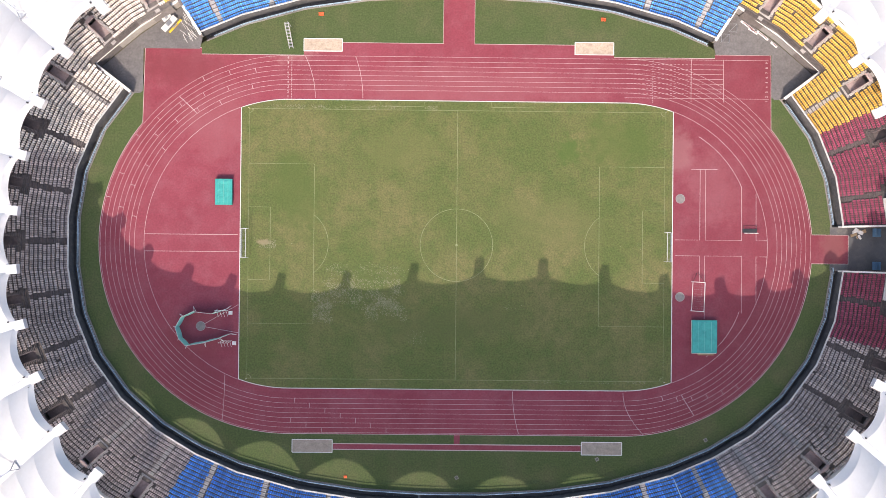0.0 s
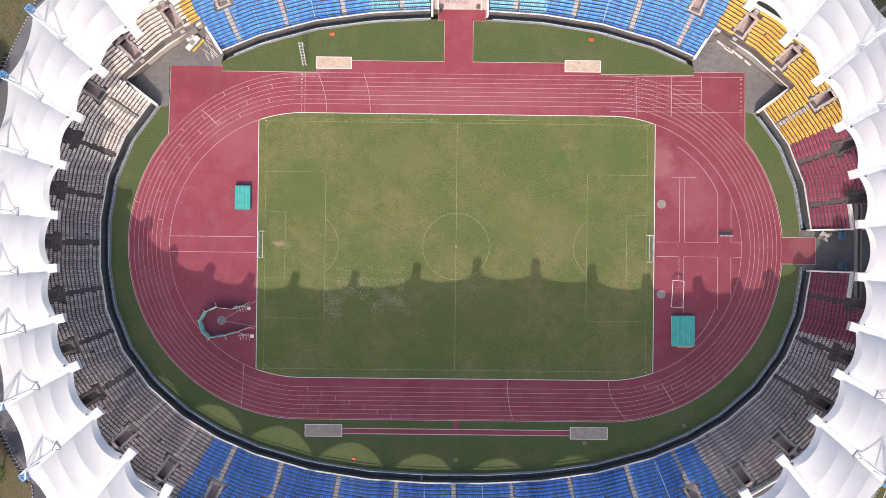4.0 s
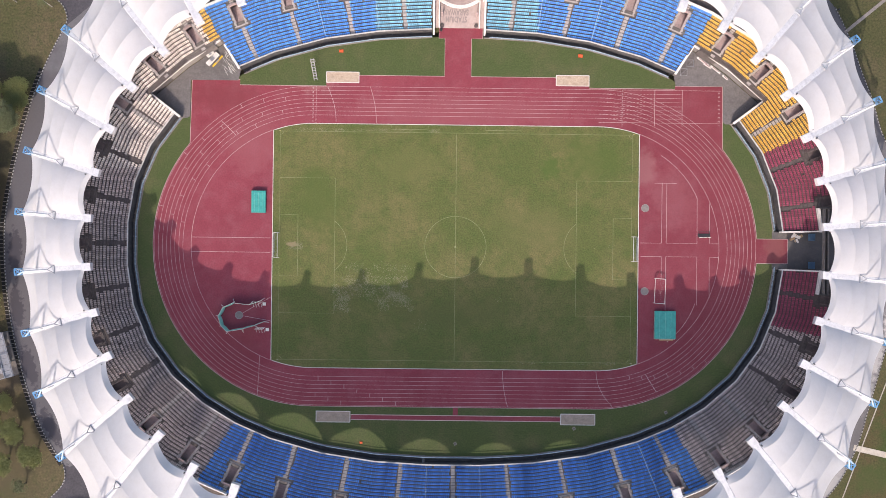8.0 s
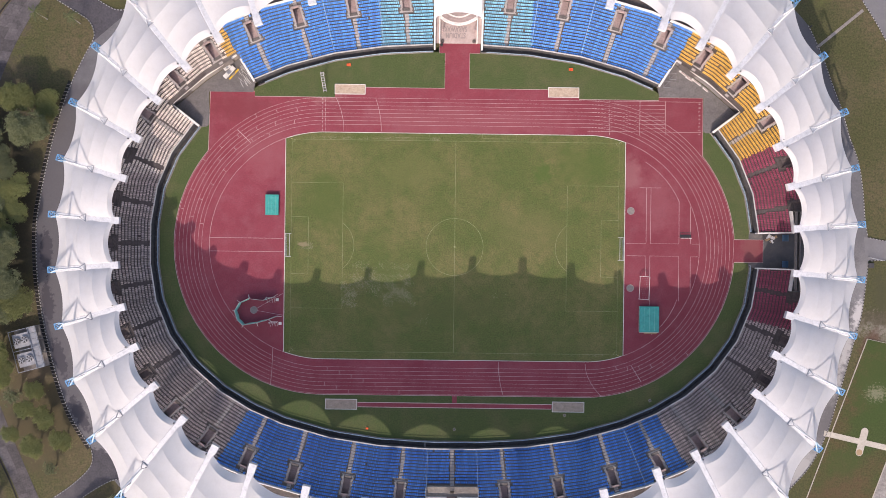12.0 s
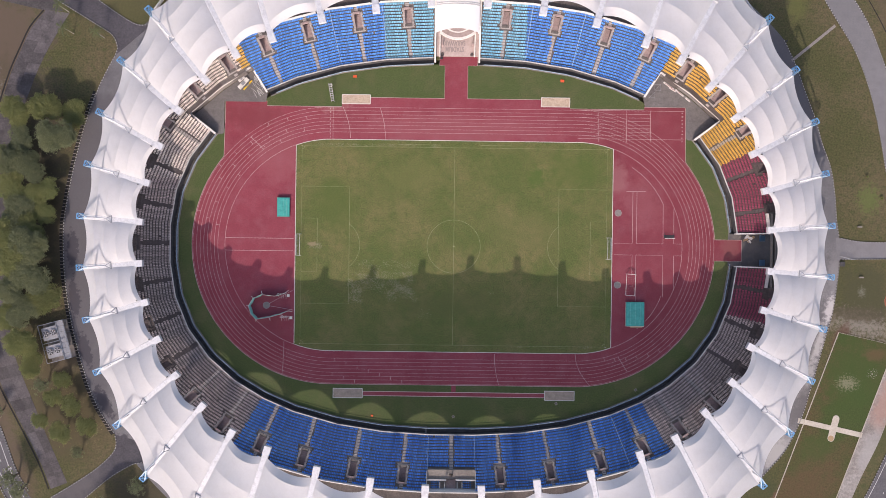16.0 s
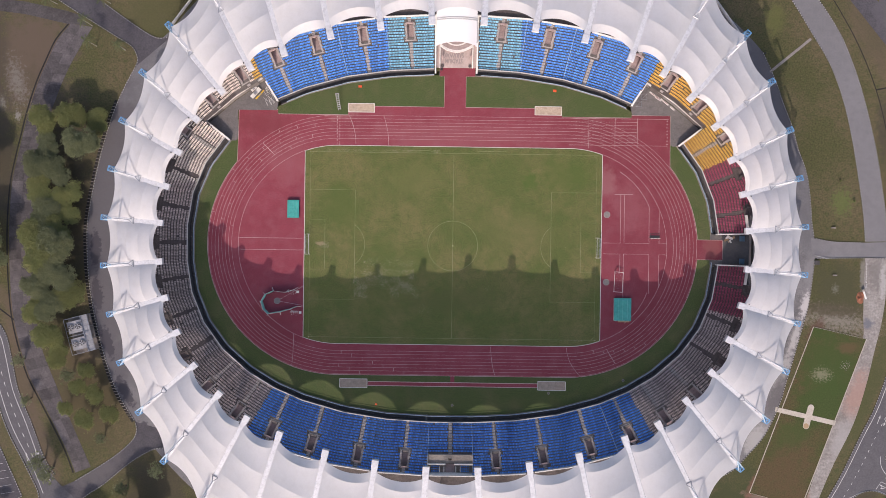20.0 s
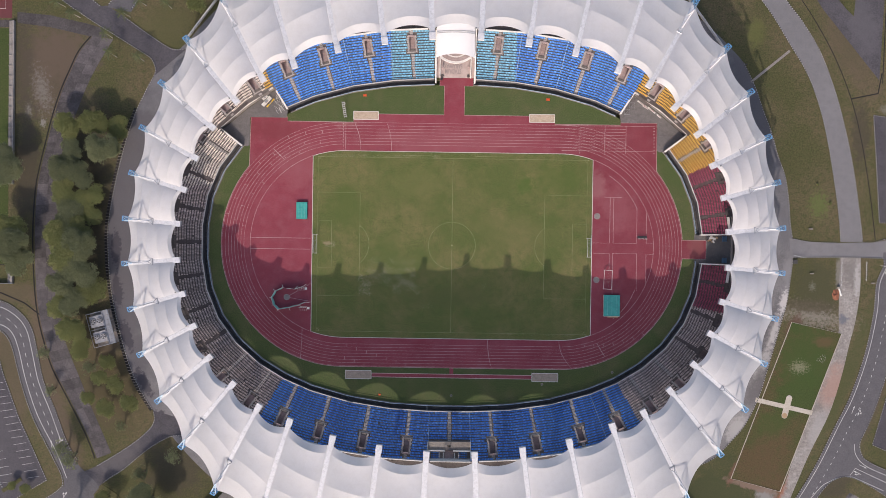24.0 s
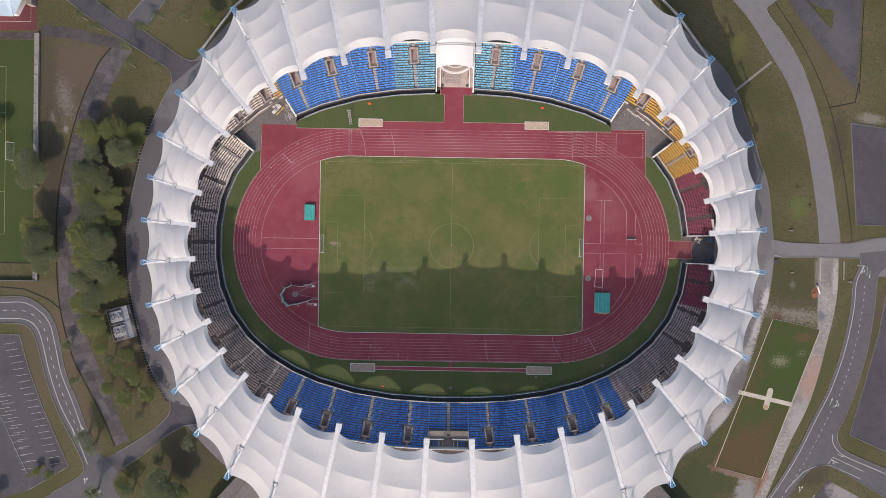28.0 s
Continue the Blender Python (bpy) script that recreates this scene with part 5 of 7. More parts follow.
build_pit(-39.0, -29.3, 48.7, 51.8, M["sand"], M["kerb"], "pale sand pit with raked hollow and white border")
build_pit(29.5, 39.3, 48.5, 51.6, M["sand"], M["kerb"], "pale sand pit with white border beside the track")
build_pit(-40.9, -30.8, -52.5, -49.3, M["greysand"], M["kerb"], "grey damp sand pit with white border")
build_pit(32.0, 42.2, -52.6, -49.4, M["greysand"], M["kerb"], "grey damp sand pit with white border")
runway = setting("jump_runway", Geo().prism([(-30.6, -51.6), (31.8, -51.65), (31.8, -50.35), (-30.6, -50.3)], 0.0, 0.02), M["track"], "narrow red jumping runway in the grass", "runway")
for y in (-50.25, -51.7):
    part("runway_kerb", Geo().bar((-30.6, y, 0.02), (31.8, y - 0.03, 0.02), 0.2, 0.07), M["line"], runway)
setting("runway_link", Geo().prism([(-0.2, -50.2), (1.3, -50.2), (1.3, -47.9), (-0.2, -47.9)], 0.0, 0.016), M["track"], "short red link from track to runway", "runway")


def build_goal(x, y, turn, width=7.32, height=2.44, depth=1.9):
    root = thing("football_goal", "white tubular football goal with grey net", "goal")
    h = width / 2
    for s in (-1, 1):
        part("post", Geo().tube((0, s * h, 0.03), (0, s * h, height), 0.06, 0.06, 8), M["kerb"], root)
        part("stanchion", Geo().tube((0, s * h, height), (depth * 0.45, s * h, height), 0.04, 0.04, 6).tube((depth * 0.45, s * h, height), (depth, s * h, 0.05), 0.04, 0.04, 6).tube((0, s * h, 0.06), (depth, s * h, 0.06), 0.04, 0.04, 6), M["kerb"], root)
    part("crossbar", Geo().tube((0, -h, height), (0, h, height), 0.06, 0.06, 8), M["kerb"], root)
    part("ground_bar", Geo().tube((depth, -h, 0.06), (depth, h, 0.06), 0.04, 0.04, 6), M["kerb"], root)
    g = Geo()
    for k in range(25):
        y0 = -h + width * k / 24
        g.tube((depth * 0.45, y0, height - 0.03), (depth, y0, 0.06), 0.012, 0.012, 3)
        g.tube((0, y0, height), (depth * 0.45, y0, height - 0.03), 0.012, 0.012, 3)
    for k in range(9):
        f = k / 8
        g.tube((depth * (0.45 + 0.55 * f), -h, height * (1 - f)), (depth * (0.45 + 0.55 * f), h, height * (1 - f)), 0.012, 0.012, 3)
    part("net", g, M["cable"], root, "grey string net")
    root.matrix_basis = pose(x, y, 0.0, 0, 0, turn)


build_goal(52.5, 0, 0)
build_goal(-52.5, 0, 180)
build_goal(-183.2, 36.0, 0)


def mat_block(name, label, x, y, sx, sy, h, turn, board):
    root = thing(name, label, "landing mat", (x, y, 0.02))
    g = Geo()
    bm = bmesh.new()
    bmesh.ops.create_cube(bm, size=1.0)
    bmesh.ops.scale(bm, vec=(sx, sy, h), verts=bm.verts)
    bmesh.ops.subdivide_edges(bm, edges=bm.edges, cuts=9, use_grid_fill=True)
    for v in bm.verts:
        if v.co.z > 0:
            v.co.z += 0.10 * noise.noise((v.co.x * 0.9, v.co.y * 0.9, 7.0)) + 0.04 * noise.noise((v.co.x * 3, v.co.y * 3, 2.0))
        else:
            v.co.x += 0.12 * noise.noise((v.co.x, v.co.y, 1.0))
    bmesh.ops.rotate(bm, matrix=Matrix.Rotation(radians(turn), 3, "Z"), verts=bm.verts)
    bmesh.ops.translate(bm, vec=(x, y, h / 2 + 0.12), verts=bm.verts)
    me = bpy.data.meshes.new("cover")
    bm.to_mesh(me)
    bm.free()
    me.materials.append(M["tarp"])
    ob = new("cover", me)
    ob.parent, ob.matrix_parent_inverse = root, root.matrix_basis.inverted()
    tagged(ob, "creased turquoise tarpaulin cover")
    part("pallet", Geo().box(x, y, 0.02, sx - 0.1, sy - 0.1, 0.14, radians(turn)), M["dark"], root)
    for k in (-1, 0, 1):
        part("strap", Geo().box(x + k * sx * 0.27, y, h + 0.12, 0.05, sy * 0.9, 0.06, radians(turn)), M["net"], root)
    if board:
        part("plank", Geo().box(x + 0.6, y - sy / 2 - 0.35, 0.03, 4.0, 0.6, 0.25, radians(turn)), M["wood"], root, "bare plywood plank at the foot")
        part("frame_pipe", Geo().tube((x - sx / 2, y - sy / 2 - 0.15, 0.5), (x + sx / 2, y - sy / 2 - 0.15, 0.5), 0.05, 0.05, 6), M["kerb"], root)
        part("frame_pipe", Geo().tube((x - sx / 2 - 0.1, y - sy / 2, 0.6), (x - sx / 2 - 0.1, y + sy / 2, 0.6), 0.05, 0.05, 6), M["kerb"], root)
    return root


mat_block("high_jump_mat", "turquoise covered high jump mat on the red track", -58.6, 12.8, 4.2, 6.5, 0.75, 0, False)
mat_block("pole_vault_mat", "large turquoise covered pole vault mat with plank", 62.6, -22.4, 6.2, 8.2, 0.9, 0, True)


def build_cage():
    root = thing("throwing_cage", "green netting cage round a concrete throwing circle", "throwing cage", (-64.2, -21.6, 0.02))
    pts = [(-57.6, -16.6), (-60.8, -17.7), (-65.5, -17.2), (-68.4, -18.6), (-69.8, -21.2), (-68.9, -24.0), (-67.2, -25.7), (-63.0, -25.0), (-59.4, -24.0), (-56.5, -22.8)]
    cx, cy = -63.5, -21.2
    H = 2.3
    for k, (x, y) in enumerate(pts):
        part("post", Geo().tube((x, y, 0.02), (x, y, H), 0.06, 0.06, 6), M["kerb"], root)
        ox, oy = x - cx, y - cy
        ln = math.hypot(ox, oy)
        part("brace", Geo().tube((x, y, H * 0.55), (x + ox / ln * 1.3, y + oy / ln * 1.3, 0.03), 0.045, 0.045, 5), M["kerb"], root)
        part("foot", Geo().tube((x, y, 0.06), (x + ox / ln * 1.3, y + oy / ln * 1.3, 0.06), 0.045, 0.045, 5), M["kerb"], root)
    for (x0, y0), (x1, y1) in zip(pts, pts[1:]):
        g = Geo()
        n = 6
        for j in range(5):
            for i in range(n + 1):
                f, z = i / n, 0.1 + j * (H - 0.2) / 4
                bow = 0.12 * math.sin(math.pi * f) * (1 - j / 4) + 0.22 * (1 - j / 4)
                x, y = x0 + (x1 - x0) * f, y0 + (y1 - y0) * f
                ln = math.hypot(x - cx, y - cy)
                g.v.append((x - (x - cx) / ln * bow, y - (y - cy) / ln * bow, z))
        g.f = [(j * (n + 1) + i, j * (n + 1) + i + 1, (j + 1) * (n + 1) + i + 1, (j + 1) * (n + 1) + i) for j in range(4) for i in range(n)]
        part("netting", g, M["net"], root, "sagging green net panel", True)
        part("top_bar", Geo().tube((x0, y0, H), (x1, y1, H), 0.05, 0.05, 6), M["kerb"], root)
    for x, y, s in ((-58.6, -17.0, 1), (-57.6, -24.6, -1)):
        for k in range(4):
            part("gate_post", Geo().tube((x + k * 0.8 - 1.2, y, 0.02), (x + k * 0.8 - 1.2, y + s * 0.2, 3.2), 0.045, 0.045, 5), M["kerb"], root)
            part("gate_leg", Geo().tube((x + k * 0.8 - 1.2, y, 1.6), (x + k * 0.8 - 1.2, y - 1.6, 0.03), 0.04, 0.04, 5), M["kerb"], root)
        for z in (0.3, 1.7, 3.2):
            part("gate_rail", Geo().tube((x - 1.2, y + s * 0.2 * z / 3.2, z), (x + 1.2, y + s * 0.2 * z / 3.2, z), 0.04, 0.04, 5), M["kerb"], root)
        part("counterweight", Geo().box(x + 1.9, y - 0.6, 0.02, 0.9, 0.9, 0.35), M["kerb"], root)


build_cage()


def build_circle(x, y, r=1.15):
    root = thing("throwing_circle", "pale concrete throwing circle with flush ring", "throwing circle", (x, y, 0.02), "throwing circles")
    part("slab", Geo().prism(arc(x, y, r, 0, 345, 23), 0.0, 0.034), M["concrete"], root)
    part("rim", Geo().ribbon(arc(x, y, r, 0, 345, 23), 0.06, 0.03, True, 0.03), M["kerbwhite"], root)


build_circle(-64.2, -21.0)
build_circle(56.6, -12.5)
build_circle(56.5, 12.3)


def build_steeple():
    root = thing("steeplechase_barrier", "white barrier beam before a dark water jump", "barrier", (74.1, 4.2, 0.02))
    part("pit", Geo().prism([(72.3, 3.9), (76.0, 3.9), (76.0, 4.9), (72.3, 4.9)], 0.0, 0.032), M["dark"], root, "dark water jump grating")
    for k in range(3):
        part("beam", Geo().bar((72.5 + k * 1.25, 3.75, 0.8), (73.5 + k * 1.25, 3.75, 0.8), 0.16), M["kerb"], root)
        part("leg", Geo().bar((72.6 + k * 1.25, 3.75, 0.02), (72.6 + k * 1.25, 3.75, 0.8), 0.1), M["dark"], root)
        part("leg", Geo().bar((73.4 + k * 1.25, 3.75, 0.02), (73.4 + k * 1.25, 3.75, 0.8), 0.1), M["dark"], root)
    for p, q in (((72.3, 5.6), (76.0, 5.6)), ((72.6, 4.9), (72.6, 5.6)), ((75.8, 4.9), (75.8, 5.6))):
        part("rail", Geo().bar((*p, 0.06), (*q, 0.06), 0.09), M["dark"], root)


build_steeple()


def build_loose_goal():
    root = thing("training_goal", "white portable goal frame lying on the track", "goal", (61, -12.3, 0.02))
    c = [(59.5, -8.6), (62.6, -8.8), (62.3, -16.1), (59.2, -15.9)]
    for p, q in zip(c, c[1:] + c[:1]):
        part("pipe", Geo().tube((*p, 1.1), (*q, 1.1), 0.07, 0.07, 6), M["kerb"], root)
    for p in c:
        part("leg", Geo().tube((*p, 0.02), (*p, 1.1), 0.05, 0.05, 6), M["kerb"], root)
    g = Geo()
    for k in range(1, 12):
        f = k / 12
        a, b = Vector((*c[0], 1.05)).lerp(Vector((*c[3], 1.05)), f), Vector((*c[1], 1.05)).lerp(Vector((*c[2], 1.05)), f)
        mid = (a + b) / 2 - Vector((0, 0, 0.5))
        g.tube(a, mid, 0.006, 0.006, 3).tube(mid, b, 0.006, 0.006, 3)
    part("net", g, M["cable"], root)
    for s, p in ((0, c[0]), (1, c[1])):
        part("stay", Geo().tube((*p, 1.1), (60.9 + 0.2 * s, -6.3, 0.05), 0.05, 0.05, 6), M["dark"], root)


build_loose_goal()


def build_ladder_tower():
    root = thing("judges_stand", "narrow white stepped finish judges' stand", "judges stand", (-42.5, 52, 0))
    a, b = Vector((-42.7, 54.7, 3.4)), Vector((-42.1, 49.2, 0.1))
    side = Vector((0.45, 0.05, 0))
    for s in (-1, 1):
        part("stringer", Geo().bar(a + side * s, b + side * s, 0.08), M["fanmetal"], root)
        part("leg", Geo().bar((a.x + side.x * s, a.y, 0), a + side * s, 0.08), M["fanmetal"], root)
        part("handrail", Geo().bar(a + side * s + Vector((0, 0, 0.8)), b + side * s + Vector((0, 0, 0.8)), 0.05), M["fanmetal"], root)
    for k in range(8):
        p = a.lerp(b, (k + 0.3) / 8)
        part("step", Geo().box(p.x, p.y, p.z, 0.9, 0.32, 0.05), M["fanmetal"], root)


build_ladder_tower()


def build_small_items():
    for x, y in ((-34.7, 58.0), (36.6, 57.4)):
        r = thing("orange_sheet", "crumpled orange plastic sheet at the grass edge", "plastic sheet", (x, y, 0), "orange sheets by the moat")
        g = Geo()
        n = 8
        for j in range(n + 1):
            for i in range(n + 1):
                u, v = i / n - 0.5, j / n - 0.5
                g.v.append((x + u * 1.3 + 0.15 * noise.noise((i, j, 1)), y + v * 0.9 + 0.15 * noise.noise((i, j, 5)), 0.06 + 0.25 * (0.5 + noise.noise((u * 4, v * 4, x)))))
        g.f = [(j * (n + 1) + i, j * (n + 1) + i + 1, (j + 1) * (n + 1) + i + 1, (j + 1) * (n + 1) + i) for j in range(n) for i in range(n)]
        part("sheet", g, M["orange"], r)
    for x, y in ((0.6, -58.6), (36.0, -53.7), (63.4, -48.6)):
        b = thing("drain_cover", "small pale concrete drain cover in the grass", "drain cover", (x, y, 0), "covers in the verge")
        part("slab", Geo().box(x, y, -0.05, 0.9, 0.9, 0.12, 0.5), M["concrete"], b)
        part("rim", Geo().box(x, y, 0.07, 0.55, 0.55, 0.02, 0.5), M["moat"], b)
    pole = thing("flag_pole", "thin leaning orange marker pole in the grass", "pole", (-27.4, -55.5, 0))
    part("pole", Geo().tube((-27.4, -58.6, 0.0), (-27.6, -57.4, 3.0), 0.05, 0.04, 6), M["orange"], pole)
    part("base", Geo().box(-27.4, -58.6, 0, 0.8, 0.6, 0.15), M["orange"], pole)
    for x, y, h in ((-8.7, -63.3, 2.7),):
        p = thing("moat_bridge", "narrow grey plank bridge over the moat", "bridge", (x, y, 0))
        part("plank", Geo().box(x, y, 0.0, 0.5, 2.4, 0.12), M["concrete"], p)
        part("handrail", Geo().bar((x - 0.3, y - 1.1, 0.9), (x - 0.3, y + 1.1, 0.9), 0.05), M["rail"], p)
    for sx, sy in ((-52.5, 34), (52.5, 34), (-52.5, -34), (52.5, -34)):
        f = thing("corner_post", "thin white corner flag post", "flag post", (sx, sy, 0.03), "corner flag posts")
        part("post", Geo().tube((sx, sy, 0.03), (sx, sy, 1.5), 0.03, 0.03, 6), M["kerb"], f)
        part("pennant", Geo().bar((sx, sy, 1.35), (sx + 0.35, sy, 1.35), 0.02, 0.25), M["yellow"], f)
    # stored gear in the north west yard
    rr = random.Random(8)
    gear = [("white_board", "white panel boards stacked in the yard", "board", M["kerb"], (-72.9, 55.1), (4.6, 1.3, 0.5), 0.85), ("yellow_frame", "yellow hurdle frame lying in the yard", "frame", M["yellow"], (-71.4, 54.5), (4.4, 0.35, 0.4), 0.85),
            ("white_board", "white panel boards stacked in the yard", "board", M["kerb"], (-73.6, 56.6), (2.4, 1.0, 0.4), 0.7)]
    for nm, lb, cat, m, (x, y), (a, b, c), turn in gear:
        t = thing(nm, lb, cat, (x, y, 0.03), "gear stored in the yard")
        part("panel", Geo().box(x, y, 0.03, a, b, c, turn), m, t)
        part("bearer", Geo().box(x, y, 0.03 + c, a * 0.3, b * 0.8, 0.12, turn), M["cable"], t)
    for k in range(16):
        x, y, a = rr.uniform(-69.5, -66.5), rr.uniform(51.2, 57.0), rr.uniform(0.9, 1.6) + 0.9
        t = thing("hurdle", "white and grey metal hurdle leaning in a heap", "hurdle", (x, y, 0.03), "hurdles stored in the yard")
        d = Vector((math.cos(a), math.sin(a), 0))
        o = Vector((x, y, 0.03))
        part("leg", Geo().tube(o - d * 1.0, o + d * 0.9 + Vector((0, 0, 0.9)), 0.05, 0.05, 5), M["kerb"], t)
        part("bar", Geo().tube(o + Vector((-d.y, d.x, 0)) * 0.6, o - Vector((-d.y, d.x, 0)) * 0.6 + Vector((0, 0, 0.3)), 0.05, 0.05, 5), M["cable"], t)
    for x, y in ((69.3, 55.6), (67.4, 53.0)):
        t = thing("steel_trolley", "open grey steel frame trolley in the yard", "trolley", (x, y, 0.03), "trolleys in the yard")
        for p, q in (((-1, -1), (1, -1)), ((1, -1), (1, 1)), ((1, 1), (-1, 1)), ((-1, 1), (-1, -1)), ((-1, -1), (1, 1))):
            part("rod", Geo().bar((x + p[0], y + p[1], 0.5), (x + q[0], y + q[1], 0.5), 0.07), M["cable"], t)
        for p in ((-1, -1), (1, -1), (1, 1), (-1, 1)):
            part("leg", Geo().bar((x + p[0], y + p[1], 0.03), (x + p[0], y + p[1], 0.5), 0.07), M["cable"], t)


build_small_items()


def scatter_straw(name, label, boxes, seed, size):
    """Pale dead tufts lying thickly in the turf."""
    r = random.Random(seed)
    g = Geo()
    for x0, x1, y0, y1, n in boxes:
        for _ in range(n):
            x, y = r.uniform(x0, x1), r.uniform(y0, y1)
            edge = min(x - x0, x1 - x, y - y0, y1 - y)
            if noise.noise((x * 0.25, y * 0.35, seed)) + 0.25 * min(edge, 1.5) < r.uniform(-0.1, 0.55):
                continue
            a, s = r.uniform(0, 6.28), size * r.uniform(0.4, 1.2)
            c, d = math.cos(a) * s, math.sin(a) * s
            z = 0.04
            g.add([(x - c, y - d, z), (x + d * 0.4, y - c * 0.4, z), (x + c, y + d, z + 0.05), (x - d * 0.4, y + c * 0.4, z + 0.03)], [(0, 1, 2, 3)])
    ob = part(name, g, M["straw"])
    tagged(ob, label, "dry grass", "", "stuff")


scatter_straw("dry_turf_patch", "bleached dead tufts in a worn part of the pitch", ((-36.5, -14.0, -16.5, -8.5, 3200), (-23.0, -12.3, -19.5, -11.5, 1700), (-36.8, -31.0, -20.0, -14.5, 800), (-33.0, -12.0, -8.5, -4.5, 700)), 3, 0.16)
scatter_straw("worn_touchline", "pale worn chalk and straw along the touchline", ((-47.0, -5.0, 33.9, 35.1, 1500), (-52.0, -45.0, 33.6, 34.6, 120), (18.0, 50.0, -34.7, -33.9, 500)), 5, 0.14)
scatter_straw("goalmouth_wear", "bare pale goalmouth in the turf", ((-51.0, -45.5, -1.2, 1.4, 500), (44.0, 50.0, -1.5, 1.5, 60), (-12.0, -7.5, -25.0, -21.0, 120), (12.0, 17.0, -16.5, -14.5, 90)), 9, 0.14)


def build_planks():
    for k, (x, y, ln, a) in enumerate(((73.2, 56.3, 4.2, -0.62), (77.0, 53.9, 3.6, -0.68), (79.9, 51.6, 2.0, -0.7), (74.6, 55.0, 2.6, -0.55))):
        t = thing("white_plank", "white painted plank lying along the yard wall", "plank", (x, y, 0.03), "planks in the yard")
        part("board", Geo().box(x, y, 0.03, ln, 0.55, 0.12, a), M["kerb"], t)
        part("stripe", Geo().box(x + 0.1, y, 0.15, ln * 0.7, 0.14, 0.02, a), M["track"], t)


build_planks()


def moat_rubble():
    """Pale silt, stones and weeds lying in the moat."""
    r = random.Random(21)
    for name, label, m, n in (("moat_rubble", "pale stones and silt lying in the moat", M["gravel"], 900), ("moat_weeds", "low weeds growing in the moat", M["lush"], 700)):
        g = Geo()
        for _ in range(n):
            a = r.choice((r.uniform(0, 110), r.uniform(610, 720), r.uniform(250, 480), r.uniform(0, 720)))
            i = int(a) % SEGS
            d = r.choice((0.15, 0.9, 1.5)) + r.gauss(0, 0.12)
            x, y = ringpt(i, min(1.65, max(0.15, d)))
            if not open_moat(*ringpt(i, 0.0)):
                continue
            x, y, q = x + r.uniform(-0.3, 0.3), y + r.uniform(-0.3, 0.3), r.uniform(0.06, 0.22)
            top = [(x + q * r.uniform(0.5, 1) * math.cos(b), y + q * r.uniform(0.5, 1) * math.sin(b)) for b in (0, 1.26, 2.51, 3.77, 5.03)]
            g.prism(top, -1.5, -1.5 + r.uniform(0.06, 0.3))
        tagged(part(name, g, m), label, "debris", "", "stuff")


moat_rubble()

# ---- surroundings: ring road, roads, paths, fields, car parks ----
KERB_W = [(-117.0, 64.2), (-119.8, 58.9), (-123.1, 51.8), (-126.1, 43.6), (-128.8, 34.2), (-131.0, 24.8), (-132.8, 15.4), (-134.1, 6.1), (-134.1, -3.3), (-133.5, -12.6), (-132.2, -21.9), (-130.3, -31.2), (-127.8, -40.6), (-124.8, -49.9), (-121.7, -56.9), (-118.2, -62.6), (-115.8, -66.2)]
KERB_E = [(112.6, 73.0), (115.5, 67.1), (118.0, 61.4), (120.5, 54.4), (124.1, 45.2), (126.5, 37.1), (129.5, 29.0), (131.1, 19.7), (131.9, 10.4), (132.9, 4.8), (133.2, -3.3), (132.4, -10.6), (131.2, -20.0), (129.4, -27.0), (126.9, -36.3), (123.6, -48.1), (120.8, -57.6), (115.8, -68.2), (110.1, -75.2), (104.4, -81.2), (98.6, -84.4)]
rim = sorted((math.atan2(y, x), math.hypot(x, y)) for x, y in KERB_W + KERB_E + [(129.8 * math.cos(radians(a)), 129.8 * math.sin(radians(a))) for a in (-128.8, -109.3, -90, -70, -50, 46, 60, 75, 90, 105, 120, 135, 143)])


def rim_r(a):
    return float(np.interp(a, [q[0] for q in rim], [q[1] for q in rim], period=2 * math.pi))


def build_ring_road():
    g = Geo()
    for i in range(0, SEGS, 2):
        a, e = ringpt(i, BACK + 3.0), ringpt(i + 2, BACK + 3.0)
        ta, te = math.atan2(*a[::-1]), math.atan2(*e[::-1])
        b, c = [(rim_r(t) * math.cos(t), rim_r(t) * math.sin(t)) for t in (ta, te)]
        g.add([(*p, 0.006) for p in (a, b, c, e)], [(0, 1, 2, 3)])
    setting("ring_road", g, M["ringroad"], "grey asphalt ring road round the stadium", "road")


build_ring_road()


def resample(pts, step):
    out, acc = [pts[0]], 0.0
    for p, q in zip(pts, pts[1:]):
        ln = math.dist(p, q)
        t = step - acc
        while t <= ln:
            out.append((p[0] + (q[0] - p[0]) * t / ln, p[1] + (q[1] - p[1]) * t / ln))
            t += step
        acc = ln - (t - step)
    return out


def smooth(pts, n=5):
    """A soft curve through the points."""
    p = [Vector(q) for q in pts]
    out = []
    for i in range(len(p) - 1):
        a, b, c, d = p[max(i - 1, 0)], p[i], p[i + 1], p[min(i + 2, len(p) - 1)]
        for k in range(n):
            t = k / n
            out.append(tuple(0.5 * (2 * b + (c - a) * t + (2 * a - 5 * b + 4 * c - d) * t * t + (3 * b - a - 3 * c + d) * t ** 3)))
    return out + [tuple(p[-1])]


def kerb_line(pts, curve=True):
    pts = resample(smooth(pts) if curve else pts, 0.5)
    black, white = Geo(), Geo()
    wide = 0.27 if pts[0][0] < 0 else 0.19
    for k, (p, q) in enumerate(zip(pts, pts[1:])):
        (white if k % 2 else black).bar((*p, 0.08), (*q, 0.08), wide, 0.2)
    ob = setting("kerb", black, M["kerbblack"], "black and white painted concrete kerb", "kerb")
    part("white_blocks", white, M["kerbwhite"], ob, "white painted kerb blocks", False, "stuff")


def slab(name, pts, z, material, label, category):
    return setting(name, Geo().prism([tuple(p) for p in pts], -0.05, z), material, label, category)


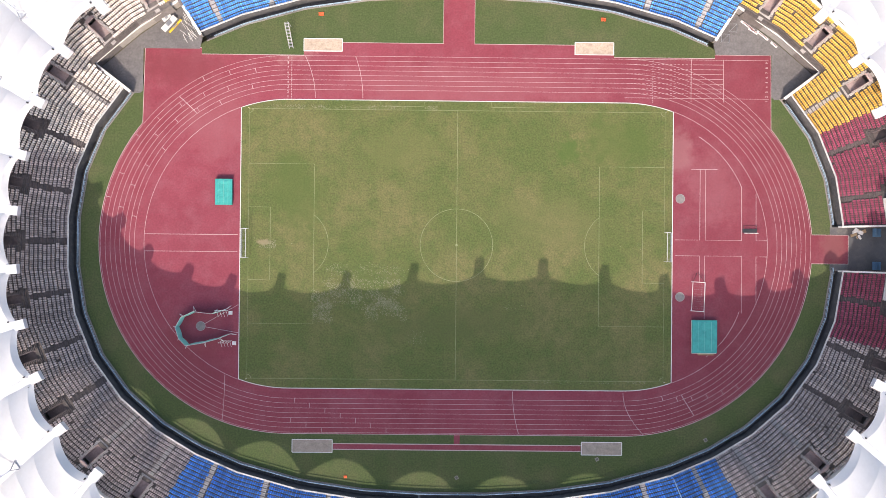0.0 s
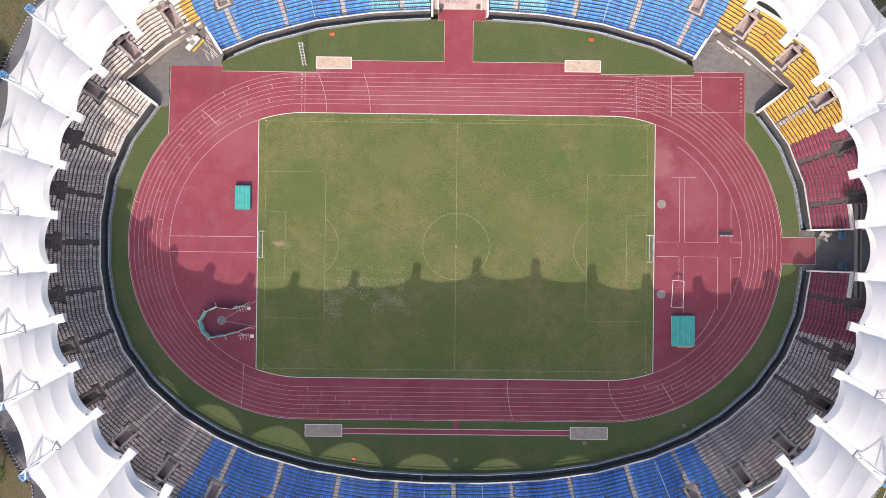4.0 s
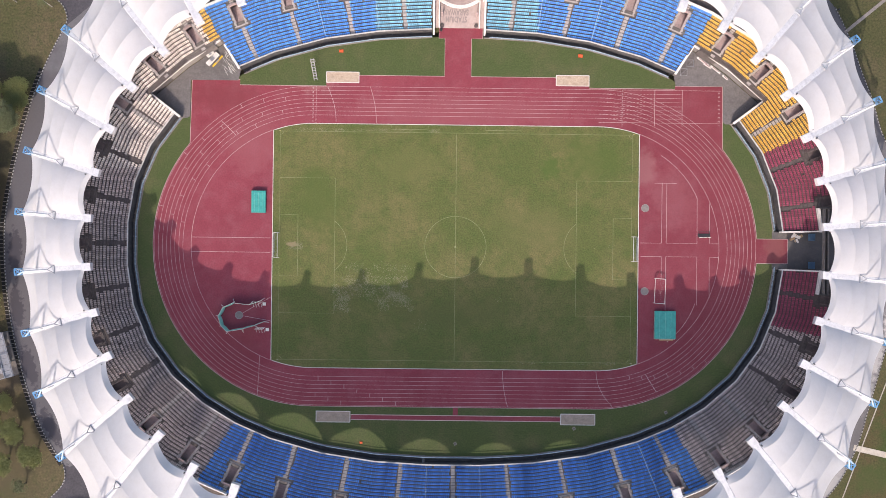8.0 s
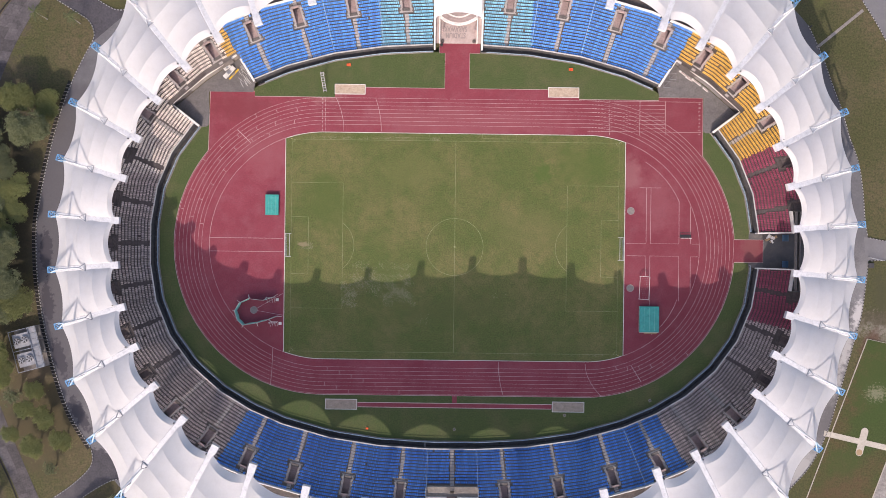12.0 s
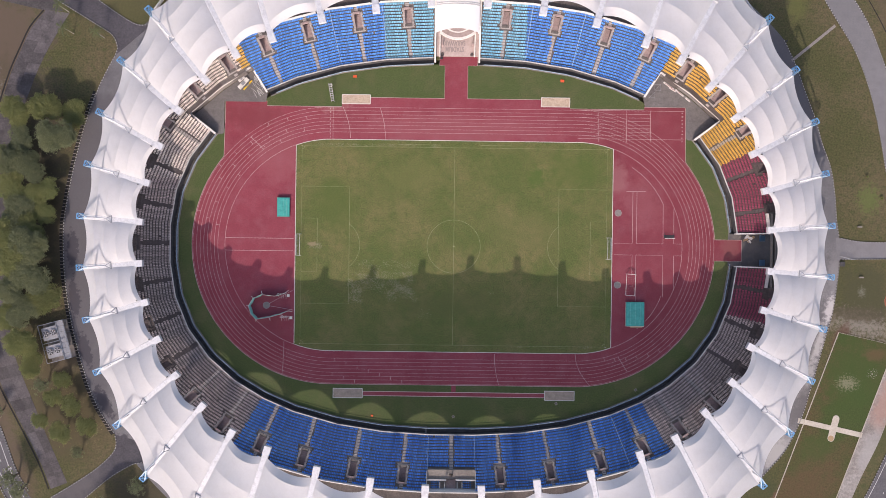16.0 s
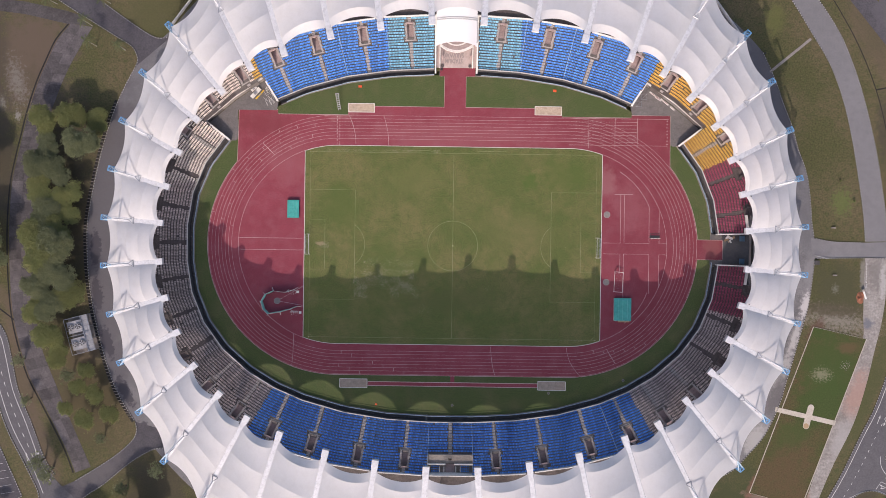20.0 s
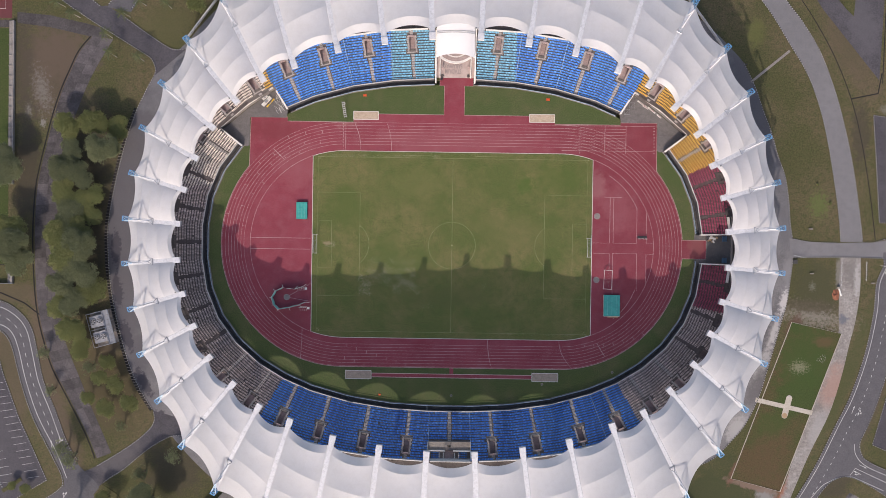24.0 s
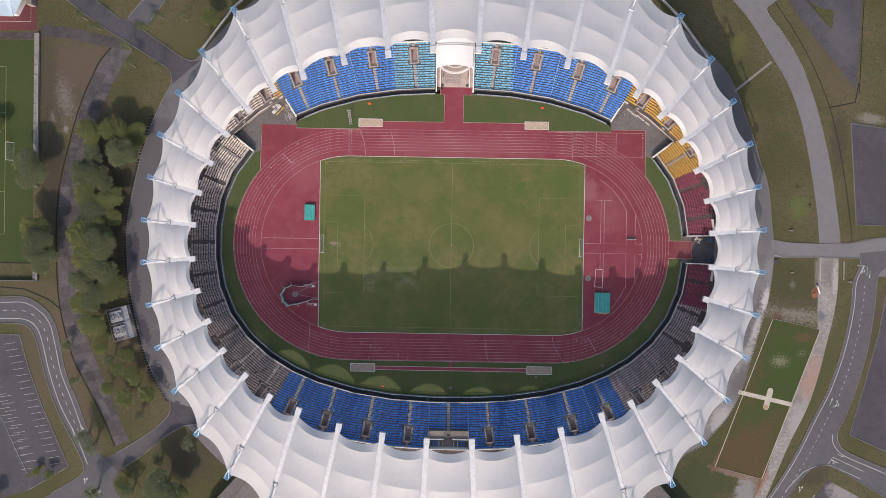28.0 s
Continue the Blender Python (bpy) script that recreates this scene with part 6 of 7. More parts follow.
kerb_line(KERB_W)
kd = setting("kerb_drain", Geo().ribbon([(x - 0.85, y) for x, y in smooth(KERB_W[2:])], 1.0, 0.004), M["drain"], "black open drain behind the kerb", "drain")
for x, y in resample([(x - 0.85, y) for x, y in smooth(KERB_W[2:])], 1.25)[1:-1]:
    part("strut", Geo().box(x, y, 0.02, 0.95, 0.2, 0.08), M["concrete"], kd)
for s_x in (-1, 1):
    line = [(s_x * 104.3, 78.6), (s_x * 91.3, 96.2), (s_x * 75.0, 112.0)]
    setting("boundary_wall", Geo().ribbon(line, 0.45, 0.0, False, 1.3), M["coping"], "low white-topped wall along the apron", "wall")
kerb_line(KERB_E[:10])
kerb_line(KERB_E[10:])
NWL = [(-188.7, 119.5), (-160.4, 98.9), (-150.6, 91.6), (-141.1, 85.3), (-131.7, 79.6), (-122.3, 73.9), (-118.0, 71.0), (-116.3, 67.0), (-117.0, 64.2)]
NWU = [(-104.1, 75.3), (-108.3, 74.6), (-111.8, 75.7), (-117.7, 79.4), (-124.8, 84.3), (-128.9, 87.3)]
kerb_line(NWL)
kerb_line(NWU)
kerb_line([(-126.0, 90.2), (-119.2, 99.6), (-109.4, 114.7)], False)
kerb_line([(-135.1, 91.6), (-128.5, 99.4), (-117.3, 116.6)], False)
kerb_line([(-137.7, 90.8), (-148.3, 98.9), (-176.8, 119.5)], False)
slab("approach_road", smooth(NWL) + smooth(NWU) + [(-135.4, 91.4), (-137.7, 91.1), (-148.3, 99.1), (-176.8, 120.0)], 0.012, M["asphalt"], "dark asphalt approach road", "road")
slab("approach_road_2", [(-135.4, 90.8), (-117.3, 116.6), (-109.4, 114.7), (-126.2, 88.9)], 0.016, M["road"], "grey asphalt branch road", "road")
SWU = [(-115.8, -66.2), (-115.3, -69.7), (-116.9, -73.2), (-122.6, -78.5), (-130.7, -84.0), (-137.7, -88.3)]
SWL = [(-103.9, -75.8), (-107.4, -75.9), (-110.9, -77.1), (-117.9, -81.5), (-127.1, -89.3), (-132.3, -92.7), (-135.4, -95.1)]
kerb_line(SWU)
kerb_line(SWL)
slab("south_west_link", smooth(SWU) + [(-144.7, -91.5), (-141.7, -100.4)] + smooth(SWL)[::-1] + [(-99.1, -79.6), (-103.1, -69.7)], 0.010, M["asphalt"], "patched asphalt link road", "road")

OUT = smooth([(-213.2, -23.8), (-186.5, -24.5), (-176.0, -24.5), (-169.0, -28.3), (-164.2, -34.2), (-161.7, -43.5), (-159.2, -55.2), (-154.4, -66.8), (-149.6, -79.6), (-144.7, -88.1), (-136.7, -96.5), (-137.7, -103.4), (-124.8, -124.2)])
INN = smooth([(-213.2, -34.2), (-186.4, -34.7), (-177.1, -35.1), (-172.8, -37.9), (-170.4, -43.6), (-167.4, -55.3), (-162.6, -69.3), (-155.4, -83.2), (-150.6, -93.7), (-152.9, -98.5), (-164.5, -105.7), (-188.2, -121.3)])
slab("west_road", OUT + [(-148.6, -139.1)] + INN[::-1], 0.014, M["road"], "grey two-lane road with white lines", "road")
wr = bpy.data.objects["west_road"]
part("edge_line", Geo().ribbon([(p[0] + (0.9 if False else 0), p[1]) for p in smooth([(-213.2, -26.1), (-186.4, -26.4), (-176.7, -26.4), (-170.2, -29.7), (-165.8, -35.1), (-163.4, -44.0), (-160.8, -55.5), (-156.0, -67.3), (-151.2, -80.0), (-146.7, -88.6)])], 0.22, 0.02), M["roadline"], wr)
part("edge_line", Geo().ribbon(smooth([(-213.2, -32.8), (-186.4, -33.1), (-176.5, -33.3), (-171.5, -36.3), (-168.7, -43.0), (-165.8, -54.9), (-161.0, -68.8), (-153.8, -82.6), (-149.4, -93.1)]), 0.22, 0.02), M["roadline"], wr)
mid_line = resample(smooth([(-213.2, -29.5), (-186.4, -29.8), (-176.6, -29.8), (-170.8, -33.0), (-167.3, -39.0), (-164.8, -49.9), (-160.4, -63.3), (-154.4, -77.2), (-149.4, -87.6)]), 0.5)
for k in range(0, len(mid_line) - 4, 8):
    part("centre_dash", Geo().ribbon(mid_line[k:k + 4], 0.2, 0.02), M["roadline"], wr)
kerb_line([(-186.4, -35.0), (-177.1, -35.4), (-173.1, -38.3), (-170.7, -43.8), (-167.7, -55.5), (-162.9, -69.5), (-155.7, -83.5), (-151.0, -93.7), (-153.1, -98.3), (-164.5, -105.4)])
kerb_line([(-186.5, -24.2), (-175.8, -24.2), (-168.8, -28.0), (-163.9, -34.1), (-161.4, -43.4), (-158.9, -55.1), (-154.1, -66.7), (-149.3, -79.5), (-144.9, -86.6)])
LOT = [(-213.2, -40.1), (-186.4, -39.9), (-178.2, -39.8), (-174.5, -53.0), (-168.5, -69.4), (-157.2, -94.1), (-173.9, -104.3), (-213.0, -117.4)]
lot = slab("west_car_park", LOT, 0.008, M["asphalt"], "dark asphalt car park with faded bays", "car park")
kerb_line(LOT[1:-1], False)


def bays(root, p, q, n, length, turn):
    d = Vector((q[0] - p[0], q[1] - p[1]))
    w = Vector((math.cos(turn), math.sin(turn)))
    for k in range(n + 1):
        a = Vector(p) + d * (k / n)
        b = a + w * length
        part("bay_line", Geo().ribbon([tuple(a), tuple(b)], 0.10, 0.014), M["roadline"], root)


bays(lot, (-180.0, -43.0), (-160.1, -92.6), 19, 5.0, radians(190))
bays(lot, (-186.9, -55.9), (-172.4, -95.1), 14, 4.6, radians(190))
bays(lot, (-186.3, -65.8), (-175.4, -92.6), 9, 4.6, radians(10))
kerb_line([(-188.3, -68.3), (-186.0, -73.2), (-174.5, -97.2)], False)
slab("car_park_island", [(-174.9, -98.0), (-167.5, -93.1), (-166.7, -94.3), (-174.0, -99.3)], 0.15, M["rough"], "small planted island in the car park", "island")
slab("south_island", [(-137.5, -104.1), (-138.8, -99.5), (-135.4, -95.4), (-129.4, -99.2), (-124.6, -106.7), (-125.8, -117.3)], 0.12, M["rough"], "grass island by the road fork", "grass")

PW = smooth([(-141.0, 79.4), (-145.7, 73.6), (-149.0, 66.5), (-152.5, 58.3), (-155.8, 47.8), (-158.1, 38.4), (-160.3, 29.1), (-162.0, 19.6), (-162.8, 5.7), (-162.7, -6.0), (-162.1, -17.7), (-160.7, -29.4), (-157.8, -41.1), (-154.7, -50.4), (-148.6, -62.0), (-141.4, -76.0), (-137.7, -85.3)], 3)
PE = smooth([(-132.9, 78.4), (-138.5, 69.0), (-143.2, 59.6), (-147.6, 47.9), (-151.1, 38.5), (-153.2, 29.2), (-154.2, 5.8), (-154.0, -5.9), (-152.5, -29.3), (-150.0, -41.0), (-145.2, -52.6), (-140.4, -64.3), (-132.0, -83.1)], 3)
slab("west_path", PW + PE[::-1], 0.004, M["oldpath"], "broad mossy concrete path under the trees", "path")
slab("north_west_path", [(-170.3, 88.4), (-157.5, 87.3), (-142.2, 84.1), (-137.1, 82.5), (-135.1, 79.0), (-142.2, 79.4), (-157.5, 82.7), (-170.3, 84.2)], 0.003, M["oldpath"], "mossy concrete path", "path")
wp = bpy.data.objects["west_path"]


def along_curve(pts, f):
    """The point at a share f of a line's length."""
    cum = np.concatenate([[0], np.cumsum([math.dist(p, q) for p, q in zip(pts, pts[1:])])])
    return tuple(float(np.interp(f * cum[-1], cum, [p[k] for p in pts])) for k in (0, 1))


def build_panels(n=42):
    """Cast panels of the broad path, three across, no two of one tone."""
    mix = lambda p, q, f: (p[0] + (q[0] - p[0]) * f, p[1] + (q[1] - p[1]) * f)
    for k in range(n):
        f0, f1 = (k + 0.012) / n, (k + 0.988) / n
        a, b, c, d = along_curve(PW, f0), along_curve(PE, f0), along_curve(PE, f1), along_curve(PW, f1)
        for u0, u1 in ((0.005, 0.495), (0.505, 0.995)):
            part("panel", Geo().prism([mix(a, b, u0), mix(a, b, u1), mix(d, c, u1), mix(d, c, u0)], 0.0, 0.016), M["oldpath"], wp)


build_panels()
setting("west_drain", Geo().ribbon([(x - 0.7, y) for x, y in PW], 0.55, 0.006), M["drain"], "dark open drain beside the path", "drain")
setting("west_drain_2", Geo().ribbon([(-160.2, -29.6), (-166.6, -24.8), (-176.5, -20.7), (-188.4, -19.9)], 0.5, 0.005), M["drain"], "dark open drain", "drain")

# training pitch, bleachers, court and pavilion in the west
tp = slab("training_pitch", [(-248.1, 81.6), (-173.3, 82.0), (-173.2, -9.7), (-247.9, -10.3)], 0.006, M["turf"], "dark green training pitch with thin lines", "pitch")
for pts in ([(-184.9, 71.0), (-185.0, 1.8)], [(-184.9, 71.0), (-248.0, 71.1)], [(-185.0, 1.8), (-247.9, 1.6)], [(-187.2, 52.1), (-185.0, 52.1)], [(-187.1, 19.4), (-184.9, 19.4)]):
    part("pitch_line", Geo().ribbon(pts, 0.16, 0.012), M["chalk"], tp)


def bleacher(x, y0, y1, n):
    root = thing("bleacher", "low grey concrete spectator steps beside the training pitch", "bleacher", (x, (y0 + y1) / 2, 0))
    for k in range(n):
        part("tier", Geo().prism([(x + k * 0.75, y0), (x + k * 0.75 + 0.72, y0), (x + k * 0.75 + 0.72, y1), (x + k * 0.75, y1)], 0, 0.35 + 0.3 * k), M["concrete"], root)
        part("rail", Geo().bar((x + k * 0.75 + 0.66, y0, 0.45 + 0.3 * k), (x + k * 0.75 + 0.66, y1, 0.45 + 0.3 * k), 0.12), M["kerbwhite"], root, "pale painted step edge")
    for k in range(int((y1 - y0) / 4)):
        part("divider", Geo().box(x + 1.1, y0 + 2 + 4 * k, 0.3, 2.0, 0.06, 0.7), M["concrete"], root)


bleacher(-173.2, 21.4, 84.8, 3)
bleacher(-173.0, -17.3, -10.1, 3)
setting("field_fence", Geo().bar((-247.9, -17.6, 0.6), (-170.6, -17.2, 0.6), 0.12, 1.2), M["cable"], "grey low fence by the training pitch", "fence")
setting("field_drain", Geo().ribbon([(-247.9, -10.4), (-173.4, -10.0)], 0.4, 0.012), M["drain"], "dark drain at the pitch end", "drain")
setting("court_path", Geo().prism([(-248.1, 82.1), (-172.1, 82.5), (-172.0, 85.2), (-248.1, 84.7)], 0, 0.012), M["oldpath"], "mossy concrete strip beside the court", "path")
court = slab("ball_court", [(-248.1, 86.2), (-172.4, 86.0), (-172.0, 128.4), (-248.2, 128.3)], 0.015, M["court"], "dark red hard court with white lines", "court")
part("court_line", Geo().ribbon([(-248.1, 89.6), (-174.9, 89.6), (-174.8, 128.4)], 0.15, 0.02), M["roadline"], court)
pav = thing("pavilion", "low building with pale blue sheet roof", "building", (-188.6, 106.6, 0))
part("wall", Geo().prism([(-198.5, 91.7), (-179.7, 91.8), (-176.7, 97.7), (-176.8, 122.5), (-198.6, 122.4)], 0, 5.2), M["wallwhite"], pav)
part("roof", Geo().hexa([(-199.5, 90.2, 5.2), (-178.7, 90.0, 5.2), (-175.2, 97.2, 5.2), (-175.3, 123.5, 5.2), (-199.6, 123.4, 5.2)], [(-199.5, 90.2, 5.5), (-178.7, 90.0, 5.5), (-179.7, 97.7, 6.8), (-179.8, 123.5, 6.8), (-199.6, 123.4, 6.8)]), M["roofblue"], pav, "pale blue pitched sheet roof")
part("annex", Geo().prism([(-175.0, 95.7), (-172.7, 95.7), (-172.7, 110.6), (-175.1, 110.6)], 0, 3.4), M["concrete"], pav)

# east: roads, lawn, practice field, gravel strip, car parks
NEW = smooth([(96.8, 121.0), (113.9, 103.1), (122.0, 93.5), (130.3, 80.6), (137.6, 68.6), (142.5, 56.0), (145.8, 43.2), (148.4, 29.3), (150.6, 15.3), (151.7, 3.7)])
NEE = smooth([(148.3, 121.1), (132.3, 103.4), (128.1, 98.8), (134.9, 89.5), (142.0, 78.1), (147.7, 64.2), (151.9, 50.3), (155.7, 34.1), (158.4, 17.8), (160.3, 3.9)])
slab("north_east_road", NEW + NEE[::-1], 0.010, M["paleroad"], "pale grey asphalt road", "road")
kerb_line(NEE[6:], False)
kerb_line(NEW[4:], False)
slab("east_road", [(131.7, 4.8), (140.1, 3.5), (150.5, 3.3), (161.0, 3.7), (164.5, 3.5), (174.3, 5.7), (212.9, 9.2), (213.0, -11.6), (176.3, -9.7), (176.0, -6.7), (168.8, -2.3), (151.8, -2.1), (133.7, -2.6), (132.3, -3.2)], 0.012, M["paleroad"], "grey asphalt cross road", "road")
kerb_line([(133.0, 4.7), (140.1, 3.5), (150.5, 3.3)])
kerb_line([(161.0, 3.7), (164.5, 3.6), (174.3, 5.9), (212.9, 9.4)])
kerb_line([(133.5, -2.8), (151.8, -2.3), (168.9, -2.5)])
SEW = smooth([(168.4, -2.4), (168.7, -5.3), (166.0, -12.4), (165.1, -24.1), (161.9, -40.4), (156.5, -56.9), (150.8, -68.7), (144.1, -82.9), (137.4, -94.7), (132.4, -102.3), (117.0, -126.7)])
SEE = smooth([(200.0, -3.6), (184.0, -5.0), (179.3, -6.2), (177.0, -8.1), (175.7, -12.0), (175.0, -21.6), (172.4, -40.3), (168.0, -56.7), (163.6, -68.5), (160.9, -74.4), (161.5, -79.1), (165.1, -82.6), (181.1, -89.3), (218.1, -103.8)])
SES = smooth([(126.9, -123.8), (141.0, -102.1), (146.7, -93.4), (151.3, -89.3), (157.1, -88.3), (165.3, -91.9), (181.4, -101.5), (218.1, -120.6)])
se = slab("south_east_road", SEW + SES + SEE[::-1] + [(200.0, 3.0), (168.4, -0.2)], 0.014, M["road"], "grey two-lane road with white arrows and dashes", "road")
kerb_line(SEW[1:], False)
kerb_line(SEE, False)
kerb_line(SES, False)
part("edge_line", Geo().ribbon([(x + 1.35, y) for x, y in SEW[5:]], 0.2, 0.02), M["roadline"], se)
se_mid = resample(smooth([(170.7, -13.7), (170.0, -23.6), (167.0, -40.4), (162.1, -56.8), (156.6, -68.7), (149.7, -83.1), (142.3, -96.0), (132.9, -110.9)]), 0.45)
for k in range(0, len(se_mid) - 4, 6):
    part("centre_dash", Geo().ribbon(se_mid[k:k + 3], 0.18, 0.02), M["roadline"], se)
for pts in ([(158.7, -75.4), (159.1, -78.9), (161.2, -82.2), (165.3, -84.9), (173.1, -88.1), (182.4, -91.9)], [(139.8, -99.4), (146.1, -92.2), (149.0, -90.3), (152.4, -88.7), (157.3, -88.1), (161.3, -89.5), (170.5, -93.5)]):
    part("edge_line", Geo().ribbon(smooth(pts, 4), 0.2, 0.02), M["roadline"], se)
part("turn_box", Geo().ribbon([(167.5, -5.3), (171.7, -6.0), (171.5, -9.3)], 0.18, 0.024), M["roadline"], se)
part("turn_box", Geo().ribbon([(157.3, -87.6), (159.2, -84.8), (164.8, -87.3), (171.9, -90.5)], 0.18, 0.024), M["roadline"], se)

def arrow(root, x, y, turn, fork):
    g = Geo()
    P = lambda a, b: (x + math.cos(turn) * a - math.sin(turn) * b, y + math.sin(turn) * a + math.cos(turn) * b)
    P = (lambda f: lambda a, b: f(a * 0.75, b * 0.75))(P)
    g.sheet([P(-2, -0.12), P(1.0, -0.12), P(1.0, 0.12), P(-2, 0.12)], 0.021)
    g.sheet([P(1.0, -0.5), P(2.4, 0), P(1.0, 0.5)], 0.021)
    if fork:
        g.sheet([P(-0.8, 0.1), P(0.4, 1.0), P(0.2, 1.2), P(-1.0, 0.3)], 0.022)
        g.sheet([P(0.0, 1.4), P(1.1, 1.5), P(0.7, 0.5)], 0.023)
    part("arrow_mark", g, M["roadline"], root)


for x, y, t, fk in ((157.9, -61.9, 70, False), (160.3, -62.5, 250, True), (169.8, -7.1, 250, True), (172.7, -8.9, 265, False), (162.1, -84.0, -25, False), (160.2, -86.6, 155, True), (146.2, -98.4, 60, True), (151.2, -101.9, 240, False)):
    arrow(se, x, y, radians(t), fk)
for x, y, t, fk in ((-155.5, -79.9, 100, False), (-152.3, -78.1, 280, True), (-150.1, -100.1, 60, True), (-145.1, -104.9, 30, False)):
    arrow(wr, x, y, radians(t), fk)
fld = slab("practice_field", [(133.2, -27.9), (152.8, -32.2), (129.9, -94.4), (110.6, -89.5)], 0.01, M["lush"], "patchy practice field framed by a pale kerb", "field")
part("field_kerb", Geo().ribbon([(133.2, -27.9), (152.8, -32.2), (129.9, -94.4), (110.6, -89.5)], 0.26, 0.0, True, 0.14), M["palepath"], fld)
part("cross_path", Geo().prism([(119.8, -57.6), (142.1, -62.5), (141.7, -64.2), (119.5, -59.3)], 0.0, 0.05), M["palepath"], fld, "pale sandy strip across the field")
capsule = arc(132.8, -57.7, 1.15, -15, 165, 10) + arc(131.1, -64.5, 1.15, 165, 345, 10)
part("run_up", Geo().prism(capsule, 0.0, 0.065), M["palepath"], fld, "pale rounded run-up strip")
part("worn_end", Geo().prism(arc(131.1, -64.5, 1.0, 0, 345, 16), 0.0, 0.075), M["wood"], fld, "brown worn end of the strip")
GW = smooth([(151.8, -2.3), (151.5, -12.6), (151.5, -24.3), (151.4, -32.5), (146.2, -45.4), (142.1, -59.5), (136.4, -76.4), (130.8, -93.6), (119.0, -120.8)])
GE = smooth([(159.7, -2.2), (159.7, -14.8), (158.2, -26.5), (156.0, -35.9), (152.8, -50.0), (148.4, -64.0), (141.7, -78.2), (136.8, -90.0), (126.9, -114.8)])
slab("gravel_strip", GW + GE[::-1], 0.006, M["gravel"], "pale stony dirt track", "track")
DITCH = smooth([(120.5, 121.0), (131.6, 102.2), (139.4, 90.7), (147.9, 75.8), (154.6, 59.7), (159.0, 43.4), (162.4, 24.9), (164.4, 10.9), (165.2, 4.6)])
setting("east_drain", Geo().ribbon(DITCH, 0.32, 0.008), M["drain"], "narrow dark open drain beside the road", "drain")
setting("east_drain_2", Geo().ribbon([(154.8, 59.5), (165.1, 61.7), (166.5, 69.6)], 0.5, 0.009), M["drain"], "narrow dark open drain", "drain")
slab("north_car_park", [(125.5, 117.1), (136.9, 103.5), (142.9, 94.3), (165.5, 66.8), (166.3, 85.3), (167.6, 117.2)], 0.010, M["asphalt"], "worn asphalt car park", "car park")
slab("car_park_island_2", [(143.9, 103.6), (149.7, 100.2), (155.6, 99.1), (155.0, 91.7), (152.1, 94.3), (142.4, 105.7)], 0.14, M["rough"], "dry grass island in the car park", "island")
setting("lot_drain", Geo().ribbon([(166.8, 65.6), (167.4, 89.4), (168.3, 117.2)], 0.35, 0.012), M["drain"], "dark drain beside the car park", "drain")
LOT3 = [(163.5, 53.2), (178.2, 51.2), (222.8, 44.9), (222.8, 11.2), (179.0, 11.1), (166.6, 11.4), (165.0, 34.2)]
slab("east_car_park", LOT3, 0.012, M["asphalt"], "dark asphalt car park", "car park")
kerb_line([(178.2, 51.2), (163.5, 53.2), (165.0, 34.2), (166.6, 11.4), (179.2, 11.1)], False)
LOT4 = [(179.6, -16.8), (176.9, -33.2), (171.5, -54.3), (165.7, -75.5), (181.0, -82.2), (228.0, -98.8), (227.8, -16.5)]
slab("south_east_car_park", LOT4, 0.012, M["asphalt"], "dark asphalt car park", "car park")
kerb_line(LOT4[:5], False)
slab("south_lot", [(138.8, -123.7), (151.5, -102.0), (157.2, -94.4), (171.3, -101.7), (198.3, -118.7)], 0.012, M["asphalt"], "stained asphalt lot", "car park")
setting("lawn_path", Geo().ribbon([(115.6, 65.5), (130.4, 77.8)], 0.95, 0.005, False, 0.03), M["concrete"], "narrow pale concrete path over the lawn", "path")


def blotch(name, cx, cy, rx, ry, material, label, seed, z):
    """Bare ground as many small ragged spots, thinning out to the rim."""
    r = random.Random(seed)
    g, spots = Geo(), []
    want = int(min(620, 5.0 * rx * ry + 60))
    for _ in range(want * 8):
        d, a = min(abs(r.gauss(0, 0.5)), 1.25), r.uniform(0, 6.283)
        x, y = cx + rx * d * math.cos(a), cy + ry * d * math.sin(a)
        q = r.uniform(0.07, 0.34) * (1.15 - 0.6 * d)
        if all(abs(x - e) + abs(y - f) > 2.0 * (q + h) for e, f, h in spots):
            spots.append((x, y, q))
            g.sheet([(x + q * r.uniform(0.4, 1.35) * math.cos(b), y + q * r.uniform(0.4, 1.35) * math.sin(b)) for b in (6.283 * k / 9 for k in range(9))], z)
        if len(spots) >= want:
            break
    ob = part(name, g, material)
    tagged(ob, label, "ground", "", "stuff")


blotch("pale_spot", 145.1, -42.0, 1.6, 1.4, M["gravel"], "pale dry spot in the field", 13, 0.016)


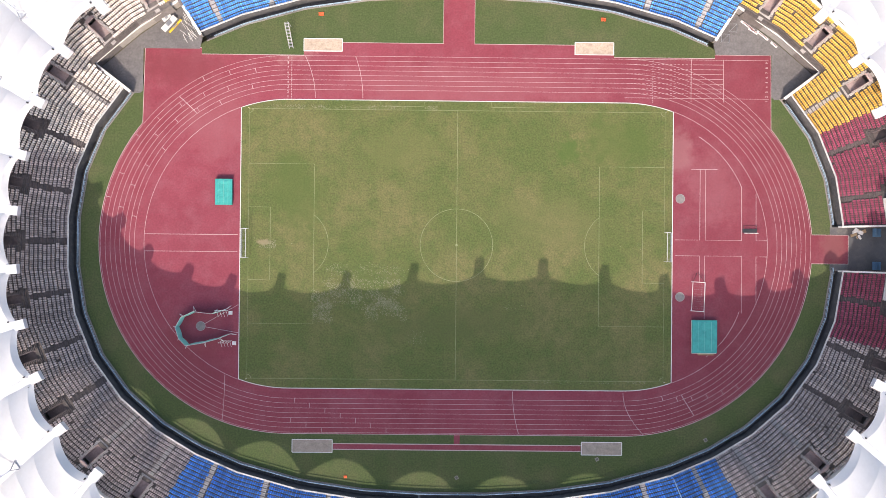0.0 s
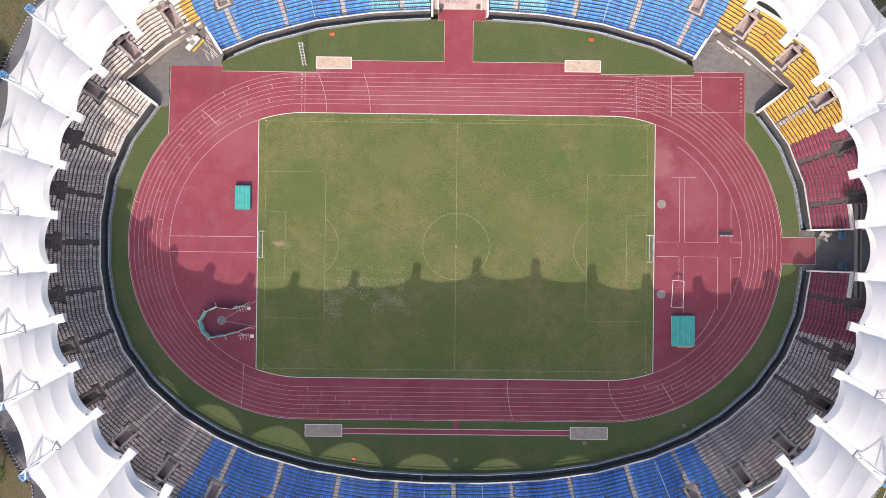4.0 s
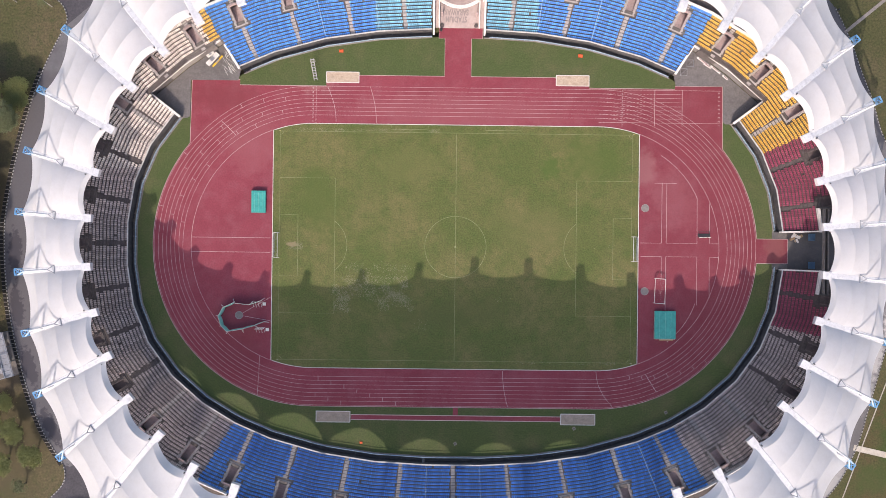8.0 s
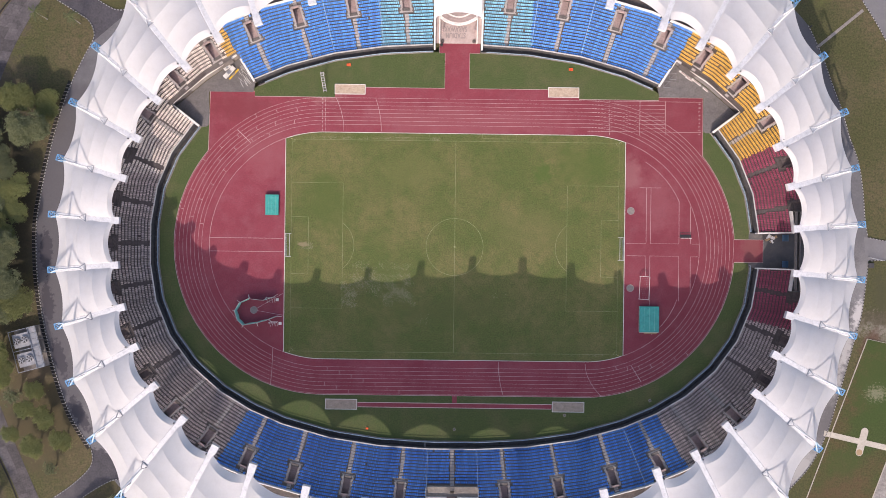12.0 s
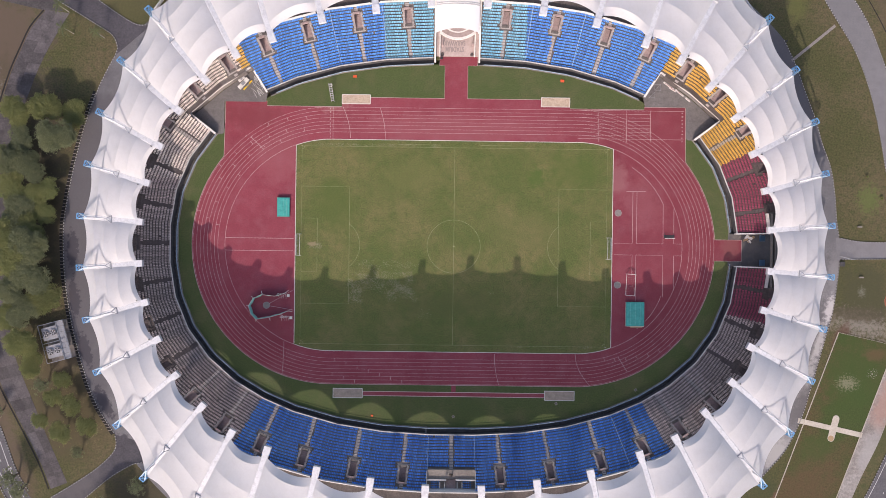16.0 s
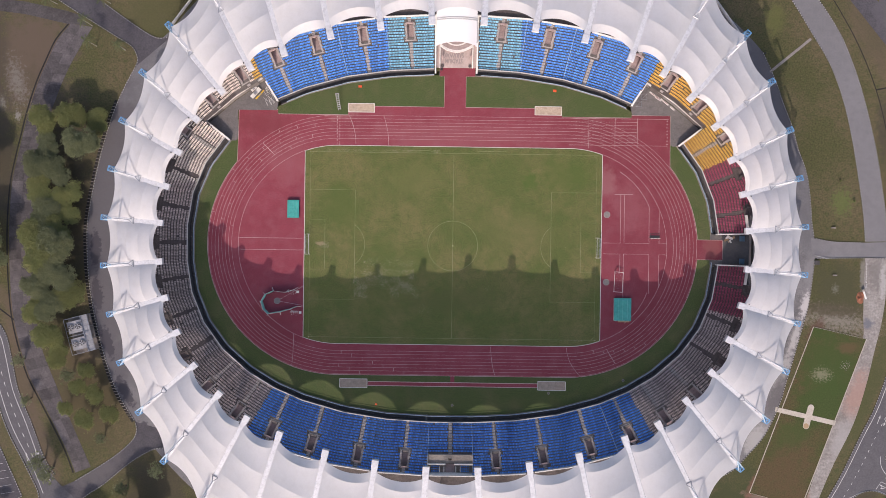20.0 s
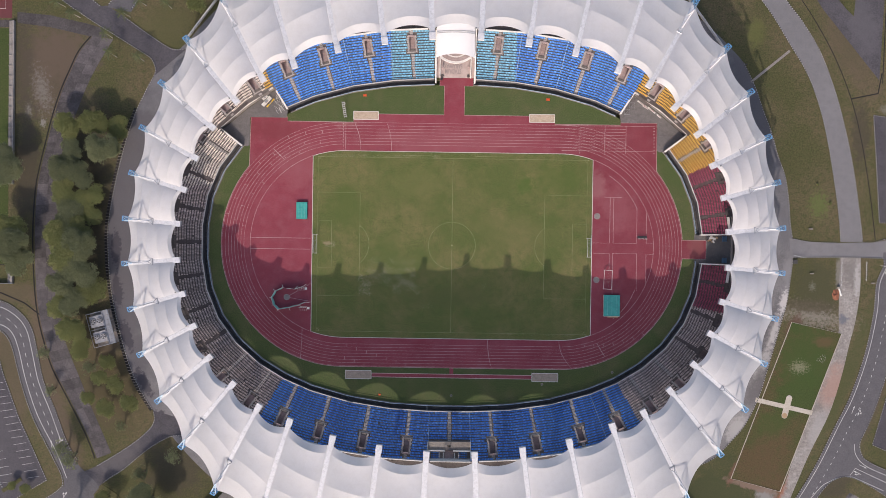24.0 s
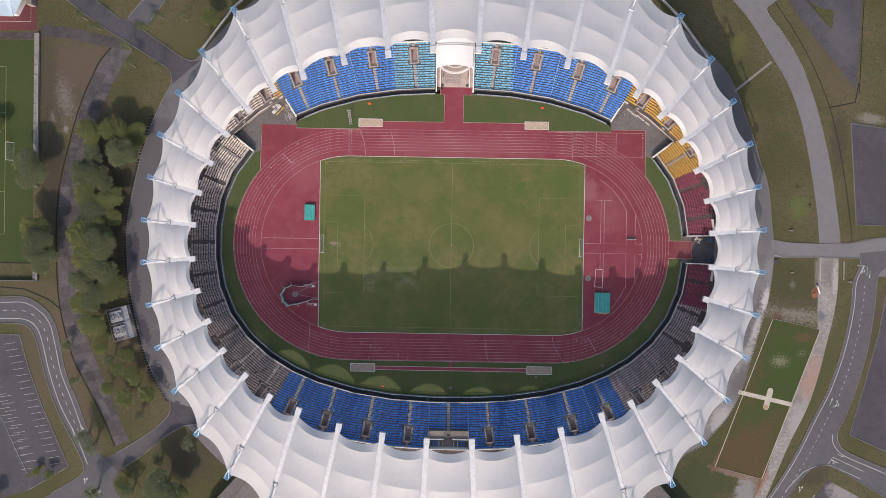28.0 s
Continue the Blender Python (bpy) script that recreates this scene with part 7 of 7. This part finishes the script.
def build_plant():
    """Cooling plant in a fenced frame west of the ring road."""
    root = thing("cooling_plant", "rooftop style cooling units with four fans in a steel frame", "cooling unit", (-134.9, -33.5, 0))
    ang = math.atan2(-13.1, 3.6)
    u = Vector((math.cos(ang), math.sin(ang), 0))
    w = Vector((-u.y, u.x, 0))
    o = Vector((-136.8, -27.7, 0))
    P = lambda a, b, z: o + u * a + w * b + Vector((0, 0, z))
    part("slab", Geo().hexa([P(0, -4.2, -0.1), P(13.2, -4.2, -0.1), P(13.2, 4.2, -0.1), P(0, 4.2, -0.1)], [P(0, -4.2, 0.25), P(13.2, -4.2, 0.25), P(13.2, 4.2, 0.25), P(0, 4.2, 0.25)]), M["concrete"], root)
    for a0 in (1.2, 7.4):
        unit = part("unit", Geo().hexa([P(a0, -3.4, 0.25), P(a0 + 4.4, -3.4, 0.25), P(a0 + 4.4, 1.6, 0.25), P(a0, 1.6, 0.25)], [P(a0, -3.4, 3.2), P(a0 + 4.4, -3.4, 3.2), P(a0 + 4.4, 1.6, 3.2), P(a0, 1.6, 3.2)]), M["fanmetal"], root, "grey metal cooling unit")
        for b in (-2.1, 0.4):
            c = P(a0 + 2.2, b, 3.2)
            part("fan_ring", Geo().tube(c, c + Vector((0, 0, 0.35)), 1.15, 1.15, 20), M["fanmetal"], unit)
            part("fan_well", Geo().tube(c + Vector((0, 0, 0.35)), c + Vector((0, 0, 0.37)), 1.0, 1.0, 20), M["dark"], unit, "dark fan opening")
            g = Geo()
            for k in range(5):
                a = 2 * math.pi * k / 5 + b
                d, e = Vector((math.cos(a), math.sin(a), 0)), Vector((-math.sin(a), math.cos(a), 0))
                z = c + Vector((0, 0, 0.42))
                g.hexa([z + d * 0.15 - e * 0.1, z + d * 0.9 - e * 0.25, z + d * 0.9 + e * 0.25, z + d * 0.15 + e * 0.1], [q + Vector((0, 0, 0.04)) for q in (z + d * 0.15 - e * 0.1, z + d * 0.9 - e * 0.25, z + d * 0.9 + e * 0.25, z + d * 0.15 + e * 0.1)])
            part("fan_blades", g, M["fanmetal"], unit)
    for k in range(7):
        part("roof_sheet", Geo().hexa([P(0.1 + k * 1.87, 1.9, 3.0), P(1.9 + k * 1.87, 1.9, 3.0), P(1.9 + k * 1.87, 4.2, 2.6), P(0.1 + k * 1.87, 4.2, 2.6)], [P(0.1 + k * 1.87, 1.9, 3.1), P(1.9 + k * 1.87, 1.9, 3.1), P(1.9 + k * 1.87, 4.2, 2.7), P(0.1 + k * 1.87, 4.2, 2.7)]), M["fanmetal"], root)
    for a in (0, 4.4, 8.8, 13.2):
        for b in (-4.2, 4.2):
            part("post", Geo().bar(P(a, b, 0), P(a, b, 3.3), 0.14), M["cable"], root)
    for b in (-4.2, 1.9, 4.2):
        part("rail", Geo().bar(P(0, b, 3.3), P(13.2, b, 3.3), 0.16), M["cable"], root)
    for a in (0, 6.5, 13.2):
        part("rail", Geo().bar(P(a, -4.2, 3.3), P(a, 4.2, 3.3), 0.16), M["cable"], root)


build_plant()


# ---- trees and palms ----
def leaf_cloud(seed, rad, high, base, clumps, per, size):
    r = random.Random(seed)
    verts, faces = [], []
    lobes = [(r.uniform(0, 6.3), r.uniform(0.25, 0.68) * rad, r.uniform(0.36, 0.6) * rad) for _ in range(9)] + [(0, 0, rad * 0.6)]
    for _ in range(clumps):
        a, off, lr = r.choice(lobes)
        th, ph = r.uniform(0, 6.283), math.acos(r.uniform(-0.2, 1))
        q = r.uniform(0.75, 1.05)
        cx, cy = off * math.cos(a) + lr * q * math.sin(ph) * math.cos(th), off * math.sin(a) + lr * q * math.sin(ph) * math.sin(th)
        cz = base + (high - base) * (0.60 + 0.30 * q * math.cos(ph) * lr / (rad * 0.65) * (1 - 0.35 * off / rad))
        cr = r.uniform(0.35, 0.85)
        for _ in range(per):
            v = Vector((r.gauss(0, 1), r.gauss(0, 1), r.gauss(0, 0.55)))
            c = Vector((cx, cy, cz)) + v * cr * 0.6
            nrm = Vector((r.gauss(0, 0.6), r.gauss(0, 0.6), 1)).normalized()
            x = nrm.orthogonal().normalized()
            y = nrm.cross(x)
            s = size * r.uniform(0.6, 1.3)
            t = r.uniform(0, 6.28)
            e, f = x * math.cos(t) + y * math.sin(t), y * math.cos(t) - x * math.sin(t)
            k = len(verts)
            verts += [c - e * s, c - f * s * 0.45, c + e * s, c + f * s * 0.45]
            faces.append((k, k + 1, k + 2, k + 3))
    return Geo().add(verts, faces)


def limb_geo(seed, high, rad, trunk):
    r = random.Random(seed)
    g = Geo()
    g.tube((0, 0, -0.1), (0.1, 0.05, high * 0.35), trunk, trunk * 0.7, 8)
    for k in range(6):
        a = 6.283 * k / 6 + r.uniform(-0.4, 0.4)
        p = Vector((0.1, 0.05, high * r.uniform(0.28, 0.36)))
        q = Vector((math.cos(a) * rad * 0.35, math.sin(a) * rad * 0.35, high * 0.58))
        e = Vector((math.cos(a) * rad * 0.62, math.sin(a) * rad * 0.62, high * 0.72))
        g.tube(p, q, trunk * 0.5, trunk * 0.32, 6).tube(q, e, trunk * 0.32, trunk * 0.12, 5)
    return g


def make_tree(seed, rad, high, leaves, label, clumps, per, size):
    root = thing("tree", label, "tree", (0, 0, 0), "trees beside the stadium")
    part("trunk", limb_geo(seed, high, rad, 0.28), M["bark"], root)
    part("crown", leaf_cloud(seed, rad, high, high * 0.3, clumps, per, size), leaves, root, "", False, "stuff")
    return root


def make_palm(seed):
    r = random.Random(seed)
    root = thing("palm", "slender palm with drooping green fronds", "palm", (0, 0, 0), "palms along the approach road")
    part("trunk", Geo().tube((0, 0, -0.1), (0.15, 0.1, 3.2), 0.17, 0.12, 8).tube((0.15, 0.1, 3.2), (0.2, 0.2, 6.2), 0.12, 0.1, 8), M["palmbark"], root)
    for k in range(13):
        a = 6.283 * k / 13 + r.uniform(-0.2, 0.2)
        d, e = Vector((math.cos(a), math.sin(a), 0)), Vector((-math.sin(a), math.cos(a), 0))
        ln, up = r.uniform(2.3, 3.0), r.uniform(0.2, 1.1)
        g = Geo()
        spine = [Vector((0.2, 0.2, 6.2)) + d * (ln * t) + Vector((0, 0, up * 2.2 * t - 2.7 * t * t)) for t in (i / 9 for i in range(10))]
        for i in range(9):
            p, q = spine[i], spine[i + 1]
            wdt = 0.62 * math.sin(math.pi * (0.12 + 0.8 * i / 9))
            g.hexa([p - e * 0.03, q - e * 0.03, q + e * 0.03, p + e * 0.03], [p - e * 0.03 + Vector((0, 0, 0.04)), q - e * 0.03 + Vector((0, 0, 0.04)), q + e * 0.03 + Vector((0, 0, 0.04)), p + e * 0.03 + Vector((0, 0, 0.04))])
            for s in (-1, 1):
                for f in (0.1, 0.6):
                    b = p.lerp(q, f)
                    o = b + e * (s * wdt) + d * 0.25 - Vector((0, 0, 0.22 * wdt))
                    g.add([b, b + d * 0.10, o], [(0, 1, 2)])
        part("frond", g, M["palm"], root)
    return root


PROTO = [make_tree(1, 5.0, 8.5, M["leaf"], "broad leafy tree with dense olive green crown", 560, 46, 0.20), make_tree(2, 5.2, 9.5, M["leaf_dark"], "tall leafy tree with dark green crown", 560, 46, 0.20),
         make_tree(3, 3.1, 6.0, M["leaf"], "young tree with light green patchy crown", 150, 34, 0.20), make_tree(4, 3.0, 6.5, M["leaf_dark"], "thin bare-limbed tree with sparse leaves", 50, 20, 0.20)]
FOREST = [(0, -147.7, 43.5, 0.9), (0, -137.3, 45.0, 0.95), (0, -128.7, 43.2, 0.82), (1, -133.4, 34.7, 1.05), (1, -145.9, 34.0, 0.8), (1, -148.9, 26.9, 0.95), (1, -142.6, 24.9, 0.85), (0, -148.8, 18.7, 0.95), (2, -136.9, 18.1, 1.05), (0, -141.9, 15.2, 0.8), (1, -146.8, 10.8, 0.95), (0, -138.7, 10.1, 0.75), (1, -169.5, 27.9, 1.25), (1, -147.8, 4.6, 0.9), (0, -142.4, 3.6, 0.95),
          (0, -149.9, 1.4, 1.05), (1, -140.8, -1.0, 1.1), (0, -146.7, -6.5, 1.05), (1, -141.9, -11.3, 1.15), (1, -148.3, -15.7, 1.0), (0, -137.5, -19.3, 1.0), (1, -144.2, -23.0, 0.95), (0, -150.0, -25.1, 0.85), (0, -144.9, -34.5, 0.95), (0, -141.8, -41.5, 0.75), (1, -167.1, -1.5, 1.1), (0, -168.5, 4.6, 1.0), (1, -165.5, -7.8, 0.95),
          (2, -132.2, -46.7, 0.9), (2, -135.3, -52.9, 0.9), (2, -129.1, -55.2, 1.0), (2, -123.7, -62.3, 1.0), (2, -132.1, -64.7, 1.05), (2, -139.8, -60.7, 0.8), (3, -138.8, -48.4, 1.0), (3, -126.9, -71.7, 0.8), (3, -148.7, -80.1, 1.2), (3, -145.7, -83.6, 1.3), (3, -156.5, -43.5, 0.9), (3, -153.9, -57.9, 0.8),
          (1, -115.5, -99.5, 1.25), (0, -111.0, -103.4, 1.0), (3, -106.5, -83.0, 1.05), (3, -118.4, -89.5, 1.1), (2, -132.8, -100.4, 1.0), (3, -129.8, -102.4, 1.2), (3, -144.7, -102.9, 1.3), (2, -98.8, 91.0, 1.0), (0, -187.0, 46.2, 0.7), (2, -164.0, -96.5, 0.6), (2, -185.8, -106.5, 0.8), (2, -169.4, -95.5, 0.5),
          (2, 147.0, 18.5, 0.16), (2, 142.0, 25.9, 0.13)]
spin = random.Random(3)
for k, (kind, x, y, s) in enumerate(FOREST):
    s *= 1.1
    copy_thing(PROTO[kind], pose(x, y, 0, 0, 0, spin.uniform(0, 360)) @ Matrix.Diagonal((s, s, s * spin.uniform(0.78, 0.98), 1)))
PALM = make_palm(5)
for x, y in ((-133.1, 78.8), (-131.4, 71.4), (-120.9, 70.1), (-126.4, 87.1), (-120.2, 91.6), (-110.3, 90.6), (-151.6, 90.6), (-145.9, 86.6), (-159.4, 103.2), (-133.9, 99.3), (184.7, 11.1), (180.2, 10.6)):
    copy_thing(PALM, pose(x, y, 0, 0, 0, spin.uniform(0, 360)))
for ob in PROTO + [PALM]:
    for c in list(ob.children_recursive) + [ob]:
        bpy.data.objects.remove(c)


def build_odds():
    pipe = thing("concrete_pipe", "pale length of pipe leaning on red soil", "pipe", (151.6, -16.0, 0))
    part("pipe", Geo().tube((151.1, -14.2, 0.4), (152.2, -17.4, 0.35), 0.3, 0.3, 10), M["kerb"], pipe)
    part("cap", Geo().tube((150.9, -13.8, 0.5), (151.2, -14.5, 0.5), 0.5, 0.45, 10), M["concrete"], pipe)
    heap = thing("soil_heap", "low heap of bright red soil", "soil", (150.3, -17.0, 0))
    g, n = Geo(), 14
    for j in range(n + 1):
        for i in range(n + 1):
            u, v = i / n * 2 - 1, j / n * 2 - 1
            r = math.hypot(u, v)
            g.v.append((150.3 + u * 1.7, -17.0 + v * 2.6, -0.10 + max(0, 1 - r) * (0.55 + 0.9 * noise.noise((u * 2.2, v * 2.2, 1)))))
    g.f = [(j * (n + 1) + i, j * (n + 1) + i + 1, (j + 1) * (n + 1) + i + 1, (j + 1) * (n + 1) + i) for j in range(n) for i in range(n)]
    part("heap", g, M["soil"], heap)
    hut = thing("meter_box", "small dark square chamber at the kerb corner", "chamber", (133.9, -4.3, 0))
    part("chamber", Geo().box(133.9, -4.3, -0.05, 1.6, 1.4, 0.5), M["dark"], hut)
    part("lid", Geo().box(133.9, -4.3, 0.45, 1.8, 1.6, 0.06), M["kerbblack"], hut)
    for x, y in ((140.6, -8.8), (139.8, 8.6), (164.6, -12.2)):
        b = thing("bench", "short grey concrete bench on the grass", "bench", (x, y, 0), "benches on the lawn")
        part("seat", Geo().box(x, y, 0.35, 1.5, 0.45, 0.12), M["concrete"], b)
        for s in (-0.6, 0.6):
            part("leg", Geo().box(x + s, y, 0, 0.2, 0.4, 0.35), M["concrete"], b)
    for x, y, n in ((152.3, -4.2, 10), (162.0, -4.0, 8)):
        kb = thing("broken_kerb", "broken white kerb stones lying in a line", "kerb stones", (x, y, 0), "broken kerbs on the lawn")
        for k in range(n):
            a = k * 0.95
            part("stone", Geo().bar((x - 0.25 * math.sin(k * 2.1), y - a, 0.09), (x + 0.2 * math.cos(k * 1.7), y - a - 0.62, 0.09), 0.26, 0.2), M["coping"], kb)
    br = thing("lane_barrier", "grey pipe barrier at the lawn corner", "barrier", (135.3, -2.2, 0))
    for z in (0.45, 1.0):
        part("rail", Geo().tube((133.2, -1.7, z), (137.5, -2.7, z), 0.05, 0.05, 6), M["cable"], br)
    for f in (0.0, 0.5, 1.0):
        part("post", Geo().tube((133.2 + 4.3 * f, -1.7 - f, 0), (133.2 + 4.3 * f, -1.7 - f, 1.05), 0.06, 0.06, 6), M["cable"], br)
    gp = thing("gate_post", "short black post at the lawn path", "post", (113.3, 72.1, 0))
    part("post", Geo().box(113.3, 72.1, 0, 0.35, 0.35, 1.3), M["dark"], gp)


build_odds()


def build_annex():
    """Grey sheet roof of the low building south of the bowl."""
    root = thing("south_annex", "low annex with grey corrugated sheet roof", "building", (0, -128, 0))
    pts = [(q * math.cos(radians(a)), q * math.sin(radians(a))) for q, al in ((117.5, range(228, 313, 4)), (148.5, range(312, 227, -4))) for a in al]
    part("wall", Geo().prism(pts, 0, 4.6), M["wallwhite"], root)
    for k, a in enumerate(range(228, 312, 2)):
        c = [(q * math.cos(radians(b)), q * math.sin(radians(b))) for q, b in ((117.0, a), (149.1, a), (149.1, a + 1.94), (117.0, a + 1.94))]
        part("roof_sheet", Geo().hexa([(*p, 4.6) for p in c], [(*p, z) for p, z in zip(c, (5.6, 4.8, 4.8, 5.6))]), M["sheetroof"], root)


build_annex()
